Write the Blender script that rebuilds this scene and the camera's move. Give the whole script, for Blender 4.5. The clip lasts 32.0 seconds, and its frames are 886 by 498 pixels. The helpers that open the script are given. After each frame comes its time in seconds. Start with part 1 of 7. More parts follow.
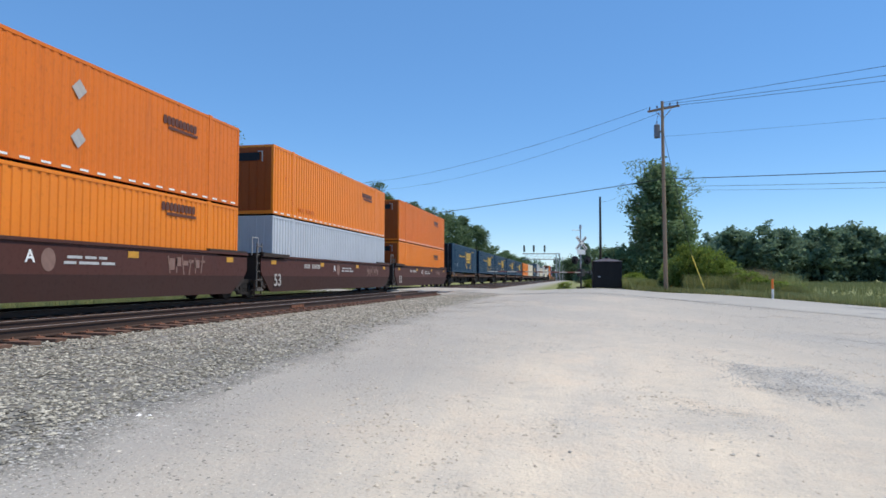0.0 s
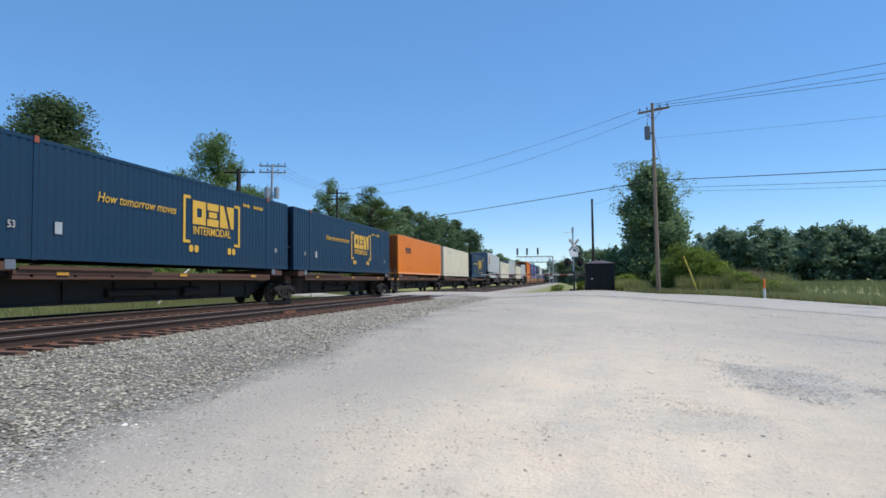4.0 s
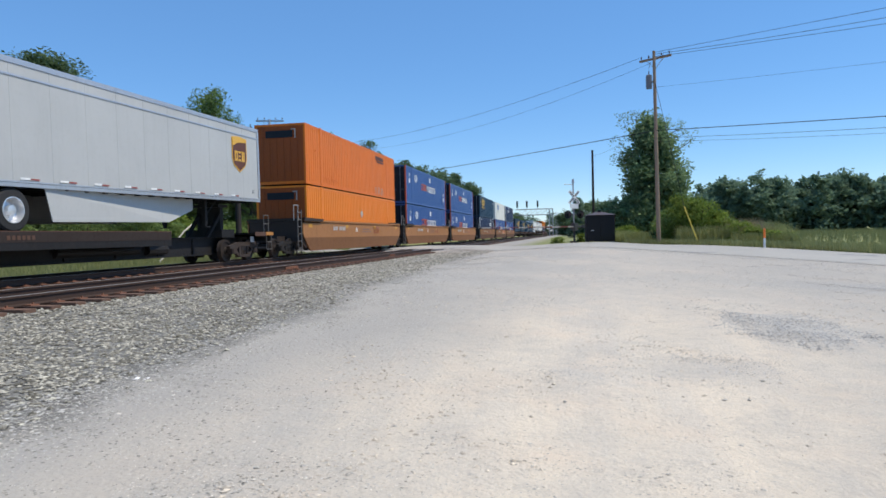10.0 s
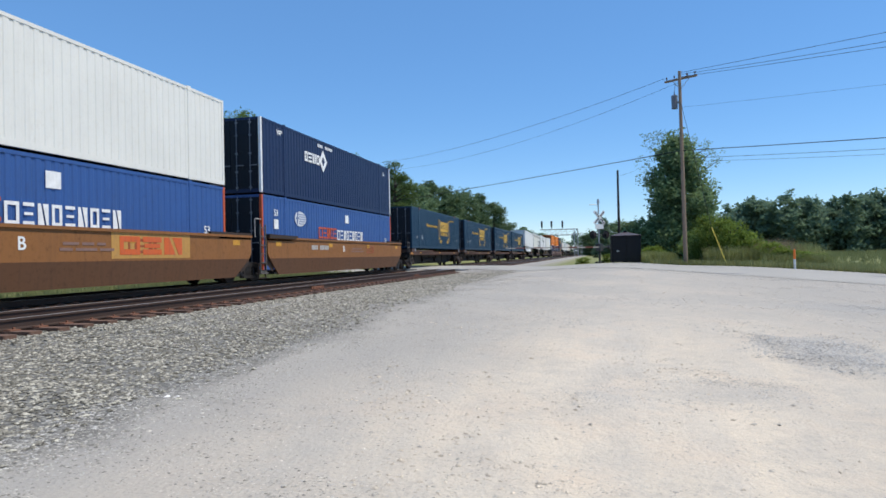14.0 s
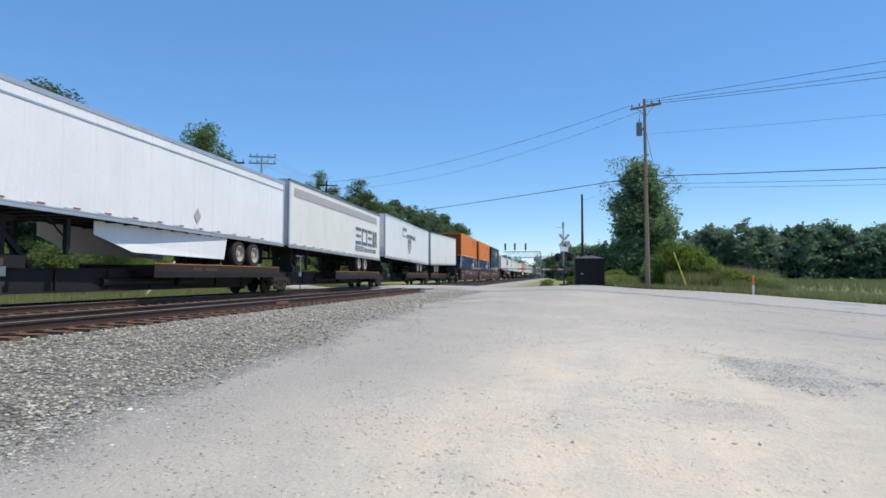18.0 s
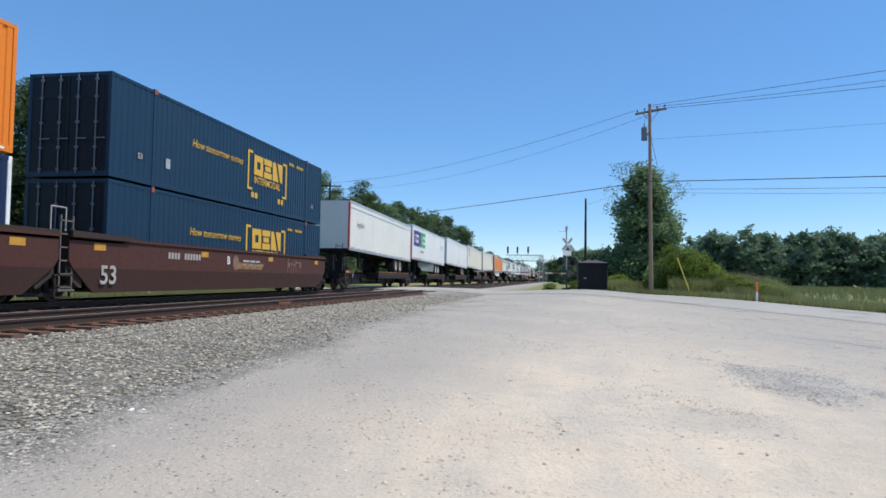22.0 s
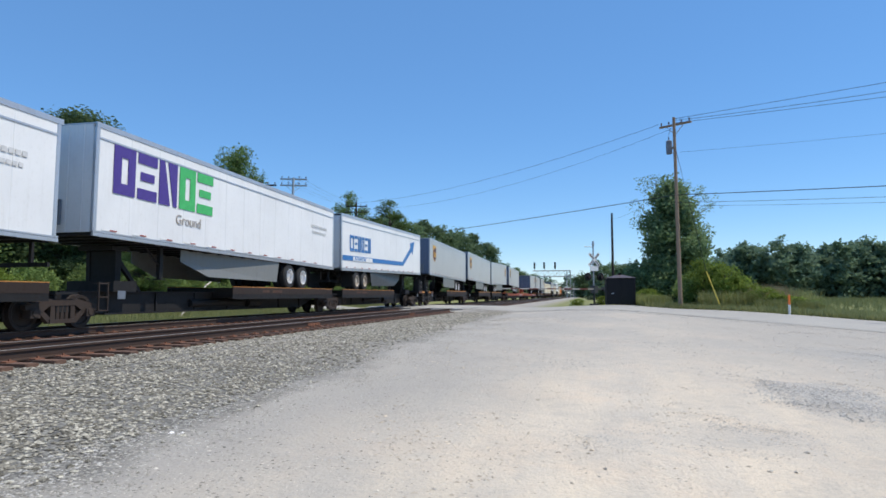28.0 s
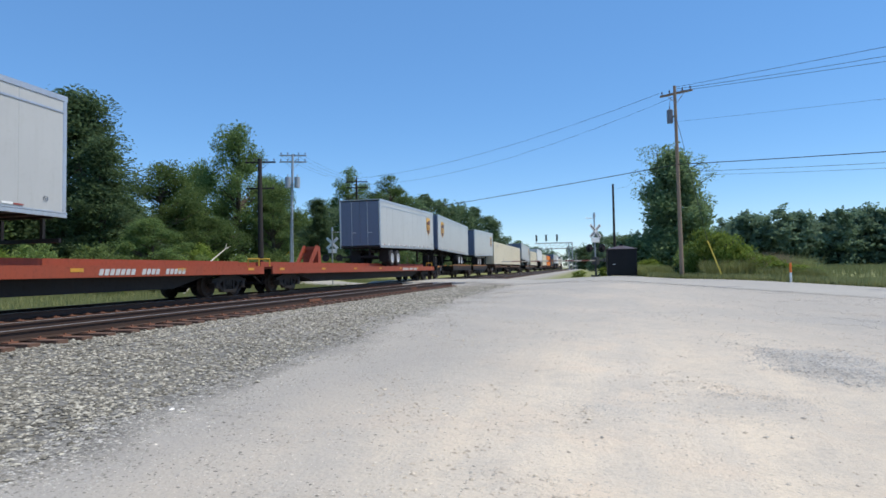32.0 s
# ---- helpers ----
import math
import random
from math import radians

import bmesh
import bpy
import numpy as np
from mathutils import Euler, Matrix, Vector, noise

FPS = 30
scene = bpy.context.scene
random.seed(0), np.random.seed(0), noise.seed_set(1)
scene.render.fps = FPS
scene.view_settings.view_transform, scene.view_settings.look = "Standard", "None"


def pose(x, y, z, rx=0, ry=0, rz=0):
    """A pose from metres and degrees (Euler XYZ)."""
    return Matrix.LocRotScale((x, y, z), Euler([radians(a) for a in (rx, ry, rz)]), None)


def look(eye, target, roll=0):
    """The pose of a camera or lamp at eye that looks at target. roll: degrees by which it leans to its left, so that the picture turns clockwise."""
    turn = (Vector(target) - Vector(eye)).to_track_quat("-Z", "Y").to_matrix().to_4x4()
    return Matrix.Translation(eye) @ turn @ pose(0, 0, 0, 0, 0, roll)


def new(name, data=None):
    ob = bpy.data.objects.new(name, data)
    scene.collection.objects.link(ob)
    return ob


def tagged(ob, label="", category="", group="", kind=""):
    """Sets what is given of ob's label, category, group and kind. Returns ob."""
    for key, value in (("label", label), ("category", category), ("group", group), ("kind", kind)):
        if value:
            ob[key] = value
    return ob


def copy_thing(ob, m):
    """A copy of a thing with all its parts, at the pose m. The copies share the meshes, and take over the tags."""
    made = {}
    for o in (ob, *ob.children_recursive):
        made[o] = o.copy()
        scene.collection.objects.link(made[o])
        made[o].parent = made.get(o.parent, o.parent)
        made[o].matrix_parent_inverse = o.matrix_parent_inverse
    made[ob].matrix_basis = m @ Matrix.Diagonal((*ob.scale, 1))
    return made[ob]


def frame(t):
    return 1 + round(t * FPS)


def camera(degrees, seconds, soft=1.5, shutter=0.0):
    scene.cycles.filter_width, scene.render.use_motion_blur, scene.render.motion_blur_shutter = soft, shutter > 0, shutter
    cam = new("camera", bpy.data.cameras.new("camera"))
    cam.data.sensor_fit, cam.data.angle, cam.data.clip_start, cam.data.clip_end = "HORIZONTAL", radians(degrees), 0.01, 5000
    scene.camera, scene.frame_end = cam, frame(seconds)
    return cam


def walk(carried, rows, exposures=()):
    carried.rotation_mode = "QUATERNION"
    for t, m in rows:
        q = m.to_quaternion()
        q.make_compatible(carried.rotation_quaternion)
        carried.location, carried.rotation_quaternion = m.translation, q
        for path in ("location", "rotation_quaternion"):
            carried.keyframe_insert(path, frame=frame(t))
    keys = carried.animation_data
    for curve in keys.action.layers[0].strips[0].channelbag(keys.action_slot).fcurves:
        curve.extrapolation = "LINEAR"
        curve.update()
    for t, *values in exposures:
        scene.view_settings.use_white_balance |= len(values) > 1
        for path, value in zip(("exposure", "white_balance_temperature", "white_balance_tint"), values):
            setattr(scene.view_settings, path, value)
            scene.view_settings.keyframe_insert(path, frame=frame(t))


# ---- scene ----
cam = camera(67.65, 32.0, soft=1.6)
# seconds, eye x, y, z, yaw, pitch, roll
ROWS = [
    (0.0, 0.081, -0.009, 1.627, 11.50, 2.51, -0.14),
    (0.5, 0.115, -0.066, 1.611, 11.67, 2.55, 0.48),
    (1.0, 0.111, -0.053, 1.620, 11.45, 1.76, 0.98),
    (1.5, 0.103, -0.041, 1.617, 11.67, 1.72, 0.94),
    (2.0, 0.104, -0.034, 1.619, 10.97, 2.20, 0.45),
    (2.5, 0.112, -0.032, 1.615, 10.70, 2.58, 0.74),
    (4.5, 0.125, 0.056, 1.632, 11.16, 3.15, 0.36),
    (5.0, 0.121, 0.038, 1.648, 11.33, 5.61, -1.34),
    (5.5, 0.101, 0.023, 1.651, 11.46, 6.45, -1.05),
    (6.0, 0.111, -0.042, 1.632, 13.06, 5.17, -0.02),
    (6.5, 0.110, -0.024, 1.616, 12.18, 2.94, -0.73),
    (7.0, 0.103, -0.033, 1.613, 11.66, 2.20, -1.13),
    (7.5, 0.096, -0.014, 1.618, 11.25, 1.25, 0.03),
    (8.0, 0.089, -0.016, 1.612, 10.77, 0.22, -0.36),
    (8.5, 0.099, -0.022, 1.610, 10.86, 0.28, 0.05),
    (9.0, 0.115, -0.046, 1.606, 10.13, 0.33, -0.12),
    (9.5, 0.110, -0.032, 1.605, 10.33, -0.48, 1.06),
    (10.0, 0.089, 0.011, 1.609, 10.98, -1.13, 1.38),
    (10.5, 0.095, -0.014, 1.611, 11.75, -0.78, 1.61),
    (11.0, 0.100, -0.017, 1.613, 11.17, -0.60, 2.01),
    (11.5, 0.097, -0.008, 1.608, 10.51, -0.47, 2.18),
    (12.0, 0.087, 0.007, 1.603, 10.76, -0.69, 1.35),
    (12.5, 0.074, -0.011, 1.602, 11.46, -0.02, 0.28),
    (13.0, 0.076, -0.041, 1.602, 12.18, 0.22, 0.30),
    (13.5, 0.068, -0.039, 1.610, 12.92, 0.55, 1.10),
    (14.0, 0.090, -0.041, 1.621, 13.04, 0.65, 1.24),
    (14.5, 0.100, -0.024, 1.607, 13.55, 0.88, 0.28),
    (15.0, 0.049, -0.053, 1.607, 12.23, 1.06, 2.11),
    (15.5, 0.006, -0.058, 1.610, 11.22, 1.53, 2.09),
    (17.5, -0.106, 0.033, 1.562, 9.37, 2.14, 0.92),
    (18.0, -0.102, 0.055, 1.546, 9.84, 2.38, -0.02),
    (18.5, -0.115, 0.072, 1.571, 9.56, 1.78, 0.13),
    (19.0, -0.118, 0.110, 1.591, 10.84, 2.62, -0.60),
    (19.5, -0.101, 0.063, 1.575, 11.78, 5.27, -0.85),
    (20.0, -0.121, 0.070, 1.575, 11.37, 4.91, -0.87),
    (20.5, -0.137, 0.083, 1.563, 10.38, 4.08, -1.91),
    (21.0, -0.161, 0.087, 1.565, 11.27, 3.88, -1.77),
    (21.5, -0.148, 0.105, 1.547, 10.32, 3.62, -0.89),
    (22.0, -0.145, 0.097, 1.560, 10.05, 2.56, -0.84),
    (22.5, -0.108, 0.094, 1.552, 10.49, 3.15, -1.00),
    (23.0, -0.098, 0.092, 1.551, 10.36, 3.48, -0.83),
    (23.5, -0.082, 0.088, 1.556, 9.70, 3.87, -0.93),
    (24.0, -0.082, 0.097, 1.547, 9.40, 3.70, -0.57),
    (24.5, -0.104, 0.113, 1.568, 8.79, 3.85, -0.79),
    (25.0, -0.124, 0.100, 1.584, 10.23, 5.69, -0.89),
    (25.5, -0.118, 0.057, 1.571, 11.66, 5.40, -2.27),
    (27.5, -0.105, -0.063, 1.606, 12.28, 3.91, 0.02),
    (28.0, -0.105, -0.066, 1.612, 12.33, 4.04, 0.17),
    (28.5, -0.099, -0.090, 1.616, 11.78, 4.46, 0.30),
    (29.0, -0.099, -0.081, 1.621, 11.82, 4.41, 0.60),
    (29.5, -0.110, -0.101, 1.609, 12.95, 4.41, -0.70),
    (30.0, -0.096, -0.097, 1.598, 13.41, 2.98, -0.15),
    (30.5, -0.087, -0.042, 1.612, 13.87, 2.96, -0.24),
    (31.0, -0.075, -0.050, 1.611, 13.27, 2.91, 0.21),
    (31.5, -0.062, -0.055, 1.607, 12.10, 2.22, 0.25),
    (32.0, -0.047, -0.031, 1.602, 12.53, 1.81, 1.17),
]
walk(cam, [(t, pose(x, y, z, 0, 0, yaw) @ pose(0, 0, 0, 90 + pitch) @ pose(0, 0, 0, 0, 0, -roll)) for t, x, y, z, yaw, pitch, roll in ROWS], [(0.0, 0.2), (32.0, 0.2)])

# ---------- light ----------
SUN_ELEV, SUN_AZ = 60.0, 82.0     # azimuth clockwise from +y (the way along the track) towards +x
world = bpy.data.worlds.new("sky")
scene.world = world
world.use_nodes = True
wn = world.node_tree.nodes
sky = wn.new("ShaderNodeTexSky")
sky.sky_type, sky.sun_disc = "NISHITA", False
sky.sun_elevation, sky.sun_rotation = radians(SUN_ELEV), radians(SUN_AZ)
sky.altitude, sky.air_density, sky.dust_density, sky.ozone_density = 1500.0, 1.0, 0.0, 3.0
wn["Background"].inputs["Strength"].default_value = 0.15
deep = wn.new("ShaderNodeHueSaturation")      # a clear, deep blue day
deep.inputs["Hue"].default_value, deep.inputs["Saturation"].default_value = 0.500, 1.27
air = wn.new("ShaderNodeMix")                 # summer haze evens the blue between zenith and horizon
air.data_type = "RGBA"
air.inputs[0].default_value, air.inputs[7].default_value = 0.40, (1.30, 2.52, 4.78, 1)
world.node_tree.links.new(sky.outputs[0], deep.inputs["Color"])
world.node_tree.links.new(deep.outputs[0], air.inputs[6])
world.node_tree.links.new(air.outputs[2], wn["Background"].inputs["Color"])
sun = new("sun", bpy.data.lights.new("sun", "SUN"))
sun.data.energy, sun.data.angle, sun.data.color = 3.7, radians(0.55), (1.0, 0.93, 0.82)
_a, _e = radians(SUN_AZ), radians(SUN_ELEV)
sun.matrix_world = look((40 * math.sin(_a) * math.cos(_e), 40 * math.cos(_a) * math.cos(_e), 40 * math.sin(_e)), (0, 0, 0))

# ---------- materials ----------
MATS = {}


def nodes_of(name, rough=0.6, metal=0.0, spec=0.5):
    m = bpy.data.materials.new(name)
    m.use_nodes = True
    b = m.node_tree.nodes["Principled BSDF"]
    b.inputs["Roughness"].default_value, b.inputs["Metallic"].default_value = rough, metal
    b.inputs["Specular IOR Level"].default_value = spec
    return m, m.node_tree, b


def mix_rgb(nt, fac, a, b, kind="MIX"):
    n = nt.nodes.new("ShaderNodeMix")
    n.data_type, n.blend_type = "RGBA", kind
    for sock, v in ((n.inputs[0], fac), (n.inputs[6], a), (n.inputs[7], b)):
        if isinstance(v, (tuple, list)):
            sock.default_value = (*v[:3], 1)
        elif isinstance(v, (int, float)):
            sock.default_value = v
        else:
            nt.links.new(v, sock)
    return n.outputs[2]


def noise_fac(nt, vec, scale, lo=0.35, hi=0.65, detail=4.0, rough=0.6):
    n = nt.nodes.new("ShaderNodeTexNoise")
    n.inputs["Scale"].default_value, n.inputs["Detail"].default_value, n.inputs["Roughness"].default_value = scale, detail, rough
    if vec is not None:
        nt.links.new(vec, n.inputs["Vector"])
    r = nt.nodes.new("ShaderNodeMapRange")
    r.inputs["From Min"].default_value, r.inputs["From Max"].default_value = lo, hi
    nt.links.new(n.outputs["Fac"], r.inputs["Value"])
    return r.outputs[0]


def coords(nt, scale=(1, 1, 1), kind="Object"):
    t = nt.nodes.new("ShaderNodeTexCoord")
    mp = nt.nodes.new("ShaderNodeMapping")
    mp.inputs["Scale"].default_value = scale
    nt.links.new(t.outputs[kind], mp.inputs["Vector"])
    return mp.outputs[0]


def bump(nt, b, height, strength=0.3, dist=0.02):
    n = nt.nodes.new("ShaderNodeBump")
    n.inputs["Strength"].default_value, n.inputs["Distance"].default_value = strength, dist
    nt.links.new(height, n.inputs["Height"])
    nt.links.new(n.outputs[0], b.inputs["Normal"])


def paint(name, col, dirt=(0.12, 0.09, 0.07), amount=0.35, rough=0.5, metal=0.0, grain=9.0, streak=True):
    """Weathered paint: a base colour, broad fading, fine dirt and runs down the sides."""
    if name in MATS:
        return MATS[name]
    m, nt, b = nodes_of(name, rough, metal, 0.3)
    v = coords(nt)
    broad = noise_fac(nt, v, 0.45, 0.3, 0.75, 3)
    faded = tuple(min(1, c * 0.88 + 0.008) for c in col)
    c1 = mix_rgb(nt, broad, col, faded)
    fine = noise_fac(nt, v, grain, 0.52, 0.8, 6, 0.7)
    sv = coords(nt, (3.0, 3.0, 0.25)) if streak else v
    run = noise_fac(nt, sv, 2.2, 0.5, 0.85, 5, 0.65)
    mul = nt.nodes.new("ShaderNodeMath")
    mul.operation, mul.use_clamp = "ADD", True
    nt.links.new(fine, mul.inputs[0])
    nt.links.new(run, mul.inputs[1])
    sc = nt.nodes.new("ShaderNodeMath")
    sc.operation = "MULTIPLY"
    nt.links.new(mul.outputs[0], sc.inputs[0])
    sc.inputs[1].default_value = amount
    c2 = mix_rgb(nt, sc.outputs[0], c1, dirt)
    nt.links.new(c2, b.inputs["Base Color"])
    rr = nt.nodes.new("ShaderNodeMapRange")
    rr.inputs["To Min"].default_value, rr.inputs["To Max"].default_value = max(0.1, rough - 0.1), min(1, rough + 0.25)
    nt.links.new(fine, rr.inputs["Value"])
    nt.links.new(rr.outputs[0], b.inputs["Roughness"])
    MATS[name] = m
    return m


def plain(name, col, rough=0.6, metal=0.0, vary=0.12, scale=6.0):
    """A plain surface with slight mottling."""
    if name in MATS:
        return MATS[name]
    m, nt, b = nodes_of(name, rough, metal)
    f = noise_fac(nt, coords(nt), scale, 0.3, 0.7, 5)
    c = mix_rgb(nt, f, tuple(k * (1 - vary) for k in col), tuple(min(1, k * (1 + vary)) for k in col))
    nt.links.new(c, b.inputs["Base Color"])
    MATS[name] = m
    return m


def leafy(name, dark, light, hue_var=0.5):
    if name in MATS:
        return MATS[name]
    m, nt, b = nodes_of(name, 0.8, 0.0, 0.12)
    g = nt.nodes.new("ShaderNodeNewGeometry")
    c = mix_rgb(nt, g.outputs["Random Per Island"], dark, light)
    f = noise_fac(nt, coords(nt), 0.5, 0.35, 0.65, 3)
    c = mix_rgb(nt, f, c, mix_rgb(nt, 0.5, c, (dark[0] * 0.9, dark[1] * 0.85, dark[2] * 0.9)))
    oi = nt.nodes.new("ShaderNodeObjectInfo")
    hs = nt.nodes.new("ShaderNodeHueSaturation")
    mr = nt.nodes.new("ShaderNodeMapRange")
    mr.inputs["To Min"].default_value, mr.inputs["To Max"].default_value = 0.8, 1.25
    nt.links.new(oi.outputs["Random"], mr.inputs["Value"])
    nt.links.new(mr.outputs[0], hs.inputs["Value"])
    nt.links.new(c, hs.inputs["Color"])
    nt.links.new(hs.outputs[0], b.inputs["Base Color"])
    tr = nt.nodes.new("ShaderNodeBsdfTranslucent")
    nt.links.new(hs.outputs[0], tr.inputs["Color"])
    ms = nt.nodes.new("ShaderNodeMixShader")
    ms.inputs[0].default_value = 0.45
    nt.links.new(b.outputs[0], ms.inputs[1])
    nt.links.new(tr.outputs[0], ms.inputs[2])
    nt.links.new(ms.outputs[0], nt.nodes["Material Output"].inputs["Surface"])
    MATS[name] = m
    return m


# ---------- mesh helpers ----------
class Geo:
    """Collects vertices and faces for one mesh."""

    def __init__(self):
        self.v, self.f = [], []

    def add(self, vs, fs):
        o = len(self.v)
        self.v.extend(vs)
        self.f.extend(tuple(i + o for i in f) for f in fs)
        return self

    def box(self, x0, x1, y0, y1, z0, z1, c=0.0):
        """A box; with c its upright edges are chamfered."""
        if c <= 0:
            vs = [(x, y, z) for z in (z0, z1) for x, y in ((x0, y0), (x1, y0), (x1, y1), (x0, y1))]
            return self.add(vs, [(3, 2, 1, 0), (4, 5, 6, 7), (0, 1, 5, 4), (1, 2, 6, 5), (2, 3, 7, 6), (3, 0, 4, 7)])
        ring = [(x0 + c, y0), (x1 - c, y0), (x1, y0 + c), (x1, y1 - c), (x1 - c, y1), (x0 + c, y1), (x0, y1 - c), (x0, y0 + c)]
        return self.prism(ring, z0, z1)

    def prism(self, ring, z0, z1):
        n = len(ring)
        vs = [(x, y, z) for z in (z0, z1) for x, y in ring]
        return self.add(vs, [tuple(range(n - 1, -1, -1)), tuple(range(n, 2 * n))] + [(i, (i + 1) % n, n + (i + 1) % n, n + i) for i in range(n)])

    def slab(self, ring_yz, x0, x1):
        """An outline in y, z drawn out along x. The outline runs anticlockwise seen from +x."""
        n = len(ring_yz)
        vs = [(x, y, z) for x in (x0, x1) for y, z in ring_yz]
        return self.add(vs, [tuple(range(n - 1, -1, -1)), tuple(range(n, 2 * n))] + [(i, (i + 1) % n, n + (i + 1) % n, n + i) for i in range(n)])

    def rod(self, a, b, r, n=8, r2=None):
        a, b = Vector(a), Vector(b)
        q = (b - a).to_track_quat("Z", "Y")
        r2 = r if r2 is None else r2
        vs = []
        for p, rr in ((a, r), (b, r2)):
            for i in range(n):
                t = 2 * math.pi * i / n
                vs.append(tuple(p + q @ Vector((rr * math.cos(t), rr * math.sin(t), 0))))
        return self.add(vs, [tuple(range(n - 1, -1, -1)), tuple(range(n, 2 * n))] + [(i, (i + 1) % n, n + (i + 1) % n, n + i) for i in range(n)])

    def lathe_x(self, prof, n=24, cx=0.0, cy=0.0, cz=0.0):
        """A profile of (x, radius) turned about the x axis through cy, cz."""
        vs, fs = [], []
        for x, r in prof:
            for i in range(n):
                t = 2 * math.pi * i / n
                vs.append((cx + x, cy + r * math.cos(t), cz + r * math.sin(t)))
        for k in range(len(prof) - 1):
            for i in range(n):
                j = (i + 1) % n
                fs.append((k * n + i, k * n + j, (k + 1) * n + j, (k + 1) * n + i))
        fs.append(tuple(range(n - 1, -1, -1)))
        fs.append(tuple(range((len(prof) - 1) * n, len(prof) * n)))
        return self.add(vs, fs)

    def mesh(self, name, mat):
        me = bpy.data.meshes.new(name)
        me.from_pydata(self.v, [], self.f)
        if mat is not None:
            me.materials.append(mat)
        bm = bmesh.new()
        bm.from_mesh(me)
        bmesh.ops.recalc_face_normals(bm, faces=bm.faces)
        bm.to_mesh(me)
        bm.free()
        return me


MESHES = {}


def shared(key, mat, build):
    """One mesh for each key and material, built once."""
    k = (key, mat.name)
    if k not in MESHES:
        g = Geo()
        build(g)
        MESHES[k] = g.mesh(key, mat)
    return MESHES[k]


def part(name, mesh, parent, label="", at=None):
    ob = new(name, mesh)
    ob.parent = parent
    if at is not None:
        ob.location = at
    if label:
        ob["label"] = label
    return ob


def thing(name, label, category, group="", kind=""):
    return tagged(new(name), label, category, group, kind)


# ---------- ground ----------
RAIL_TOP = 0.89                      # level from which the cars are measured
TRACK_TOP = 0.82                     # running surface of the rails
NEAR_X, FAR_X = -9.30, -13.55
RDX, RDY = 0.766, -0.643             # the way of the road
RPX, RPY = 2.45, 37.25               # a point on its middle line


def road_side(x, y):
    """Signed distance from the road's middle line; positive on the far side."""
    return (x - RPX) * 0.643 + (y - RPY) * 0.766


def smooth(a, b, v):
    v = min(1, max(0, (v - a) / (b - a)))
    return v * v * (3 - 2 * v)


def ground_z(x, y):
    k = 0.08
    p = -0.05 * x + 0.03 * y
    p = max(-1.2, min(p, 4))
    cap = 0.62 + 0.36 * smooth(-7, 3, x) - 0.20 * smooth(1.5, 5.5, x)
    z = -k * math.log(math.exp(-p / k) + math.exp(-cap / k)) if p < 3 else cap
    z = max(z, -0.5 - 0.1 * smooth(20, 60, x))
    z += (0.59 - z) * smooth(-7.4, -8.1, x)
    # the crossing lifts the road to the rails
    on = 1 - smooth(3.6, 5.6, abs(road_side(x, y)))
    near_track = 1 - smooth(4.6, 8.5, abs(x + 11.4))
    z = z + (TRACK_TOP - 0.02 - z) * on * near_track
    # beyond the far track the land falls to a verge and rises again to the woods
    if x < -16.6:
        z = 0.59 - 0.24 * smooth(-16.6, -19.5, x) + 0.6 * smooth(-20, -34, x)
    return z

# ---------- train ----------
# way travelled by the train, seconds and metres
RUN = [(0.0, 0.0), (5.0, 132.9), (10.0, 265.6), (15.0, 398.0), (20.0, 530.7), (25.0, 664.2), (28.0, 744.6), (32.0, 850.9)]
MOVERS = []          # (thing, y of its start at 0 s, height above the rail, tilt)

ORANGE = paint("orange_paint", (0.80, 0.225, 0.016), (0.34, 0.11, 0.02), 0.25, 0.5)
ORANGE_DK = paint("orange_paint_worn", (0.70, 0.165, 0.010), (0.20, 0.06, 0.02), 0.4, 0.55)
# end walls: their shade is put into this darker orange, with some dirt
ORANGE_END = paint("shaded_grimy_orange_end", (0.32, 0.066, 0.006), (0.10, 0.028, 0.008), 0.5, 0.6)
NAVY = paint("navy_paint", (0.006, 0.034, 0.072), (0.018, 0.026, 0.034), 0.2, 0.55)
NAVY_B = paint("dark_blue_paint", (0.009, 0.022, 0.072), (0.018, 0.022, 0.04), 0.2, 0.55)
BLUE = paint("royal_blue_paint", (0.036, 0.098, 0.29), (0.04, 0.048, 0.075), 0.3, 0.5)
# near-black for container ends: shade darkens the colour itself, with some dirt
DOOR_N = paint("shaded_grimy_door", (0.0025, 0.006, 0.013), (0.010, 0.011, 0.013), 0.3, 0.65)
OCHRE = plain("faded_ochre_marking", (0.25, 0.14, 0.05), 0.6)
CREAM = paint("cream_paint", (0.76, 0.68, 0.51), (0.35, 0.28, 0.2), 0.22, 0.5)
PALE_CREAM = paint("pale_cream_paint", (0.79, 0.745, 0.63), (0.40, 0.35, 0.28), 0.2, 0.5)
WARMW = paint("warm_white_paint", (0.76, 0.75, 0.685), (0.42, 0.38, 0.32), 0.2, 0.5)
WHITE = paint("white_paint", (0.80, 0.80, 0.79), (0.42, 0.40, 0.36), 0.2, 0.45)
OFFWHITE = paint("grimy_white_paint", (0.78, 0.77, 0.73), (0.36, 0.33, 0.28), 0.26, 0.5)
SILVER = paint("silver_paint", (0.50, 0.53, 0.57), (0.25, 0.25, 0.26), 0.25, 0.45)
GREY_T = paint("light_grey_paint", (0.47, 0.475, 0.46), (0.30, 0.29, 0.27), 0.2, 0.45)
# ends of grey trailers: blue sky-lit shade painted as their colour
SLATE = paint("shaded_slate_end", (0.14, 0.175, 0.245), (0.08, 0.08, 0.09), 0.3, 0.5)
ALU = paint("aluminium_rail", (0.52, 0.53, 0.55), (0.2, 0.19, 0.18), 0.3, 0.4, 0.5)
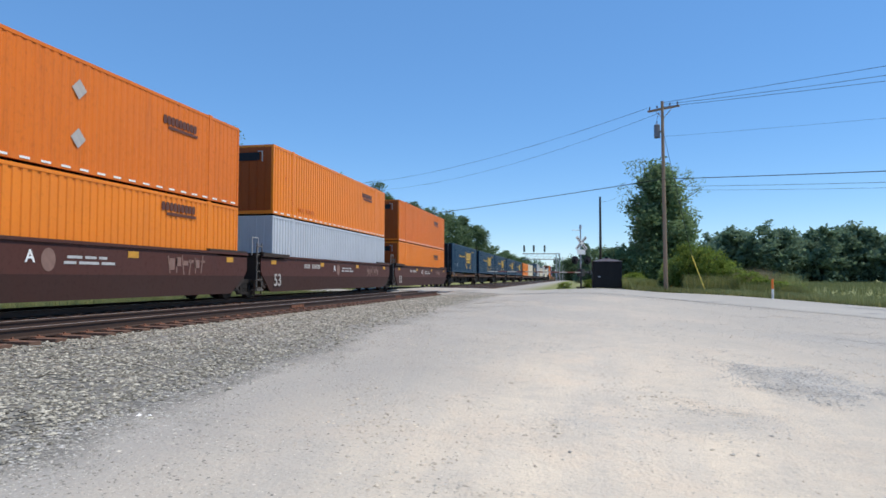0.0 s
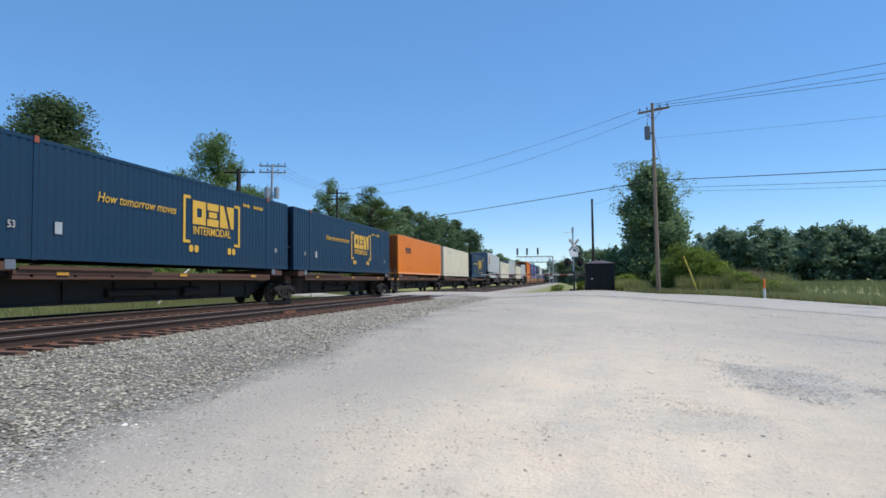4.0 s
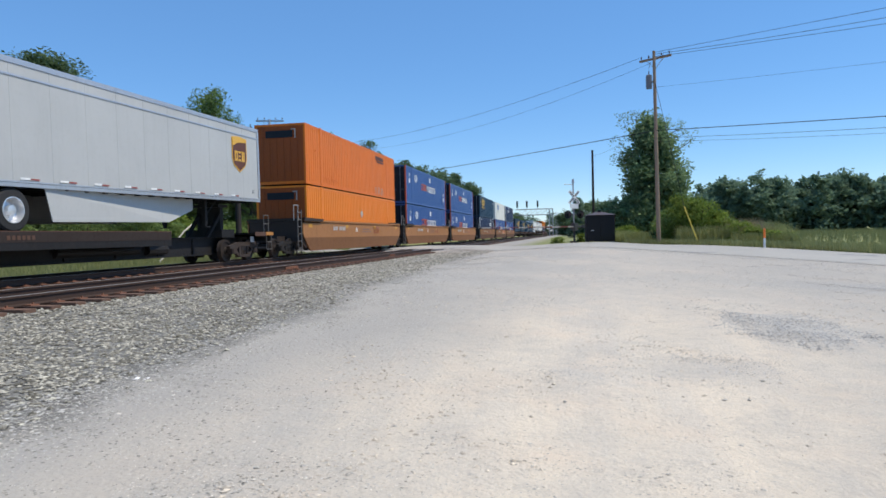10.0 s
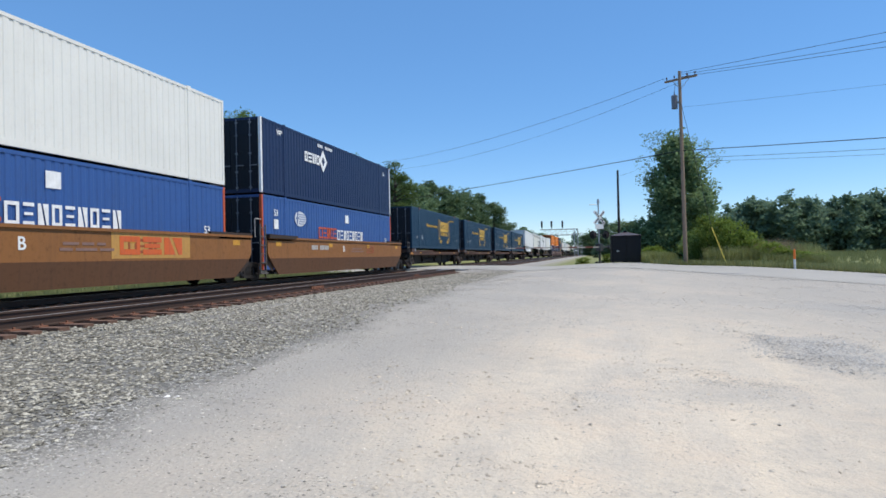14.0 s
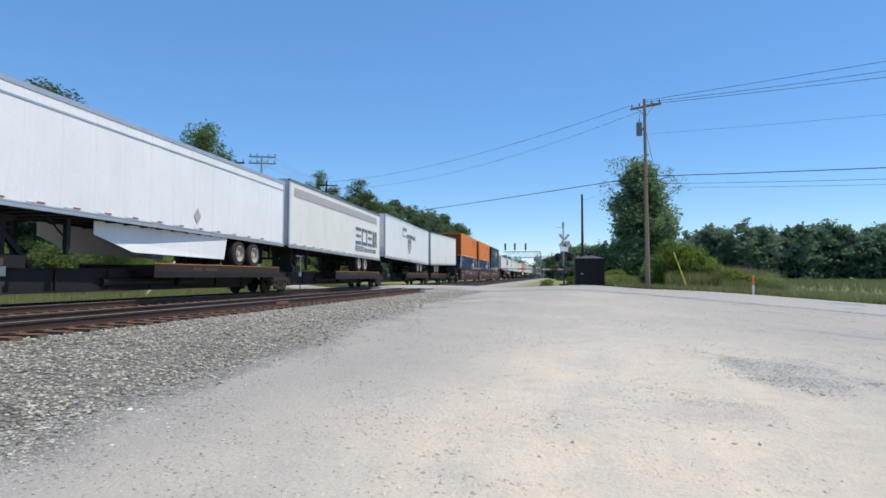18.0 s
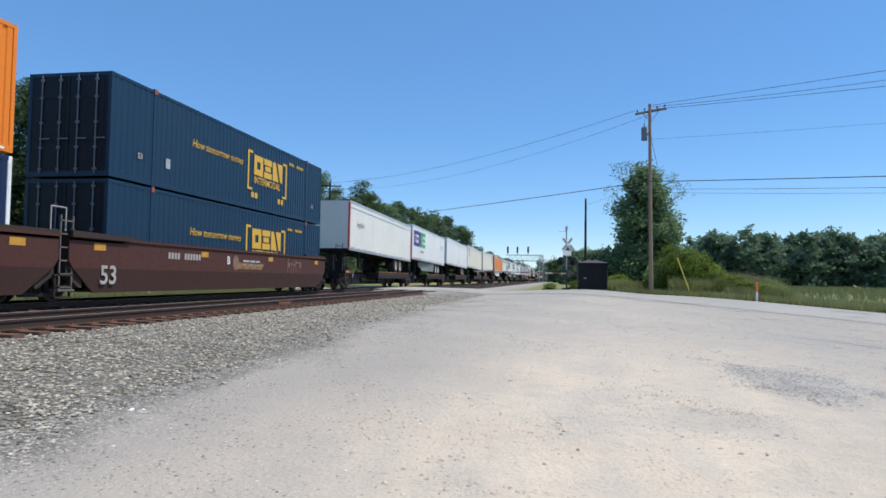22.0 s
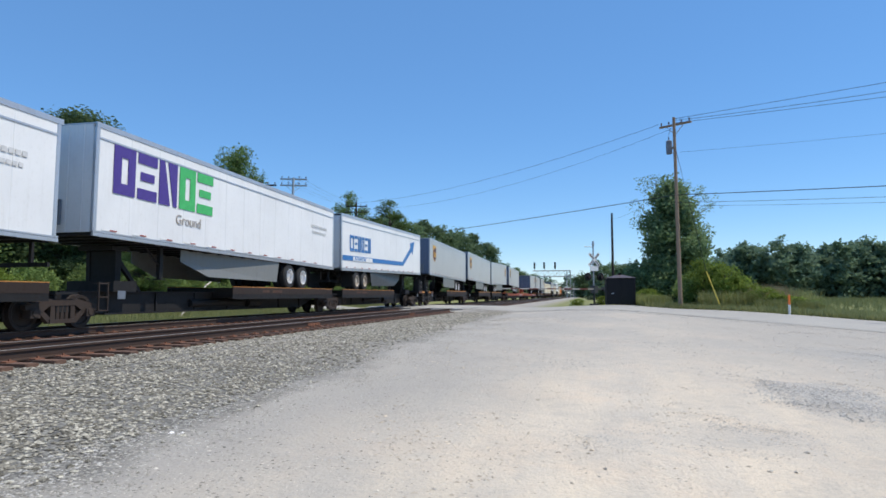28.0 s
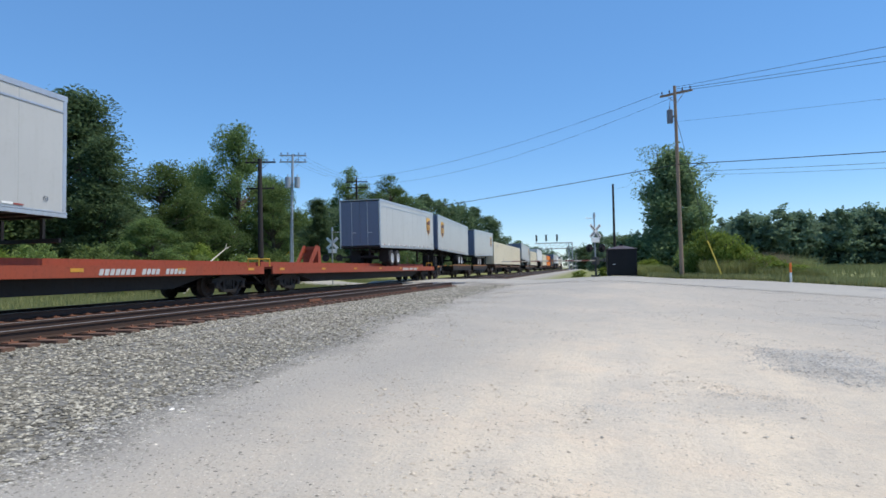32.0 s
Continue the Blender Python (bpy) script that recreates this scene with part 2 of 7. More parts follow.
BROWN = paint("oxide_brown_paint", (0.078, 0.026, 0.018), (0.045, 0.022, 0.016), 0.5, 0.7)
RUST_Y = paint("faded_yellow_brown_paint", (0.255, 0.107, 0.031), (0.10, 0.048, 0.022), 0.6, 0.7)
RUST_L = paint("sun_faded_tan_paint", (0.36, 0.160, 0.055), (0.14, 0.07, 0.035), 0.5, 0.7)
# GRIME_*: lower well panels, dirt and the shade of the slope in one colour
GRIME_L = paint("grimy_shaded_tan", (0.22, 0.095, 0.036), (0.09, 0.045, 0.024), 0.55, 0.8)
GRIME_B = paint("grimy_shaded_brown", (0.050, 0.020, 0.015), (0.035, 0.02, 0.016), 0.55, 0.85)
GRIME_Y = paint("grimy_shaded_yellow_brown", (0.115, 0.052, 0.023), (0.05, 0.028, 0.017), 0.65, 0.85)
# skirt grey dimmed: the shade under the trailer box is in the colour
SKIRTM = paint("shaded_grey_skirt", (0.20, 0.207, 0.20), (0.14, 0.13, 0.12), 0.4, 0.45)
DECK_Y = paint("worn_yellow_deck", (0.45, 0.20, 0.05), (0.13, 0.07, 0.04), 0.55, 0.7)
DECK_B = paint("brown_deck", (0.10, 0.050, 0.032), (0.09, 0.05, 0.035), 0.5, 0.75)
IRON = plain("dull_grab_iron", (0.13, 0.115, 0.10), 0.6)
DECK_E = paint("dull_brown_edge", (0.030, 0.019, 0.014), (0.03, 0.02, 0.016), 0.5, 0.8)
RED = paint("red_oxide_paint", (0.30, 0.062, 0.028), (0.11, 0.04, 0.025), 0.5, 0.6)
BLACKS = paint("grimy_black_steel", (0.011, 0.010, 0.010), (0.035, 0.026, 0.021), 0.35, 0.75)
# darker cast steel for well cars, flat cars and the first spine cars
CAST_D = paint("dark_cast_steel", (0.016, 0.013, 0.011), (0.04, 0.027, 0.02), 0.35, 0.8)
CAST = paint("dusty_cast_steel", (0.040, 0.028, 0.022), (0.075, 0.046, 0.032), 0.4, 0.85)
WHEELM = paint("rusty_wheel_steel", (0.030, 0.022, 0.018), (0.06, 0.038, 0.028), 0.5, 0.75, 0.1)
TYRE = plain("tyre_rubber", (0.020, 0.020, 0.021), 0.85)
RIM_W = paint("rusty_white_wheel_rim", (0.46, 0.40, 0.33), (0.25, 0.15, 0.09), 0.4, 0.5)
RIM_A = plain("polished_alloy_rim", (0.72, 0.72, 0.72), 0.3, 0.6)
RIM_D = plain("dark_wheel_rim", (0.05, 0.05, 0.055), 0.5, 0.3)
YEL = plain("yellow_marking", (0.62, 0.37, 0.04), 0.55)
AMBER = plain("amber_reflector_plate", (0.52, 0.26, 0.03), 0.6)
MWHITE = plain("white_marking", (0.78, 0.78, 0.76), 0.5)
MGREY = plain("pale_grey_marking", (0.45, 0.45, 0.44), 0.5)
MDARK = plain("dark_marking", (0.03, 0.03, 0.035), 0.5)
MBROWN = plain("dark_brown_marking", (0.11, 0.035, 0.015), 0.5)
MREDD = plain("dull_red_reflector", (0.30, 0.065, 0.05), 0.5)
MRED = plain("red_marking", (0.45, 0.05, 0.035), 0.5)
MVERM = plain("vermilion_marking", (0.50, 0.085, 0.025), 0.5)
MSLATE = plain("slate_marking", (0.13, 0.15, 0.18), 0.5)
MFAINT = plain("worn_rust_pink_marking", (0.21, 0.125, 0.10), 0.7)
MSLATE2 = plain("dull_white_plate", (0.34, 0.37, 0.39), 0.6)
MRUST = plain("rust_red_fitting", (0.28, 0.075, 0.035), 0.7)
MGLOBE = plain("worn_white_marking", (0.58, 0.60, 0.63), 0.6)
MTAN = plain("grey_tan_marking", (0.40, 0.37, 0.34), 0.5)
MBLUE = plain("blue_marking", (0.04, 0.17, 0.42), 0.5)
MPURP = plain("purple_marking", (0.07, 0.04, 0.23), 0.5)
MGREEN = plain("green_marking", (0.06, 0.42, 0.12), 0.5)
GOLD = plain("gold_marking", (0.68, 0.38, 0.05), 0.45)


def words(text, size, mat, bold=0.0, shear=0.0):
    """Lettering as a thin mesh: reads along +y, upright in z, faces +x."""
    key = ("words", text, round(size, 3), bold, shear)
    if (key, mat.name) in MESHES:
        return MESHES[(key, mat.name)]
    cu = bpy.data.curves.new("lettering", "FONT")
    cu.body, cu.size, cu.extrude, cu.offset, cu.shear, cu.resolution_u = text, size, 0.004, bold, shear, 3
    ob = bpy.data.objects.new("lettering", cu)
    scene.collection.objects.link(ob)
    dg = bpy.context.evaluated_depsgraph_get()
    dg.update()
    me = bpy.data.meshes.new_from_object(ob.evaluated_get(dg))
    bpy.data.objects.remove(ob)
    me.transform(Matrix(((0, 0, 1, 0.004), (1, 0, 0, 0), (0, 1, 0, 0), (0, 0, 0, 1))))
    me.materials.clear()
    me.materials.append(mat)
    MESHES[(key, mat.name)] = me
    return me


def decal(key, mat, rings):
    """Flat painted shapes of outlines in y, z, 6 mm thick, facing +x."""
    def build(g):
        for r in rings:
            g.slab(r, 0.0, 0.006)
    return shared(key, mat, build)


def rect(y0, z0, y1, z1, s=0.0):
    """An upright or slanted rectangle."""
    return [(y0, z0), (y1, z0), (y1 + s, z1), (y0 + s, z1)]


def blocks(y, z, h, widths, gap, s=0.0, cut=0.25):
    """A row of chunky shapes with clipped corners, standing for a brand's word."""
    out = []
    for w in widths:
        c = min(w, h) * cut
        out.append([(y + c, z), (y + w - c, z), (y + w, z + c), (y + w + s, z + h - c), (y + w - c + s, z + h), (y + c + s, z + h), (y + s, z + h - c), (y, z + c)])
        y += w + gap
    return out


def glyphs(y, z, h, widths, gap, stroke, first=0):
    """A row of hollow and notched shapes, standing for a brand's word in outline."""
    out = []
    for i, w in enumerate(widths, first):
        a, b, c, d, s = y, y + w, z, z + h, stroke
        m = (c + d) / 2
        if i % 3 == 0:          # closed frame
            out += [rect(a, c, b, c + s), rect(a, d - s, b, d), rect(a, c + s, a + s, d - s), rect(b - s, c + s, b, d - s)]
        elif i % 3 == 1:        # stacked bars
            out += [rect(a, c, b, c + s), rect(a, d - s, b, d), rect(a + s * 0.4, m - s * 0.4, b - s * 0.4, m + s * 0.4)]
        else:                   # block cut by a slanting gap
            out += [[(a, c), (a + w * 0.62, c), (a + w * 0.28, d), (a, d)], [(a + w * 0.80, c), (b, c), (b, d), (a + w * 0.46, d)]]
        y += w + gap
    return out


def bars(y, z, h, widths, gap):
    return [r for r in (rect(y + sum(widths[:i]) + gap * i, z, y + sum(widths[:i + 1]) + gap * i, z + h) for i in range(len(widths)))]


W2 = 1.295          # half width of a box
CH = 2.89           # height of a container


def wave(g, L, y0, y1, z0, z1, x, depth, pitch, sign):
    """A corrugated sheet along y at x, its ribs standing out by depth."""
    n = max(1, round((y1 - y0) / pitch))
    p = (y1 - y0) / n
    ys = []
    for i in range(n):
        a = y0 + i * p
        ys += [(a, 0), (a + 0.32 * p, 0), (a + 0.42 * p, 1), (a + 0.90 * p, 1)]
    ys.append((y1, 0))
    vs = []
    for y, k in ys:
        vs += [(x + sign * depth * k, y, z0), (x + sign * depth * k, y, z1)]
    fs = [(2 * i, 2 * i + 2, 2 * i + 3, 2 * i + 1) for i in range(len(ys) - 1)]
    g.add(vs, fs)


def grooved(g, y0, y1, z0, z1, x, sx, pitch, depth):
    """One flat sheet with narrow upright seams."""
    n = round((y1 - y0) / pitch)
    p = (y1 - y0) / n
    pts = []
    for i in range(n):
        a = y0 + i * p
        pts += [(a, depth), (a + 0.008, 0), (a + p - 0.008, 0)]
    pts.append((y1, depth))
    vs = []
    for y, d in pts:
        vs += [(x - sx * d, y, z0), (x - sx * d, y, z1)]
    g.add(vs, [(2 * i, 2 * i + 2, 2 * i + 3, 2 * i + 1) for i in range(len(pts) - 1)])


def comb(y0, y1, n, w, base, top, tooth):
    """Outline in y, z of a slab with n teeth hanging below it."""
    out = [(y1, top), (y0, top), (y0, base)]
    for i in range(n):
        y = y0 + 0.3 + i * (y1 - y0 - 0.6) / (n - 1)
        out += [(y - w / 2, base), (y - w / 2, tooth), (y + w / 2, tooth), (y + w / 2, base)]
    return out + [(y1, base)]


def container_shell(ob, col, L, ribbed_low, doors_low, post=None, smooth_side=False, end_post=None, plated=False):
    k = f"{L:.1f}"
    post = post or col
    rib = {CREAM: 0.034, SILVER: 0.036, WARMW: 0.018, ORANGE: 0.030, ORANGE_DK: 0.016}.get(col, 0.019)
    i0, i1 = (L - 12.19) / 2, (L + 12.19) / 2

    def frame_(g):
        for sx in (-1, 1):
            x0, x1 = (W2 - 0.10, W2) if sx > 0 else (-W2, -W2 + 0.10)
            g.box(x0, x1, 0.11, L - 0.11, 0.0, 0.15)
            g.box(x0, x1, 0.11, L - 0.11, CH - 0.09, CH)
        for y in (0, L - 0.11):
            g.box(-W2 + 0.1, W2 - 0.1, y + 0.005, y + 0.105, 0.0, 0.14)
            g.box(-W2 + 0.1, W2 - 0.1, y + 0.005, y + 0.105, CH - 0.1, CH)
    part("frame", shared("container_frame" + k, col, frame_), ob)

    cp = shared("container_post", end_post or post, lambda g: g.box(-0.057, 0.057, 0, 0.11, 0, CH, 0.012))
    for sx in (-1, 1):
        for y in (0, L - 0.11):
            part("corner_post", cp, ob, at=(sx * (W2 - 0.054), y, 0))
    if L > 13:
        for y in (i0, i1):
            for sx in (-1, 1):
                def mid(g):
                    g.box(-0.03, 0.028, -0.07, 0.07, 0.0, CH + 0.01)
                    g.box(-0.03, 0.036, -0.09, 0.09, CH - 0.11, CH + 0.03)
                    g.box(-0.03, 0.036, -0.09, 0.09, -0.02, 0.12)
                pm = part("lifting_post", shared("container_mid_post", post, mid), ob, at=(sx * (W2 - 0.02), y, 0))
                if sx < 0:
                    pm.rotation_euler = (0, 0, math.pi)
    for sx, nm in ((1, "side_panel"), (-1, "side_panel")):
        def side(g, sx=sx):
            x = sx * (W2 - (0.045 if not smooth_side else 0.012))
            if smooth_side:
                grooved(g, 0.11, L - 0.11, 0.13, CH - 0.08, x, sx, 0.61, 0.012)
            else:
                wave(g, L, 0.11, L - 0.11, 0.13, CH - 0.08, x + sx * (0.036 - rib), rib, 0.27, sx)
        part(nm, shared(f"container_side{k}{sx}{smooth_side}{rib}", col, side), ob)

    def roof(g):
        g.slab([(y, -z) for y, z in comb(0.1, L - 0.1, 24, 0.5, 0.035 - CH, 0.055 - CH, 0.012 - CH)], -W2 + 0.09, W2 - 0.09)
    part("roof", shared("container_roof" + k, col, roof), ob)

    def floor(g):
        g.slab(comb(0.1, L - 0.1, 18, 0.06, 0.06, 0.13, 0.0), -W2 + 0.1, W2 - 0.1)
    part("floor", shared("container_floor" + k, BLACKS, floor), ob)
    for lo in (True, False):
        y = 0.02 if lo else L - 0.06
        if lo == doors_low:
            for d in (-1, 1):
                def leaf(g, d=d):
                    a, b = (0.012, W2 - 0.11) if d > 0 else (-W2 + 0.11, -0.012)
                    g.box(a, b, 0, 0.03, 0.14, CH - 0.1)
                    for j in range(4):
                        z = 0.3 + j * 0.63
                        g.box(a + 0.12, b - 0.12, -0.012, 0.008, z, z + 0.5)
                # doors of blue boxes use the colour that has the end's shade in it
                door = part("door", shared(f"container_door{d}", DOOR_N if col in (NAVY, NAVY_B, BLUE) else col, leaf), ob, at=(0, y, 0))
                for xr in (0.28, 0.85):
                    def rod_(g):
                        g.rod((0, 0, 0.08), (0, 0, CH - 0.06), 0.02, 6)
                        for z in (0.2, 0.8, 1.5, 2.2, CH - 0.2):
                            g.box(-0.05, 0.05, -0.02, 0.035, z - 0.03, z + 0.03)
                        g.box(-0.02, 0.3, -0.035, -0.015, 1.02, 1.06)
                    part("lock_rod", shared("container_lock_rod", ALU if col not in (NAVY, NAVY_B, BLUE) else MSLATE, rod_), door, at=(d * xr, -0.035 if lo else 0.06, 0))
        else:
            def wall(g):
                if ribbed_low:
                    g.slab([(z, y) for y, z in comb(0.13, CH - 0.09, 7, 0.17, 0.012, 0.035, -0.012)], -W2 + 0.11, W2 - 0.11)
                else:
                    g.prism(comb(-W2 + 0.11, W2 - 0.11, 6, 0.045, 0.0, 0.035, -0.02), 0.13, CH - 0.09)
            # orange end walls take the paint with shade mixed into its colour
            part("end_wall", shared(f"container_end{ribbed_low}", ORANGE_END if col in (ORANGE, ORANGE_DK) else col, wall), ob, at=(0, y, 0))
            if lo and plated:
                part("vent_plate", shared("container_vent_plate", DOOR_N, lambda g: g.box(-0.72, 0.66, -0.035, -0.012, CH - 0.66, CH - 0.32, 0.005)), ob, "dark recessed plate on the end wall", (0, y, 0))
                part("bracket", shared("container_bracket", MTAN, lambda g: (g.box(0.60, 0.82, -0.06, -0.02, CH - 0.30, CH - 0.26), g.box(0.78, 0.82, -0.06, -0.02, CH - 0.70, CH - 0.30))), ob, "pale angled bracket beside the plate", (0, y, 0))


def near(ob, name, mesh, y, z, label="", x=W2):
    p = part(name, mesh, ob, label, (x + 0.004, y, z))
    if name in ("number_mark", "reflective_strip", "data_mark", "small_print", "letter_mark", "logo_foot", "word_white", "word_red", "mark_plate", "panel_mark"):
        p["kind"] = "stuff"
    return p


def mark_navy_box(ob, L, mat=YEL, frame_=True, tag=True):
    y, z = L - 8.1, 1.0
    if frame_:
        br = decal("logo_bracket", mat, [[(0, -0.25), (0.42, -0.25), (0.42, -0.15), (0.13, -0.15), (0.13, 1.22), (0.42, 1.22), (0.42, 1.32), (0, 1.32)]])
        near(ob, "logo_bracket", br, y, z, "yellow square bracket outline")
        bl = decal("logo_bracket_b", mat, [[(0, -0.25), (0.42, -0.25), (0.42, 1.32), (0, 1.32), (0, 1.22), (0.29, 1.22), (0.29, -0.15), (0, -0.15)]])
        near(ob, "logo_bracket", bl, y + 3.33, z, "yellow square bracket outline")
        near(ob, "logo_foot", decal("logo_foot", mat, blocks(0.35, -0.55, 0.24, [0.24, 0.24], 0.08) + blocks(2.85, -0.55, 0.24, [0.24, 0.24], 0.08)), y, z)
    near(ob, "logo", decal("logo_three", mat, glyphs(0.55, 0.40, 0.80, [0.80, 0.74, 0.98], 0.10, 0.25)), y, z, "yellow brand mark of three chunky notched shapes")
    near(ob, "lettering", words("INTERMODAL", 0.40, mat, 0.004), y + 0.56, z + 0.06)
    if tag:
        near(ob, "slogan", words("How tomorrow moves", 0.38, mat, 0.0, 0.25), y - 4.0, z + 0.62)
    near(ob, "number_mark", decal("number_mark", mat, bars(0, 0, 0.12, [0.09] * 4, 0.05) + bars(0.85, 0, 0.12, [0.09] * 6, 0.05)), L - 4.1, 2.35)
    for yy, s in ((1.2, "53"), (L - 1.35, "53")):
        near(ob, "size_mark", words(s, 0.24, MTAN, 0.004), yy, 0.70)
    near(ob, "data_plate", decal("data_plate", MSLATE2, [rect(0, 0, 0.24, 0.30)]), 2.6, 0.64)
    for yy in ((L - 12.19) / 2, (L + 12.19) / 2):
        near(ob, "lifting_socket", decal("lifting_socket", MRUST, [rect(-0.07, 0, 0.07, 0.16)]), yy, CH - 0.12, "rust-red lifting socket", W2 + 0.016)


def mark_barword(ob, L, diamonds=False, y=None, wz=None, bare=False, scrawl=False):
    if bare:
        near(ob, "diamond_placard", decal("placard", MTAN, [[(-0.26, 0), (0, -0.26), (0.26, 0), (0, 0.26)]]), L * 0.52, 1.75, "white diamond hazard placard holder")
        return
    if scrawl:
        near(ob, "scrawl", decal("orange_scrawl", MTAN, [rect(i * 0.36, 0.05 * (i % 2), i * 0.36 + 0.06, 0.5, 0.1 * (-1) ** i) for i in range(6)]), L - 4.9, 0.12, "pale spray-painted strokes")
    y = L - 4.6 if y is None else y
    near(ob, "logo", decal("logo_bar_word", MBROWN, blocks(0, 0.12, 0.26, [0.17] * 9, 0.03, 0, 0.2) + [rect(0.25, -0.02, 1.85, 0.07)]), y, 1.95 if wz is None else wz, "dark brown brand word drawn as plain shapes")
    near(ob, "number_mark", decal("faint_bars", ORANGE_DK, bars(0, 0, 0.16, [0.11] * 4, 0.05) + bars(0.85, 0, 0.16, [0.11] * 6, 0.05)), 2.6, 0.35)
    near(ob, "size_mark", words("53", 0.2, ORANGE_DK), 1.1, 1.6)
    if diamonds:
        for z in (0.65, 1.9):
            near(ob, "diamond_placard", decal("placard", MTAN, [[(-0.26, 0), (0, -0.26), (0.26, 0), (0, 0.26)]]), L * 0.5, z + 0.2, "white diamond hazard placard holder")
    if scrawl:
        return
    red = decal("reflective_dashes", MWHITE, [rect(i * 0.62, 0, i * 0.62 + 0.3, 0.055) for i in range(int(L / 0.62))])
    near(ob, "reflective_strip", red, 0.1, 0.045)


def mark_globe_box(ob, L):
    near(ob, "globe", decal("globe", MGLOBE, [[(0.50 * math.cos(a) * (1 if math.cos(a) < 0 else 1.25), 0.32 * math.sin(a)) for a in [2 * math.pi * i / 16 for i in range(16)]]]), 3.3, 2.1, "white striped globe mark")
    near(ob, "globe_stripe", decal("globe_stripe", BLUE, [rect(-0.1, z, 0.85, z + 0.025) for z in (-0.22, -0.12, -0.02, 0.08, 0.18)] + [rect(-0.33, -0.25, -0.25, 0.3, 0.1), rect(-0.42, 0.0, -0.1, 0.06)]), 3.3, 2.1, "", W2 + 0.007)
    near(ob, "word_red", decal("word_red", MVERM, glyphs(0, 0, 0.52, [0.46, 0.36, 0.34, 0.36, 0.32], 0.07, 0.085)), 5.25, 1.32, "red brand word as plain shapes")
    near(ob, "word_white", decal("word_white", MWHITE, glyphs(0, 0, 0.5, [0.38] + [0.30] * 8, 0.10, 0.08)), 7.45, 1.27, "white brand word as plain shapes")
    for y, z in ((0.95, 1.6), (L - 1.3, 0.75)):
        near(ob, "size_mark", words("53", 0.36, MWHITE, 0.005), y, z + 0.52)
        near(ob, "data_plate", decal("data_plate_tall", MWHITE, [rect(0, 0, 0.36, 0.38)]), y, z)
    near(ob, "data_plate", decal("data_plate_wide", MWHITE, [rect(0, 0, 0.45, 0.4)]), L * 0.53, 2.15)


def mark_diamond_box(ob, L, y=10.6):
    near(ob, "logo", decal("diamond_box", MWHITE, glyphs(0, 0, 0.44, [0.3, 0.38, 0.36, 0.34], 0.07, 0.10)), y, 1.72, "white brand word as plain shapes")
    near(ob, "diamond_mark", decal("diamond_box_diamond", MWHITE, [[(0, 0.1), (0.45, -0.42), (0.9, 0.1), (0.45, 0.62)]]), y + 1.55, 1.85)
    near(ob, "diamond_core", decal("diamond_box_core", NAVY_B, [[(0.26, 0.1), (0.45, -0.12), (0.64, 0.1), (0.45, 0.32)]]), y + 1.55, 1.85, "", W2 + 0.007)
    near(ob, "number_mark", decal("number_bars_w", MWHITE, bars(0, 0, 0.14, [0.1] * 4, 0.05) + bars(0.85, 0, 0.14, [0.1] * 6, 0.05)), y + 1.4, 2.55)
    near(ob, "size_mark", words("WP", 0.3, MWHITE, 0.004), 1.3, 2.42)
    near(ob, "size_mark", words("53", 0.3, MWHITE, 0.004), L - 1.4, 2.3)


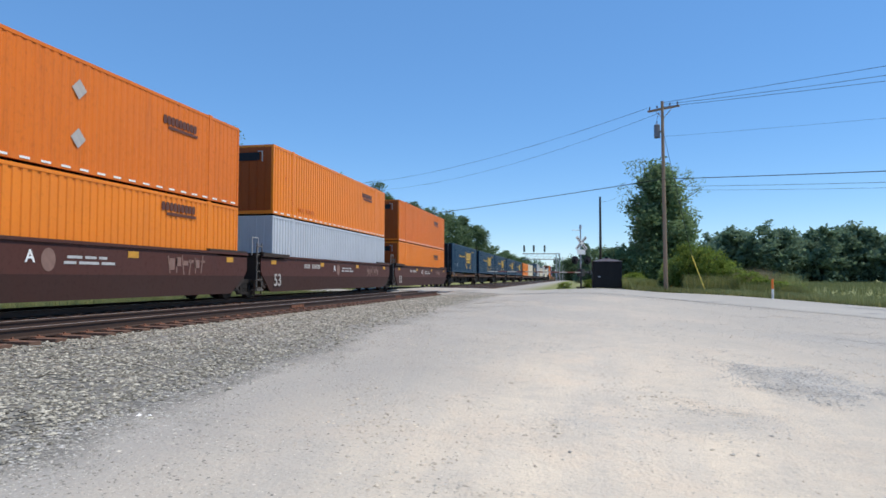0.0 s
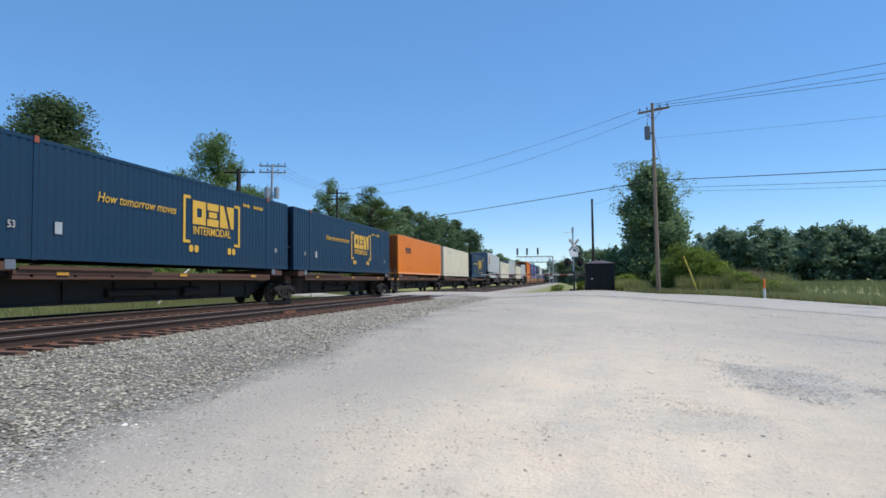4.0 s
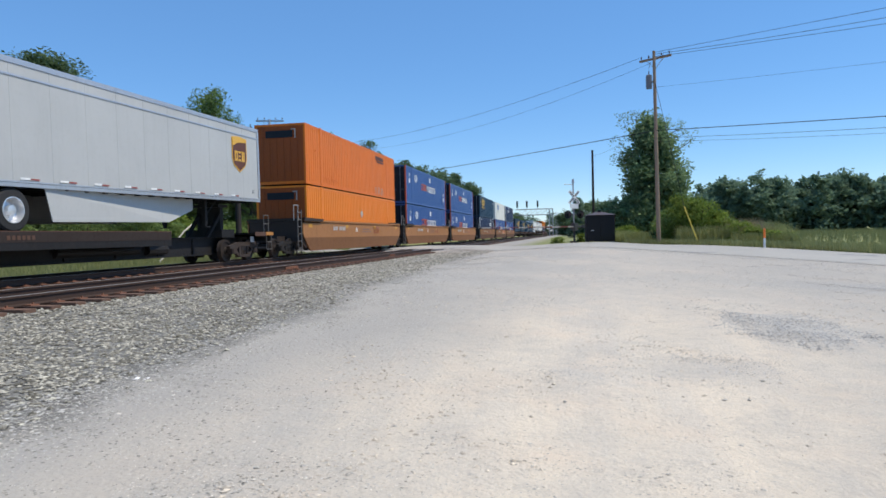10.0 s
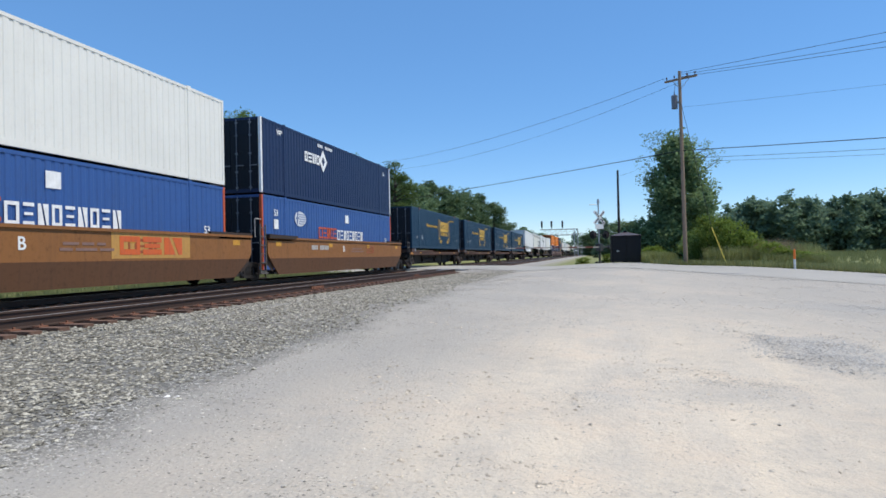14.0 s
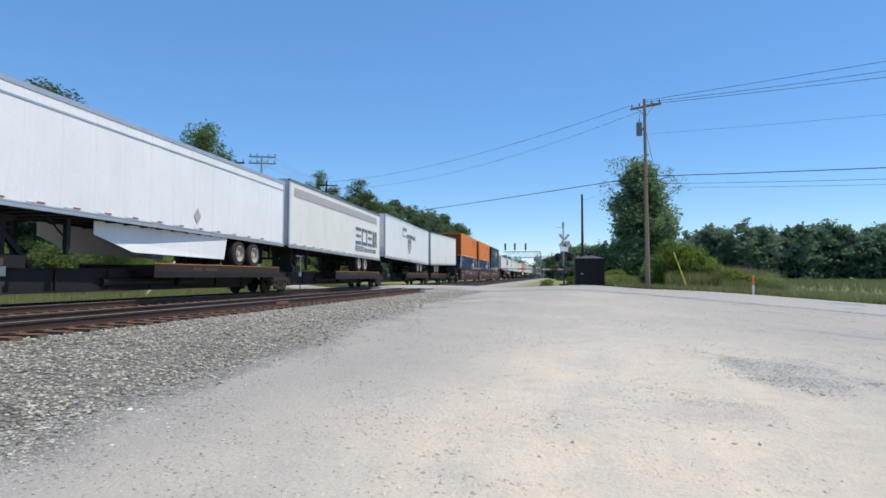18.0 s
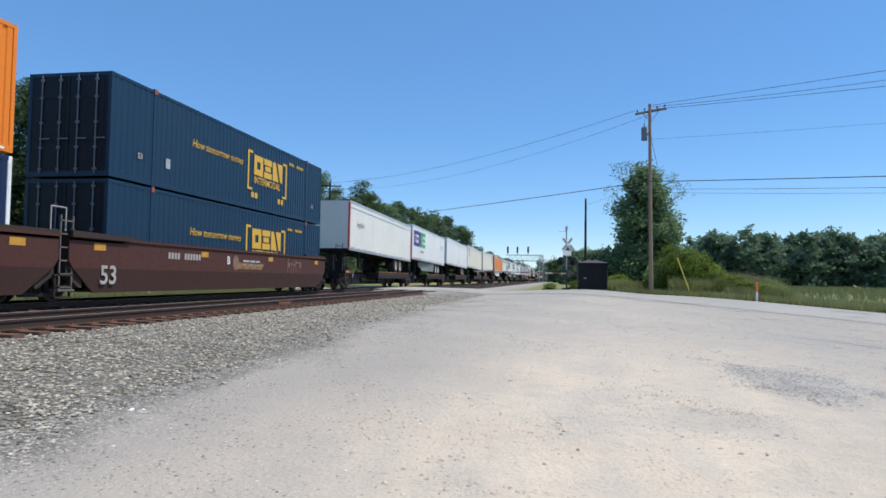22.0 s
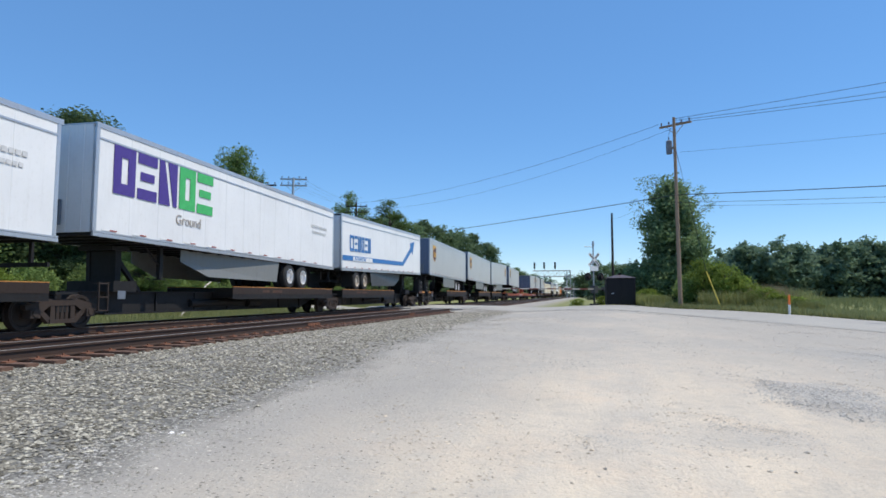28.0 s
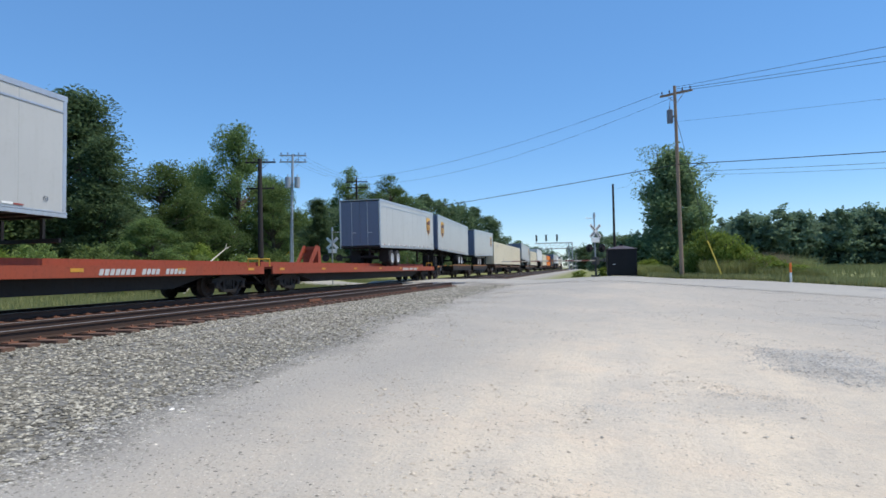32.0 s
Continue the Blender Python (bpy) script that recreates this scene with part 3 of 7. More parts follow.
def container(style, start, z0, L=16.15):
    info = {
        "navy_box": (NAVY, "dark blue ribbed steel freight container with yellow markings"),
        "orange": (ORANGE, "bright orange ribbed steel freight container with brown lettering marks"),
        "orange_worn": (ORANGE_DK, "weathered dark orange ribbed steel freight container"),
        "silver": (SILVER, "silver-grey ribbed steel freight container, unmarked"),
        "cream": (CREAM, "cream ribbed steel freight container with faint markings"),
        "globe_box": (BLUE, "royal blue ribbed freight container with red corner posts"),
        "diamond_box": (NAVY_B, "very dark blue ribbed freight container with white markings"),
        "navy_box_white": (WARMW, "white smooth-sided freight container with dark blue markings"),
    }[style.split("/")[0]]
    base = style.split("/")[0]
    ob = thing("freight_container", info[1], "container", "containers on the train")
    post = {"globe_box": MVERM, "diamond_box": MWHITE}.get(base)
    container_shell(ob, info[0], L, base in ("orange", "orange_worn") and start > 500, base in ("navy_box", "cream", "diamond_box", "globe_box") or "doors" in style, None, False, post, base.startswith("orange") and (start < 60 or 290 < start < 300))
    if base == "navy_box":
        if "big" in style:
            near(ob, "logo", decal("logo_three_big", YEL, glyphs(0, 0, 0.88, [0.74, 0.72, 0.98], 0.1, 0.27)), 2.4, 1.62, "yellow brand mark of three chunky notched shapes")
            near(ob, "lettering", words("INTERMODAL", 0.41, YEL, 0.006), 2.45, 1.2)
            near(ob, "size_mark", words("53", 0.36, MWHITE, 0.006), 0.75, 1.95)
            near(ob, "number_mark", decal("number_bars_w", MWHITE, bars(0, 0, 0.14, [0.1] * 4, 0.05) + bars(0.85, 0, 0.14, [0.1] * 6, 0.05)), L - 1.85, 2.3)
        else:
            mark_navy_box(ob, L)
    elif base == "navy_box_white":
        near(ob, "logo", decal("logo_three_blue", MBLUE, glyphs(0, 0, 0.8, [0.68, 0.64, 0.82], 0.08, 0.2)), 3.4, 1.7, "blue brand mark of three chunky notched shapes")
        near(ob, "lettering", words("INTERMODAL", 0.3, MGREY, 0.004), 3.4, 1.35)
    elif base.startswith("orange"):
        mark_barword(ob, L, "diamonds" in style, 2.1 if "front" in style else None, 1.65 if "front" in style else (2.25 if "high" in style else None), "bare" in style, "scrawl" in style)
    elif base == "globe_box":
        mark_globe_box(ob, L)
    elif base == "diamond_box":
        mark_diamond_box(ob, L, 3.9 if "front" in style else 10.6)
    elif base == "cream":
        near(ob, "number_mark", decal("faint_bars_c", MTAN, bars(0, 0, 0.13, [0.1] * 4, 0.05) + bars(0.8, 0, 0.13, [0.1] * 6, 0.05)), 2.5, 2.35)
        near(ob, "placard_holder", decal("placard_grey", MTAN, [[(-0.22, 0), (0, -0.28), (0.22, 0), (0, 0.28)]]), L * 0.58, 0.62)
        near(ob, "lower_band", decal(f"lower_band{L:.1f}", MTAN, [rect(0.2, 0.0, L - 0.2, 0.03)]), 0, 0.22)
    MOVERS.append((ob, start, z0))
    return ob


# ---------- road trailers on the train ----------
FLOOR_Z, TT = 2.06, 4.99        # floor and roof of a trailer box above the rail


def tyre_wheel(rim):
    """A pair of road wheels: tyre and rim meshes, outer face at x = 0, facing +x."""
    def ty(g):
        g.lathe_x([(-0.60, 0.30), (-0.60, 0.46), (-0.56, 0.51), (-0.37, 0.51), (-0.33, 0.46), (-0.31, 0.40), (-0.29, 0.46), (-0.25, 0.51), (-0.06, 0.51), (-0.01, 0.46), (0.0, 0.30), (-0.22, 0.285)], 28)

    def ri(g):
        g.lathe_x([(-0.30, 0.20), (-0.16, 0.22), (-0.14, 0.12), (-0.04, 0.11), (-0.03, 0.0)], 18)
        g.lathe_x([(-0.20, 0.29), (0.008, 0.305), (0.010, 0.285), (-0.15, 0.24), (-0.17, 0.2)], 24)
        for i in range(8):
            a = i * math.pi / 4
            g.box(-0.15, -0.12, 0.17 * math.cos(a) - 0.015, 0.17 * math.cos(a) + 0.015, 0.17 * math.sin(a) - 0.015, 0.17 * math.sin(a) + 0.015)
    return shared("tyre", TYRE, ty), shared("rim", rim, ri)


def trailer(style, start, L=16.15, rear_low=False, skirt=False):
    side, top, label, rim, ribs = {
        "shield": (GREY_T, ALU, "light grey box trailer with a brown and gold shield mark", RIM_A, "smooth"),
        "shield_dark": (GREY_T, ALU, "light grey box trailer with a rear door painted in slate-blue shade", RIM_A, "smooth"),
        "white": (WHITE, ALU, "plain white box trailer with aluminium rails", RIM_W, "smooth"),
        "grimy": (OFFWHITE, ALU, "grimy white box trailer with streaked sides", RIM_W, "smooth"),
        "slate_word": (WARMW, MTAN, "white box trailer with a dark grey block mark and tan stripe", RIM_W, "smooth"),
        "reefer": (WHITE, ALU, "white refrigerated trailer with ribbed sides and dark shield", RIM_W, "ribs"),
        "two_tone": (WHITE, ALU, "white box trailer with purple and green block mark", RIM_A, "smooth"),
        "blue_stripe": (WHITE, ALU, "white box trailer with blue stripe and block mark", RIM_W, "smooth"),
        "log": (WARMW, ALU, "white box trailer with red corner post and grey lettering", RIM_W, "smooth"),
        "redlogo": (PALE_CREAM, ALU, "pale cream box trailer with small red rectangular mark", RIM_W, "smooth"),
        "cream": (PALE_CREAM, ALU, "cream box trailer with small red rectangular mark", RIM_W, "smooth"),
        "orange": (ORANGE, MTAN, "orange box trailer with grey-brown lower rail and skirt", RIM_D, "smooth"),
    }[style]
    ob = thing("road_trailer", label, "trailer", "road trailers on the train")
    TB = 1.80 if style in ("slate_word", "reefer", "grimy") and start < 600 else FLOOR_Z
    k = f"{L:.1f}_{TB}"

    def wall(g, sx):
        x = sx * (W2 - 0.012)
        if ribs == "ribs":
            n, vs = 17, []
            for j in range(n):
                z0 = TB + 0.12 + j * (TT - TB - 0.22) / n
                for z, d in ((z0, 0.012), (z0 + 0.02, 0.0), (z0 + (TT - TB - 0.22) / n - 0.02, 0.0)):
                    vs += [(x - sx * d, 0.12, z), (x - sx * d, L - 0.12, z)]
            g.add(vs, [(2 * i, 2 * i + 1, 2 * i + 3, 2 * i + 2) for i in range(len(vs) // 2 - 1)])
        else:
            grooved(g, 0.12, L - 0.12, TB + 0.12, TT - 0.1, x, sx, 1.24, 0.006)
    for sx in (-1, 1):
        part("side_wall", shared(f"trailer_wall{k}{ribs}{sx}", side, lambda g: wall(g, sx)), ob)

    def rail(g):
        for sx in (-1, 1):
            x0, x1 = (W2 - 0.05, W2 + 0.006) if sx > 0 else (-W2 - 0.006, -W2 + 0.05)
            g.box(x0, x1, 0.0, L, TT - 0.13, TT)
            if style.startswith("shield"):
                g.box(x0, x1, 0.1, L - 0.1, TT - 0.42, TT - 0.37)
    part("top_rail", shared(f"trailer_top_rail{k}{style.startswith('ups')}", ALU if style != "slate_word" else MSLATE, rail), ob)

    def brail(g):
        for sx in (-1, 1):
            x0, x1 = (W2 - 0.05, W2 + 0.008) if sx > 0 else (-W2 - 0.008, -W2 + 0.05)
            g.box(x0, x1, 0.0, L, TB, TB + 0.09)
            g.box(x0, x1 - 0.006 if sx > 0 else x1, 0.0, L, TB + 0.10, TB + (0.14 if style != "orange" else 0.34))
    part("bottom_rail", shared(f"trailer_bottom_rail{k}{style == 'orange'}", top if style in ("orange",) else ALU, brail), ob)
    strip = decal(f"conspicuity_white{k}", MWHITE, [rect(0.3 + i * 1.2, 0, 0.3 + i * 1.2 + 0.28, 0.05) for i in range(int((L - 0.5) / 1.2))])
    near(ob, "reflective_strip", strip, 0, TB + 0.17, "white reflective dashes")
    strip = decal(f"conspicuity_red{k}", MREDD, [rect(0.6 + i * 1.2, 0, 0.6 + i * 1.2 + 0.26, 0.035) for i in range(int((L - 0.8) / 1.2))])
    near(ob, "reflective_strip", strip, 0, TB + 0.17, "red reflective dashes")

    def roof(g):
        g.box(-W2 + 0.05, W2 - 0.05, 0.0, L, TT - 0.045, TT - 0.01)
    part("roof", shared("trailer_roof" + k, ALU, roof), ob)

    def floor(g):
        g.slab(comb(0.05, L - 0.05, 22, 0.08, TB + 0.02, TB + 0.1, TB - 0.03), -W2 + 0.05, W2 - 0.05)
    part("floor", shared("trailer_floor" + k, BLACKS, floor), ob)

    cp = shared("trailer_post" + k, MRED if style == "log" else ALU, lambda g: g.box(-0.052, 0.052, 0, 0.13, TB + 0.141, TT - 0.131, 0.02))
    for sx in (-1, 1):
        for y in (0.0, L - 0.13):
            part("corner_post", cp, ob, at=(sx * (W2 - 0.048), y, 0))
    rear_y = 0.0 if rear_low else L - 0.05
    front_y = L - 0.05 if rear_low else 0.0
    # grey trailers get ends with the shade already in the colour
    endc = SLATE if style.startswith("shield") else (ORANGE_DK if style == "orange" else side)

    def fwall(g):
        g.prism(comb(-W2 + 0.1, W2 - 0.1, 5, 0.06, 0.006, 0.045, -0.006), TB + 0.1, TT - 0.05)
    part("front_wall", shared("trailer_front" + k, endc, fwall), ob, at=(0, front_y, 0))
    if style == "two_tone":
        part("nose_box", shared("trailer_nose_box", MSLATE, lambda g: (g.box(-0.55, 0.35, -0.06, 0.0, TB + 0.3, TB + 0.95, 0.02), g.box(-0.4, 0.2, -0.075, -0.06, TB + 0.5, TB + 0.8))), ob, "dark connection box on the front wall")
    if style == "shield" and not rear_low:
        part("nose_box", shared("trailer_nose_box_small", MSLATE, lambda g: (g.box(0.15, 0.8, -0.06, 0.0, TB + 0.3, TB + 0.85, 0.02), g.box(0.24, 0.71, -0.075, -0.06, TB + 0.4, TB + 0.75))), ob, "dark connection box on the front wall")
    if style == "reefer":
        ru = part("cooling_unit", shared("cooling_box", WHITE, lambda g: g.box(-0.95, 0.95, -0.5, 0.0, TB + 0.75, TT - 0.3, 0.12)), ob, "white cooling unit on the front wall")
        part("grille", shared("cooling_grille", MDARK, lambda g: [g.box(0.35, 0.85, -0.515, -0.5, TB + 0.95 + 0.14 * i, TB + 1.04 + 0.14 * i) for i in range(4)]), ru, "dark vent grille")
    for d in (-1, 1):
        def leaf(g, d=d):
            a, b = (0.01, W2 - 0.11) if d > 0 else (-W2 + 0.11, -0.01)
            g.box(a, b, 0.005, 0.045, TB + 0.14, TT - 0.13)
        dr = part("rear_door", shared(f"trailer_door{k}{d}", endc, leaf), ob, at=(0, rear_y, 0))
        sg = -1 if rear_low else 1

        def rod_(g):
            g.rod((0, 0, TB + 0.1), (0, 0, TT - 0.1), 0.018, 6)
            g.box(-0.02, 0.26, -0.015, 0.015, TB + 0.9, TB + 0.94)
        part("lock_rod", shared("trailer_rod" + k, ALU, rod_), dr, at=(d * 0.5, -0.03 if rear_low else 0.08, 0))
    # running gear
    ax = (2.4, 3.7) if rear_low else (L - 4.75, L - 3.45)
    if start == 688.9:
        ax = (3.55, 4.85)
    if start == 489.5:
        ax = (12.05, 13.33)
    zc = 1.42 if style in ("slate_word", "reefer", "grimy") and start < 600 else (1.43 if start > 795 else 1.53)

    def gear(g):
        a0, a1 = min(ax), max(ax)
        for sx in (-1, 1):
            x = sx * 0.5
            g.box(x - 0.06, x + 0.06, a0 - 0.9, a1 + 0.9, TB - 0.28, TB - 0.1)
        for a in ax:
            g.rod((-0.95, a, zc), (0.95, a, zc), 0.065, 10)
            for sx in (-1, 1):
                g.box(sx * 0.5 - 0.07, sx * 0.5 + 0.07, a - 0.12, a + 0.12, zc, TB - 0.26)
                g.slab([(a - 0.55, TB - 0.5), (a - 0.45, TB - 0.5), (a, zc - 0.05), (a, zc + 0.07)], sx * 0.5 - 0.04, sx * 0.5 + 0.04)
    part("axle_frame", shared(f"trailer_gear{k}{ax[0]:.1f}{zc}", BLACKS, gear), ob)
    ty, ri = tyre_wheel(rim)
    for a in ax:
        for sx in (1, -1):
            t = part("tyre", ty, ob, at=(sx * (W2 - 0.03), a, zc))
            r = part("rim", ri, t)
            if sx < 0:
                t.rotation_euler = (0, 0, math.pi)
    by = -0.06 if rear_low else L - 0.02
    sy = 1 if rear_low else -1

    def bumper(g):
        g.box(-1.1, 1.1, by, by + 0.08, TB - 0.58, TB - 0.48)
        for x in (-0.6, 0.6):
            g.box(x - 0.04, x + 0.04, by, by + 0.08, TB - 0.5, TB)

    def flap(g):
        for x in (0,):
            g.box(x - 0.3, x + 0.3, (max(ax) + 0.75) if not rear_low else (min(ax) - 0.75), (max(ax) + 0.765) if not rear_low else (min(ax) - 0.735), TB - 0.85, TB - 0.1)
    part("rear_bumper", shared(f"trailer_bumper{k}{rear_low}{ax[0]:.1f}", BLACKS, bumper), ob)
    for x in (-0.95, 0.95):
        part("mud_flap", shared(f"trailer_flap{k}{rear_low}{ax[0]:.1f}", BLACKS, flap), ob, "black rubber mud flap", (x, 0, 0))
    ly = L - 3.4 if rear_low else 3.4

    def leg(g):
        g.box(-0.06, 0.06, -0.07, 0.07, TB - 0.85, TB - 0.02)
        g.box(-0.045, 0.045, -0.055, 0.055, TB - 0.95, TB - 0.8)
        g.box(-0.14, 0.14, -0.12, 0.12, TB - 0.98, TB - 0.95)
        g.rod((0, 0.0, TB - 0.6), (0, 0.7 * sy, TB - 0.05), 0.025, 6)
    for x in (-0.8, 0.8):
        part("landing_leg", shared(f"landing_leg{k}{sy}", BLACKS, leg), ob, at=(x, ly, 0))
    if skirt:
        a, b = (ax[1] + 0.95, L - 4.3) if rear_low else (4.3, ax[0] - 1.0)
        if start > 795:
            a, b = (ax[1] + 0.8, L - 5.2) if rear_low else (5.2, ax[0] - 0.8)

        def sk(g, sx):
            # set in under the box towards the landing legs, with a raked front corner
            legs, wheel = (b, a) if rear_low else (a, b)
            if start > 795:
                run = [(legs, TB), (legs, TB - 0.72), (legs + (wheel - legs) * 0.02, TB - 0.80), (wheel, TB - 0.80), (wheel, TB)]
            else:
                run = [(legs, TB), (legs, TB - 0.38), (legs + (wheel - legs) * 0.23, TB - 0.80), (wheel + (legs - wheel) * 0.03, TB - 0.80), (wheel, TB)]
            inset = 0.0 if start > 795 else 0.36
            q = [(sx * (W2 - 0.04 - inset * max(0.0, 1 - abs(y - legs) / abs(wheel - legs) * 1.6)), y, z) for y, z in run]
            n = len(q)
            g.add(q + [(p[0] - sx * 0.02, p[1], p[2]) for p in q], [tuple(range(n)), tuple(range(2 * n - 1, n - 1, -1))] + [(m, n + m, n + (m + 1) % n, (m + 1) % n) for m in range(n)])
        if style == "white":
            skm = WHITE
        elif style == "blue_stripe":
            skm = paint("dark_grey_skirt", (0.05, 0.05, 0.052), amount=0.3)
        elif style == "orange":
            skm = OFFWHITE
        else:
            skm = SKIRTM if start > 600 else GREY_T
        for sx in (-1, 1):
            part("side_skirt", shared(f"trailer_skirt{k}{rear_low}{ax[0]:.1f}{start > 795}{sx}", skm, lambda g: sk(g, sx)), ob, "panel under the box between legs and wheels")

    # markings
    if style.startswith("shield"):
        y = (1.15 if start in UPS_FRONT else L - 2.15)
        near(ob, "shield_rim", decal("shield_rim", GOLD, [[(-0.05, 0.43), (0.09, 0.18), (0.52, -0.06), (0.95, 0.18), (1.09, 0.43), (1.09, 1.25), (0.52, 1.30), (-0.05, 1.25)]]), y, TB + 1.15, "gold rim of the shield", W2 - 0.003)
        near(ob, "shield", decal("shield_shield", MBROWN, [[(0, 0.45), (0.12, 0.22), (0.52, 0.0), (0.92, 0.22), (1.04, 0.45), (1.04, 1.18), (0.52, 1.12), (0, 1.18)]]), y, TB + 1.15, "dark brown shield mark")
        near(ob, "shield_top", decal("shield_top", GOLD, [[(0, 0.90), (0.42, 1.06), (1.04, 1.11), (1.04, 1.23), (0.52, 1.26), (0, 1.23)]]), y, TB + 1.15, "gold band on the shield", W2 + 0.007)
        near(ob, "shield_mark", decal("shield_mark", GOLD, glyphs(0.14, 0.36, 0.38, [0.22, 0.22, 0.22], 0.05, 0.075)), y, TB + 1.15, "", W2 + 0.007)
        near(ob, "size_mark", words("53" if L > 15 else "45", 0.15, MSLATE), L - 0.7, TB + 0.35)
    elif style == "two_tone":
        y = 0.65
        near(ob, "mark_purple", decal("tone_p", MPURP, glyphs(0, 0, 1.3, [0.86, 0.84, 0.86], 0.1, 0.3)), y, TB + 1.2, "purple brand mark of plain shapes")
        near(ob, "mark_green", decal("tone_g", MGREEN, glyphs(0, 0, 1.3, [0.84, 0.9], 0.1, 0.3)), y + 2.88, TB + 1.2, "green brand mark of plain shapes")
        near(ob, "lettering", words("Ground", 0.42, MTAN, 0.003), y + 2.75, TB + 0.72)
        near(ob, "small_print", decal("tone_print", plain("faint_grey_print", (0.58, 0.58, 0.57), 0.5), bars(0, 0.25, 0.12, [0.14] * 10, 0.04) + bars(0.1, 0, 0.1, [0.12] * 10, 0.04)), L - 2.7, TB + 1.55)
    elif style == "blue_stripe":
        near(ob, "mark_blocks", decal("mar_b", MBLUE, glyphs(0, 0, 0.85, [0.62, 0.46, 0.46, 0.46, 0.46, 0.46], 0.1, 0.15)), 1.2, TB + 1.05, "blue brand word as plain shapes")
        near(ob, "stripe", decal("mar_s", MBLUE, [[(0, 0), (11.3, 0), (13.45, 1.05), (13.75, 0.85), (14.25, 1.8), (13.1, 1.62), (13.2, 1.32), (11.1, 0.25), (0, 0.25)]]), 0.15, TB + 0.55, "blue rising stripe")
        near(ob, "word_plate", decal("mar_w", WHITE, [rect(0, -0.02, 3.2, 0.22)]), 1.7, TB + 0.55, "", W2 + 0.007)
        near(ob, "lettering", words("INTERMODAL", 0.3, MBLUE, 0.002, 0.2), 1.9, TB + 0.57, "", W2 + 0.011)
    elif style == "slate_word":
        y = L - 5.6
        near(ob, "upper_stripe", decal("slate_word_top", MTAN, [rect(0.6, 0, L - 0.9, 0.4)]), 0, TT - 0.75, "tan stripe")
        for k_, (yb, wb) in enumerate(((0.0, 1.1), (1.25, 1.2), (2.6, 1.0), (3.75, 0.95))):
            near(ob, "mark_block", decal(f"slate_word_b{k_}", MSLATE, glyphs(0, 0, 1.05, [wb], 0.1, 0.2, (1, 0, 1, 2)[k_])), y + yb, TB + 0.82, "dark grey open brand shape")
        near(ob, "stripes", decal("slate_word_l", MSLATE, [rect(-0.05, i * 0.12, 1.75, i * 0.12 + 0.055) for i in range(3)]), y, TB + 0.42)
        near(ob, "lettering", words("VAN EXPEDITED", 0.36, MSLATE, 0.004), y + 1.85, TB + 0.42)
    elif style == "reefer":
        near(ob, "mark_plate", decal("reefer_p", MSLATE, [rect(0, 0, 1.4, 0.7)]), 5.4, TB + 1.95)
        near(ob, "mark_blocks", decal("reefer_b", WHITE, blocks(0.1, 0.04, 0.4, [0.24, 0.24, 0.1, 0.3, 0.22], 0.04, 0, 0.15)), 5.4, TB + 1.95, "", W2 + 0.007)
        near(ob, "lettering", words("INTERMODAL", 0.52, MSLATE, 0.008), 6.95, TB + 1.88)
        near(ob, "shield", decal("reefer_s", MSLATE, [[(0, 0.45), (0.5, 0.0), (1.0, 0.45), (1.1, 1.1), (0.5, 1.25), (-0.1, 1.1)]]), 7.35, TB + 0.62, "dark shield mark")
        near(ob, "shield_line", decal("reefer_l", WHITE, [rect(0.25, 0.3, 0.34, 0.95, 0.1), rect(0.5, 0.2, 0.58, 0.9), rect(0.5, 0.82, 0.8, 0.9), rect(0.5, 0.52, 0.75, 0.6)]), 7.35, TB + 0.62, "", W2 + 0.007)
    elif style == "log":
        near(ob, "lettering", words("logistics", 0.5, MGREY, 0.006), 1.4, TB + 1.5)
    elif style in ("redlogo", "cream"):
        near(ob, "mark_plate", decal("red_plate", MRED, [rect(0, 0.3, 0.75, 1.35)]), 1.5 if style == "redlogo" else L - 2.2, TB + 1.3, "red rectangular mark")
        near(ob, "mark_core", decal("red_core", CREAM, [[(0.2, 0.45), (0.5, 0.5), (0.62, 0.8), (0.4, 1.2), (0.22, 0.95)]]), 1.5 if style == "redlogo" else L - 2.2, TB + 1.3, "", W2 + 0.007)
        near(ob, "small_print", decal("red_print", MRED, bars(0, 0.1, 0.07, [0.1] * 6, 0.03)), 1.5 if style == "redlogo" else L - 2.2, TB + 1.3)
    elif style in ("white", "grimy"):
        near(ob, "placard_holder", decal("placard_grey", MTAN, [[(-0.22, 0), (0, -0.28), (0.22, 0), (0, 0.28)]]), L * 0.55, TB + 0.6)
    # the nose sits higher on the hitch than the wheels do on the deck
    lift, span = 0.20, 12.5
    up = math.atan2(lift, span) * (1 if rear_low else -1)
    MOVERS.append((ob, start, (0.12 if start > 795 else 0.0) + (-3.0 * math.sin(up) if rear_low else lift), math.degrees(up)))
    return ob


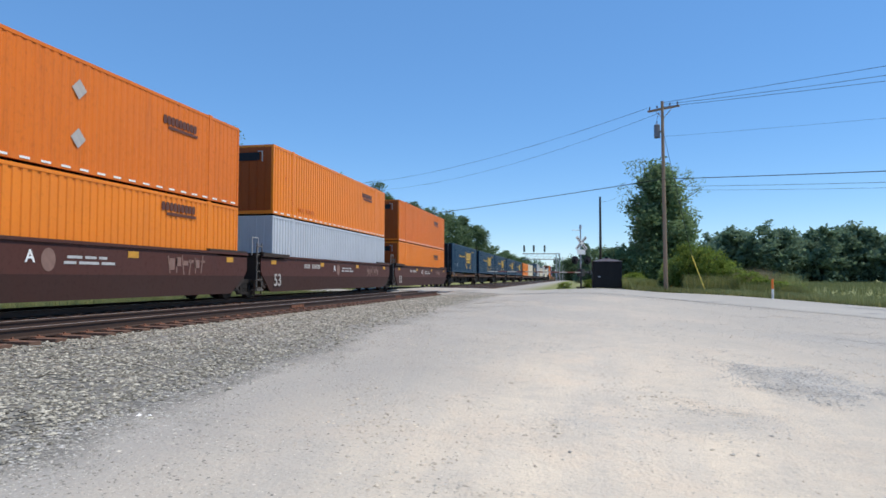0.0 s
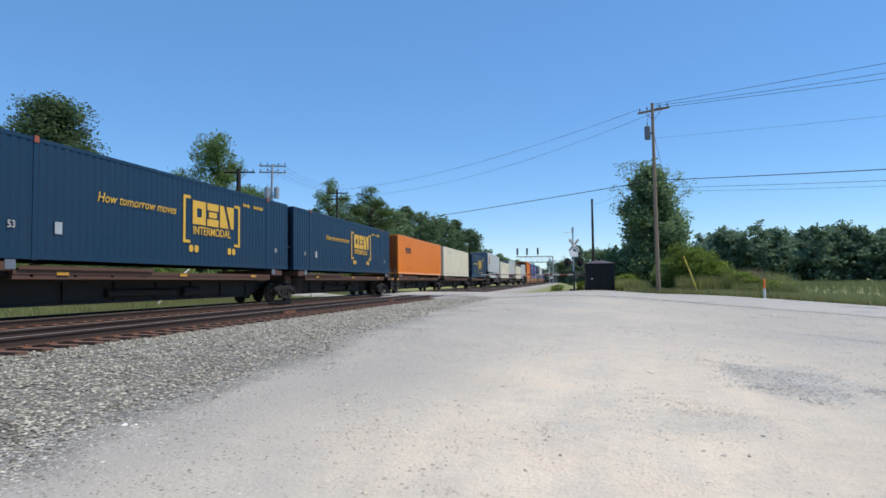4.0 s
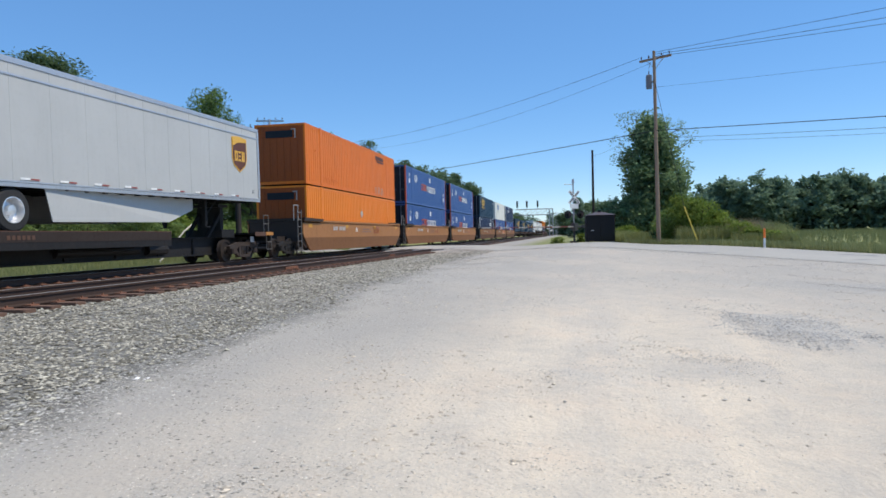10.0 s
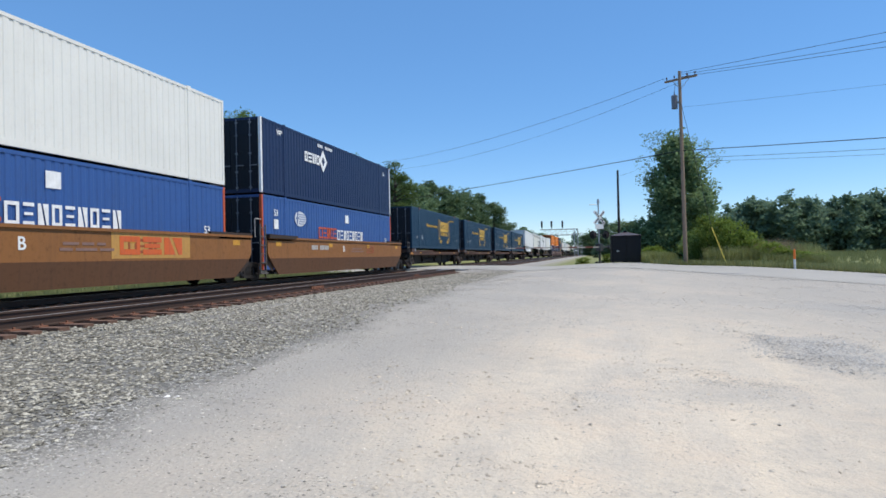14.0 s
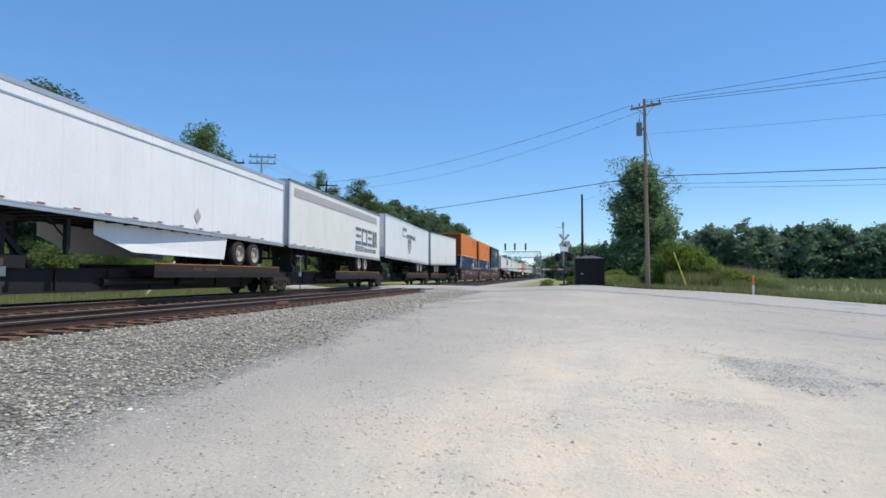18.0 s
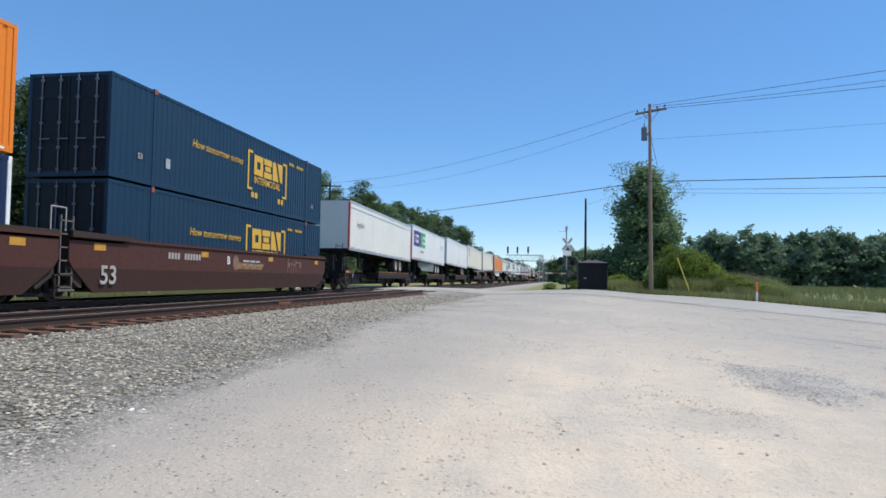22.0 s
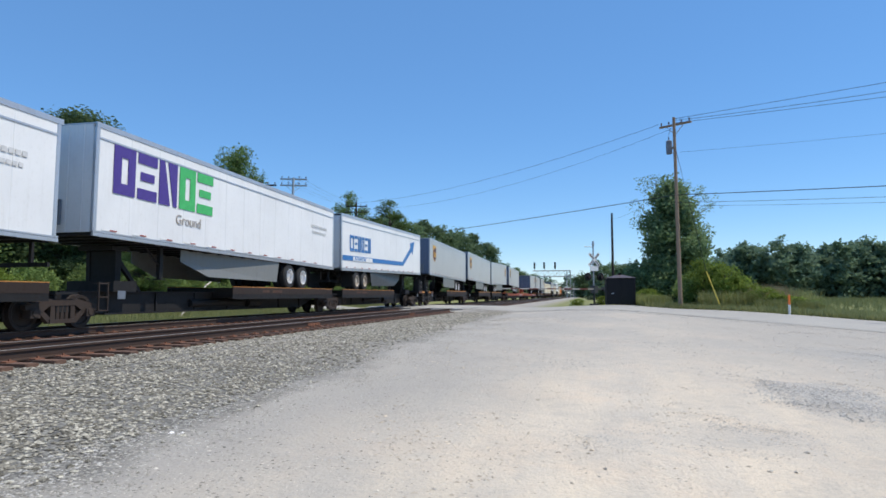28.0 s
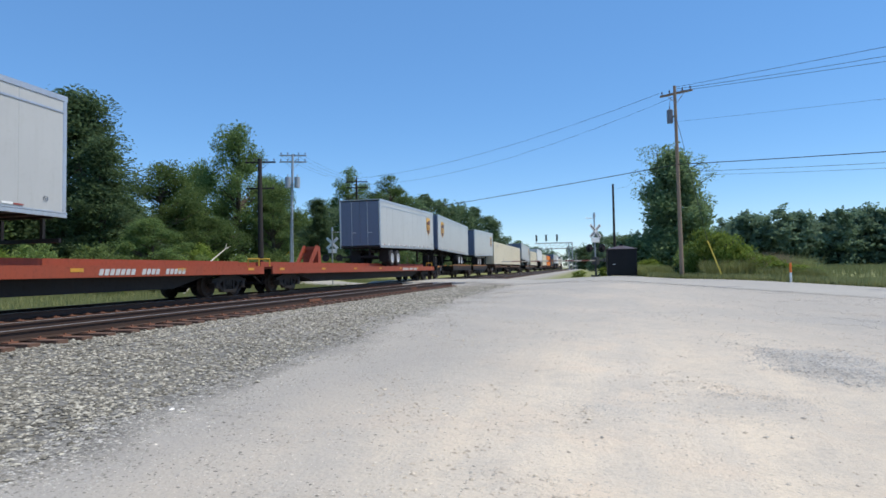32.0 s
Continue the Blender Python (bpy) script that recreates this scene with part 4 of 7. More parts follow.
# ---------- rail cars ----------
def bogie(parent, y, dusty=True):
    """A four-wheeled truck centred at y."""
    def bolster(g):
        g.box(-1.05, 1.05, -0.2, 0.2, 0.42, 0.62)
        for a in (-0.86, 0.86):
            g.rod((-0.95, a, 0.42), (0.95, a, 0.42), 0.075, 10)
    b = part("bogie", shared("bogie_bolster", BLACKS, bolster), parent, at=(0, y, TRACK_TOP - RAIL_TOP))

    def sf(g):
        top = [(-1.10, 0.50), (-0.62, 0.44), (-0.40, 0.58), (0.40, 0.58), (0.62, 0.44), (1.10, 0.50), (1.12, 0.60), (0.80, 0.66), (0.45, 0.74), (-0.45, 0.74), (-0.80, 0.66), (-1.12, 0.60)]
        g.slab(top, -0.07, 0.07)
        g.slab([(-0.42, 0.16), (0.42, 0.16), (0.42, 0.26), (-0.42, 0.26)], -0.09, 0.09)
        for s in (-1, 1):
            r = [(s * 0.42, 0.16), (s * 0.72, 0.42), (s * 0.62, 0.50), (s * 0.36, 0.27)]
            g.slab(r if s > 0 else r[::-1], -0.06, 0.06)
            r = [(s * 0.24, 0.26), (s * 0.38, 0.26), (s * 0.38, 0.58), (s * 0.24, 0.58)]
            g.slab(r if s > 0 else r[::-1], -0.06, 0.06)
            g.box(-0.11, 0.11, s * 0.86 - 0.14, s * 0.86 + 0.14, 0.30, 0.50)
            g.rod((-0.05, s * 0.86, 0.42), (0.13, s * 0.86, 0.42), 0.095, 10)
        for yy in (-0.14, 0.0, 0.14):
            g.rod((0.0, yy, 0.26), (0.0, yy, 0.58), 0.06, 8)
    sfm = shared("side_frame", CAST if dusty else CAST_D, sf)
    for s in (-1, 1):
        p = part("side_frame", sfm, b, "dusty cast steel side frame" if dusty else "black cast steel side frame", (s * 1.0, 0, 0))
        if s < 0:
            p.rotation_euler = (0, 0, math.pi)

    def wh(g):
        g.lathe_x([(-0.07, 0.12), (-0.03, 0.14), (-0.03, 0.30), (-0.065, 0.34), (-0.065, 0.418), (0.05, 0.425), (0.06, 0.44), (0.09, 0.445), (0.09, 0.34), (0.03, 0.30), (0.03, 0.14), (0.08, 0.11)], 28)
    wm = shared("rail_wheel", WHEELM, wh)
    for a in (-0.86, 0.86):
        for s in (-1, 1):
            w = part("wheel", wm, b, "", (s * 0.72, a, 0.425))
            if s > 0:
                w.rotation_euler = (0, 0, math.pi)
    return b


def brake_gear(g, y):
    g.rod((-0.3, y - 3, 0.45), (-0.3, y + 3, 0.45), 0.03, 6)
    g.rod((0.35, y - 2.4, 0.5), (0.35, y + 1.0, 0.5), 0.13, 10)
    g.rod((0.35, y + 1.4, 0.5), (0.35, y + 2.4, 0.5), 0.18, 10)


def spine_car(start, end, load, deck, tail_low=False, last=False, first=False, dz=1.02, lip=0.06):
    """One platform of a spine car between two joints; load: box or trailer."""
    L = end - start
    ob = thing("spine_car", {"box": "black steel spine rail car platform with container pedestals", "trailer": "black steel spine rail car platform with worn deck plates"}[load], "rail car", "rail cars of the train")

    def sill(g):
        g.slab([(0.55, 0.66), (1.5, 0.40), (2.2, 0.24), (L - 2.2, 0.24), (L - 1.5, 0.40), (L - 0.55, 0.66), (L - 0.55, 0.88), (0.55, 0.88)], -0.33, 0.33)
        if load == "box":
            g.box(-1.05, 1.05, 1.6, L - 1.6, 0.98, 1.10)
            g.box(-0.6, 0.6, 1.6, L - 1.6, 0.86, 0.99)

        g.box(-0.42, 0.42, 0.6, L - 0.6, 0.84, 0.88)
        g.box(-0.42, 0.42, 2.2, L - 2.2, 0.22, 0.27)
        for i in range(7):
            y = 2.4 + i * (L - 4.8) / 6
            g.box(-0.38, 0.38, y - 0.03, y + 0.03, 0.27, 0.84)
        brake_gear(g, L / 2)
    part("centre_sill", shared(f"spine_sill{load}{L:.2f}", BLACKS, sill), ob)
    if load == "box":
        for s in (-1, 1):
            part("side_stringer", shared(f"spine_stringer{L:.2f}", DECK_B, lambda g: (g.box(-0.06, 0.06, 1.9, L - 1.9, 1.02, 1.12), g.box(-0.05, 0.04, 1.9, L - 1.9, 0.90, 1.02))), ob, "rusty brown side stringer", (s * 1.16, 0, 0))
            for y in (3.2, L * 0.5, L - 3.6):
                part("reflector_plate", shared("stringer_reflector", AMBER, lambda g: g.box(-0.006, 0.006, 0, 0.4, 1.0, 1.09)), ob, "small amber reflective plate", (s * 1.227, y, 0))
    joint = shared("spine_joint", BLACKS, lambda g: (g.box(-0.5, 0.5, -0.55, 0.55, 0.60, 0.80), g.box(-0.3, 0.3, -0.7, 0.7, 0.66, 0.76), g.box(-1.15, 1.15, -0.35, 0.35, 0.78, 0.84)))
    part("joint", joint, ob, at=(0, 0, 0))
    bogie(ob, 1.0 if first else 0.0, start > 250)
    if last:
        bogie(ob, L - 2.0, start > 250)
    # car ends: platform, coupler, brake stand and grab irons
    for on, y, turned in ((first, 0.0, 0), (last, L, 1)):
        if not on:
            continue
        plat = part("end_platform", shared("spine_platform", BLACKS, lambda g: (g.box(-1.38, 1.38, 0.05, 1.5, 0.98, 1.03), g.box(-0.3, 0.3, -0.1, 1.2, 0.62, 0.90), g.box(-1.30, 1.30, 0.1, 0.22, 0.70, 0.98))), ob, "black end platform with coupler box", (0, y, 0))
        if turned:
            plat.rotation_euler = (0, 0, math.pi)
        part("coupler", shared("coupler", CAST, lambda g: (g.box(-0.13, 0.13, -0.55, -0.1, 0.66, 0.86), g.box(-0.2, 0.22, -0.75, -0.5, 0.58, 0.92, 0.05))), plat, "cast steel coupler head")
        for sx in (-1, 1):
            part("platform_edge", shared("spine_platform_edge", DECK_Y, lambda g: g.box(-0.012, 0.012, 0.1, 0.75, 0.92, 1.06)), plat, "worn amber edge plate", (sx * 1.395, 0, 0))
            part("edge_beam", shared("spine_edge_beam", DECK_B, lambda g: g.box(-0.012, 0.012, 0.78, 1.7, 0.90, 1.06)), plat, "brown rusty edge beam", (sx * 1.395, 0, 0))
            part("grab_iron", shared("spine_grab", IRON, lambda g: (g.rod((0, 0, 1.03), (0, 0, 1.75), 0.018, 6), g.rod((0, 0.42, 1.03), (0, 0.42, 1.75), 0.018, 6), g.rod((0, 0, 1.75), (0, 0.42, 1.75), 0.018, 6), g.rod((0, 0, 1.4), (0, 0.42, 1.4), 0.015, 6))), plat, "dull steel end grab iron", (sx * 1.2, 0.12, 0))
            part("stirrup", shared("spine_stirrup", IRON, lambda g: (g.rod((0, 0, 0.35), (0, 0, 0.95), 0.016, 6), g.rod((0, 0.45, 0.35), (0, 0.45, 0.95), 0.016, 6), g.rod((0, 0, 0.35), (0, 0.45, 0.35), 0.02, 6), g.rod((0, 0, 0.65), (0, 0.45, 0.65), 0.016, 6))), plat, "thin steel foot step", (sx * 1.36, 0.2, 0))
        if not turned:
            stand_ = part("brake_stand", shared("brake_stand", BLACKS, lambda g: (g.box(0.32, 0.62, 0.12, 0.36, 1.03, 1.95, 0.03), g.rod((0.47, 0.36, 1.7), (0.47, 0.42, 1.7), 0.26, 14))), plat, "black hand brake stand")
            part("ladder", shared("spine_ladder", BLACKS, lambda g: ([g.rod((x, 0.2, 1.03), (x, 0.2, 2.6), 0.02, 6) for x in (0.75, 1.15)], [g.rod((0.75, 0.2, 1.25 + 0.3 * i), (1.15, 0.2, 1.25 + 0.3 * i), 0.016, 6) for i in range(5)])), plat, "thin black end ladder")
    if load == "box":
        for y, w in ((1.35, 0.9), (L - 1.35, 0.9)):
            def ped(g):
                g.box(-1.28, 1.28, -0.45, 0.45, 1.10, 1.30)
                g.slab([(-0.3, 0.84), (0.3, 0.84), (0.45, 1.1), (-0.45, 1.1)], -0.6, 0.6)
                for x in (-1.18, 1.18):
                    g.box(x - 0.08, x + 0.08, -0.1, 0.1, 1.30, 1.37)
            part("pedestal", shared("spine_pedestal", deck, ped), ob, at=(0, y, 0))

        def ledge(g):
            for s in (-1, 1):
                x0, x1 = (0.95, 1.27) if s > 0 else (-1.27, -0.95)
                g.box(x0, x1, 0, 5.0, 1.13, 1.16)
                g.box(x1 - 0.02 if s > 0 else x0, x1 if s > 0 else x0 + 0.02, 0, 5.0, 1.16, 1.22)
            for i in range(4):
                g.box(-1.2, 1.2, 0.4 + i * 1.4, 0.5 + i * 1.4, 0.95, 1.13)
        part("side_ledge", shared("spine_ledge", deck, ledge), ob, at=(0, 2.0 if not tail_low else L - 7.0, 0))
    else:
        def plate(g):
            for s in (-1, 1):
                x0, x1 = (0.45, 1.30) if s > 0 else (-1.30, -0.45)
                g.box(x0, x1, 0, 9.2, dz - 0.035, dz)
                e0, e1 = (1.27, 1.296) if s > 0 else (-1.296, -1.27)
                g.box(e0, e1, 0, 9.2, dz - 0.40, dz - 0.22)
            for i in range(8):
                g.box(-1.27, 1.27, 0.25 + i * 1.15, 0.35 + i * 1.15, 0.68, dz - 0.035)
        py = 0.7 if tail_low else L - 9.9
        p = part("deck_plate", shared(f"spine_plate{dz}{lip}", BLACKS, plate), ob, "black deck plate under the trailer wheels", (0, py, 0))
        for s in (-1, 1):
            part("deck_edge", shared(f"spine_deck_edge{dz}{lip}", DECK_E, lambda g: g.box(-0.016, 0.016, 0, 9.2, dz - 0.22, dz + 0.5 * lip)), p, "dull brown deck edge beam", (s * 1.287, 0, 0))
            part("deck_lip", shared(f"spine_lip{dz}{lip}", deck, lambda g: g.box(-0.02, 0.02, 0, 9.2, dz + 0.5 * lip, dz + lip)), p, "worn painted edge of the deck", (s * 1.287, 0, 0))
        part("letter_mark", decal("deck_bars", DECK_B, bars(0, 0, 0.1, [0.09] * 4, 0.05) + bars(0.8, 0, 0.1, [0.09] * 6, 0.05)), p, "", (1.302, 2.2, dz - 0.16))
        hy = L - 2.6 if tail_low else 2.6

        def stand(g):
            for x in (-0.42, 0.42):
                s = 1 if not tail_low else -1
                r = [(-0.1, 0.86), (0.1, 0.86), (0.12, 2.02), (-0.12, 2.02)]
                g.slab(r, x - 0.06, x + 0.06)
            g.box(-0.36, 0.36, -0.09, 0.09, 1.1, 2.01)
        hst = part("hitch_stand", shared(f"hitch{tail_low}", BLACKS, stand), ob, "black folding trailer hitch", (0, hy, 0))
        part("hitch_plate", shared("hitch_plate", BLACKS, lambda g: g.box(-0.55, 0.55, -0.35, 0.35, 2.02, 2.13)), hst)
        part("hitch_base", shared("hitch_base", BLACKS, lambda g: g.box(-0.75, 0.75, -0.5, 0.45, 0.86, 1.16)), hst)
        r2 = [(-1.05, 0.86), (-0.9, 0.86), (0.0, 1.7), (-0.1, 1.8)] if tail_low else [(0.9, 0.86), (1.05, 0.86), (0.1, 1.8), (0.0, 1.7)]
        for x in (-0.42, 0.42):
            part("brace", shared(f"hitch_brace{tail_low}", BLACKS, lambda g: g.slab(r2, -0.05, 0.05)), hst, "", (x, 0, 0))

    def steps(g):
        for z in (0.35, 0.7, 1.05):
            g.box(1.05, 1.25, 0.95, 1.3, z, z + 0.03)
        for y in (0.95, 1.28):
            g.box(1.2, 1.25, y, y + 0.03, 0.35, 1.1)
    part("step", shared("spine_step", CAST, steps), ob)
    for y in (1.6, L - 1.9):
        near(ob, "reflector_plate", decal("reflector_small", MSLATE, [rect(0, 0, 0.3, 0.22)]), y, 0.66 if load == "trailer" else 1.13, "", 1.28)
    MOVERS.append((ob, start, 0.0))
    return ob


def well_car(start, end, mat, maker="brown", last=False):
    """One well of a double-stack car between two joints."""
    L = end - start
    ob = thing("well_car", "deep-sided " + {"brown": "oxide-brown", "yellow": "faded yellow-brown"}[maker] + " double-stack well rail car, weathered and scribbled", "rail car", "rail cars of the train")
    gap = 0.62 if maker == "brown" else 0.85
    a, b = gap, L - gap

    def plate(g):
        for s in (-1, 1):
            x = s * 1.40
            up = [(a + 0.15, 0.80), (b - 0.15, 0.80), (b, 1.0), (b, 1.62), (a, 1.62), (a, 1.0)]
            g.slab(up, min(x, x - s * 0.05), max(x, x - s * 0.05))
            g.box(min(x, x + s * 0.05), max(x, x + s * 0.05), a, b, 1.56, 1.64)
    part("side_plate", shared(f"well_side{L:.2f}", mat, plate), ob)

    def lower(g, s):
        x = s * 1.40
        vs = [(x, a + 0.15, 0.80), (x, b - 0.15, 0.80), (x - s * 0.07, b - 1.0, 0.16), (x - s * 0.07, a + 1.0, 0.16)]
        vs += [(v[0] - s * 0.05, v[1], v[2]) for v in vs]
        g.add(vs, [(0, 1, 2, 3), (7, 6, 5, 4), (0, 4, 5, 1), (1, 5, 6, 2), (2, 6, 7, 3), (3, 7, 4, 0)])
    for s in (-1, 1):
        # darker than the plate above: grime, plus shade painted into the colour
        part("lower_panel", shared(f"well_lower{L:.2f}{s}", GRIME_B if maker == "brown" else (GRIME_L if start < 340 else GRIME_Y), lambda g: lower(g, s)), ob, "grimy inward-sloping lower side panel, also darkened for shade")

    def floor(g):
        g.box(-1.3, 1.3, a + 0.9, b - 0.9, 0.18, 0.26)
        for i in range(6):
            y = a + 1.3 + i * (b - a - 2.6) / 5
            g.box(-1.3, 1.3, y - 0.15, y + 0.15, 0.24, 0.30)
    part("floor", shared(f"well_floor{L:.2f}", BLACKS, floor), ob)

    def end_deck(g):
        g.box(-1.4, 1.4, 0, 2.1, 1.50, 1.58)
        g.box(-1.42, 1.42, 0, 2.6, 1.60, 1.72)
        g.box(-0.5, 0.5, -0.9, 2.0, 0.62, 0.88)
        g.slab([(0.02, 0.62), (0.5, 0.3), (0.6, 0.3), (0.6, 1.5), (0.02, 1.5)], -1.3, 1.3)
    for y, r in ((a, 0), (b, 1)):
        p = part("end_deck", shared("well_end_deck", CAST, end_deck), ob, "", (0, y, 0))
        if r:
            p.rotation_euler = (0, 0, math.pi)

    def ladder(g):
        for yy in (0, 0.42):
            g.box(1.32, 1.36, yy, yy + 0.04, 0.25, 2.1)
        for i in range(6):
            g.box(1.32, 1.36, 0, 0.44, 0.3 + i * 0.33, 0.335 + i * 0.33)
        g.box(1.15, 1.4, -0.05, 0.5, 0.22, 0.27)
    part("ladder", shared("well_ladder", IRON, ladder), ob, "dull steel ladder at the car end", (0, 0.35, 0))
    rail = shared("well_hand_rail", MTAN, lambda g: (g.rod((1.25, 0, 1.6), (1.25, 0, 2.3), 0.02, 6), g.rod((1.25, 0, 2.3), (1.25, 0.5, 2.3), 0.02, 6), g.rod((1.25, 0.5, 2.3), (1.25, 0.5, 1.6), 0.02, 6)))
    part("hand_rail", rail, ob, at=(0, 0.15, 0))
    stirrup = shared("well_stirrup", CAST, lambda g: (g.box(1.28, 1.33, 0.0, 0.04, 0.05, 0.62), g.box(1.28, 1.33, 0.52, 0.56, 0.05, 0.62), g.box(1.24, 1.36, 0.0, 0.56, 0.05, 0.09), g.box(1.24, 1.36, 0.0, 0.56, 0.33, 0.36), g.box(1.1, 1.36, -0.04, 0.60, 0.60, 0.64)))
    part("step", stirrup, ob, "hanging steel foot step", (0, 0.25, 0))
    part("cover_plate", shared("well_cover_plate", CAST, lambda g: g.slab([(0.0, 1.58), (2.3, 1.58), (2.3, 1.70), (0.0, 1.74)], 1.34, 1.50)), ob, "darker raised plate over the car end", (0, a, 0))
    bogie(ob, 0.0, False)
    if last:
        bogie(ob, L - 0.7, False)
    for i in range(4):
        near(ob, "reflector_plate", decal("reflector", AMBER, [rect(0, 0, 0.45, 0.18)]), 1.5 + i * (L - 3.6) / 3, 1.28, "amber reflective plate", 1.40)
    near(ob, "number_mark", decal("well_number", MTAN if maker == "brown" else MGREY, bars(0, 0, 0.20, [0.11] * 4, 0.06) + bars(0.9, 0, 0.20, [0.11] * 6, 0.06)), L * 0.25, 1.16, "painted reporting marks as plain bars", 1.40)
    near(ob, "data_mark", decal("well_data" + maker, MGREY if maker == "brown" else MFAINT, bars(0, 0, 0.07, [0.4, 0.7, 0.5], 0.1) + bars(0.1, 0.14, 0.07, [0.5, 0.4, 0.3], 0.1)), L * 0.5, 1.06, "", 1.40)
    near(ob, "letter", words("A" if start < 300 else "B", 0.42, MWHITE, 0.006), L * 0.44, 1.08, "", 1.40)
    if maker == "brown":
        near(ob, "size_mark", words("53", 0.70, MTAN, 0.01), 1.75, 0.40, "white size number", 1.40)
        if start > 500:
            near(ob, "owner_mark", decal("owner_mark", OCHRE, blocks(0, 0, 0.24, [0.5, 0.55, 0.5, 0.45], 0.07, 0.2, 0.1)), 9.2, 0.92, "ochre railway mark drawn as plain slanted shapes", 1.40)
        rnd = random.Random(int(start))
        rings = []
        for i in range(rnd.randint(5, 9)):
            y = i * 0.34 + rnd.uniform(-0.05, 0.05)
            z = rnd.uniform(0, 0.08)
            rings += [rect(y, z, y + 0.055, z + rnd.uniform(0.45, 0.62), rnd.uniform(-0.12, 0.12)), rect(y, z + rnd.uniform(0.1, 0.4), y + 0.26, z + rnd.uniform(0.42, 0.5))]
        me = Geo()
        for r in rings:
            me.slab(r, 0, 0.005)
        near(ob, "scribble", me.mesh("scribble", MFAINT), L * (0.72 if rnd.random() < 0.4 else 0.28), 0.80, "faded spray-painted scribble", 1.40)
        near(ob, "round_mark", decal("round_mark", MFAINT, [[(0.22 * math.cos(t), 0.28 * math.sin(t)) for t in [i * math.pi / 8 for i in range(16)]]]), L * 0.475, 1.15, "", 1.398)
    else:
        near(ob, "mark_plate", decal("owner_plate", paint("faded_red_mark", (0.30, 0.075, 0.025), amount=0.5), glyphs(0, 0, 0.4, [0.34, 0.34, 0.34], 0.08, 0.08)), L * 0.62, 1.0, "red-orange owner mark as plain shapes", 1.40)
        if 370 < start < 380:
            near(ob, "name_panel", decal("name_panel", paint("faded_yellow_panel", (0.50, 0.27, 0.07), amount=0.45), [rect(0, 0, 3.4, 0.72)]), 11.4, 0.86, "faded yellow name panel", 1.397)
            near(ob, "panel_mark", decal("panel_mark", paint("red_orange_mark", (0.62, 0.12, 0.03), amount=0.4), glyphs(0.3, 0.1, 0.5, [0.8, 0.8, 0.85], 0.12, 0.15)), 11.4, 0.86, "large red-orange owner mark as plain shapes", 1.405)
    MOVERS.append((ob, start, 0.0))
    return ob


def flat_car(start, end, hitch_at):
    """A long red flat car."""
    L = end - start
    ob = thing("flat_car", "long red-oxide flat rail car with yellow reflectors", "rail car", "rail cars of the train")

    def deck(g):
        g.box(-1.30, 1.30, 0, L, 0.90, 0.98)
        for s in (-1, 1):
            x = s * 1.30
            g.box(min(x, x + s * 0.06), max(x, x + s * 0.06), 0, L, 0.70, 1.0)
            x = s * 0.48
            g.box(x - 0.11, x + 0.11, 0.5, L - 0.5, 0.98, 1.19)
    part("deck", shared(f"flat_deck{L:.1f}", RED, deck), ob)

    def under(g):
        g.slab([(1.0, 0.62), (3.4, 0.62), (5.0, 0.3), (L - 5.0, 0.3), (L - 3.4, 0.62), (L - 1.0, 0.62), (L - 1.0, 0.9), (1.0, 0.9)], -0.9, 0.9)
        brake_gear(g, L / 2)
        g.box(-0.2, 0.2, -0.5, 1.0, 0.66, 0.88)
        g.box(-0.2, 0.2, L - 1.0, L + 0.5, 0.66, 0.88)
        g.rod((0.8, -0.45, 0.6), (0.8, 0.1, 0.35), 0.025, 6)
        g.rod((0.8, 0.1, 0.35), (0.8, 0.4, 0.7), 0.025, 6)
    part("underframe", shared(f"flat_under{L:.1f}", BLACKS, under), ob)
    bogie(ob, 2.0, False)
    bogie(ob, L - 2.0, False)
    for i in range(7):
        near(ob, "reflector_plate", decal("reflector_flat", AMBER, [rect(0, 0, 0.42, 0.09)]), 0.6 + i * (L - 1.8) / 6, 0.84, "amber reflective plate", 1.36)
    near(ob, "letter_mark", decal("flat_letter", MGREY, blocks(0, 0, 0.16, [0.15] * 7, 0.05, 0.05, 0.1) + blocks(1.65, 0, 0.16, [0.15] * 4, 0.05, 0.05, 0.1) + blocks(2.7, 0, 0.16, [0.15] * 5, 0.05, 0.05, 0.1)), 18.4, 0.75, "white railway name drawn as plain shapes", 1.36)
    for y in (0.06, L - 0.1):
        def iron(g):
            for x in (0.75, 1.2):
                g.rod((x, 0, 0.95), (x, 0, 1.28), 0.025, 6)
            g.rod((0.75, 0, 1.28), (1.2, 0, 1.28), 0.03, 6)
        part("grab_iron", shared("flat_iron", YEL, iron), ob, "yellow end grab iron", (0, y, 0))
    for h in hitch_at:
        th = part("trailer_hitch", shared("flat_hitch_panel", RED, lambda g: g.slab([(0.2, 1.0), (0.6, 1.0), (0.42, 2.0), (0.2, 2.0)], -0.4, 0.4)), ob, "raised red trailer hitch", (0, h, 0))
        for x in (-0.33, 0.33):
            part("hitch_rail", shared("flat_hitch_rail", RED, lambda g: g.slab([(-0.85, 1.0), (-0.66, 1.0), (0.34, 1.95), (0.16, 2.05)], -0.06, 0.06)), th, "", (x, 0, 0))
        for i in range(4):
            part("rung", shared("flat_hitch_rung", RED, lambda g: g.box(-0.3, 0.3, -0.05, 0.05, 0.0, 0.06)), th, "", (0, -0.58 + i * 0.24, 1.15 + i * 0.23))
    MOVERS.append((ob, start, 0.0))
    return ob


UPS_FRONT = set()
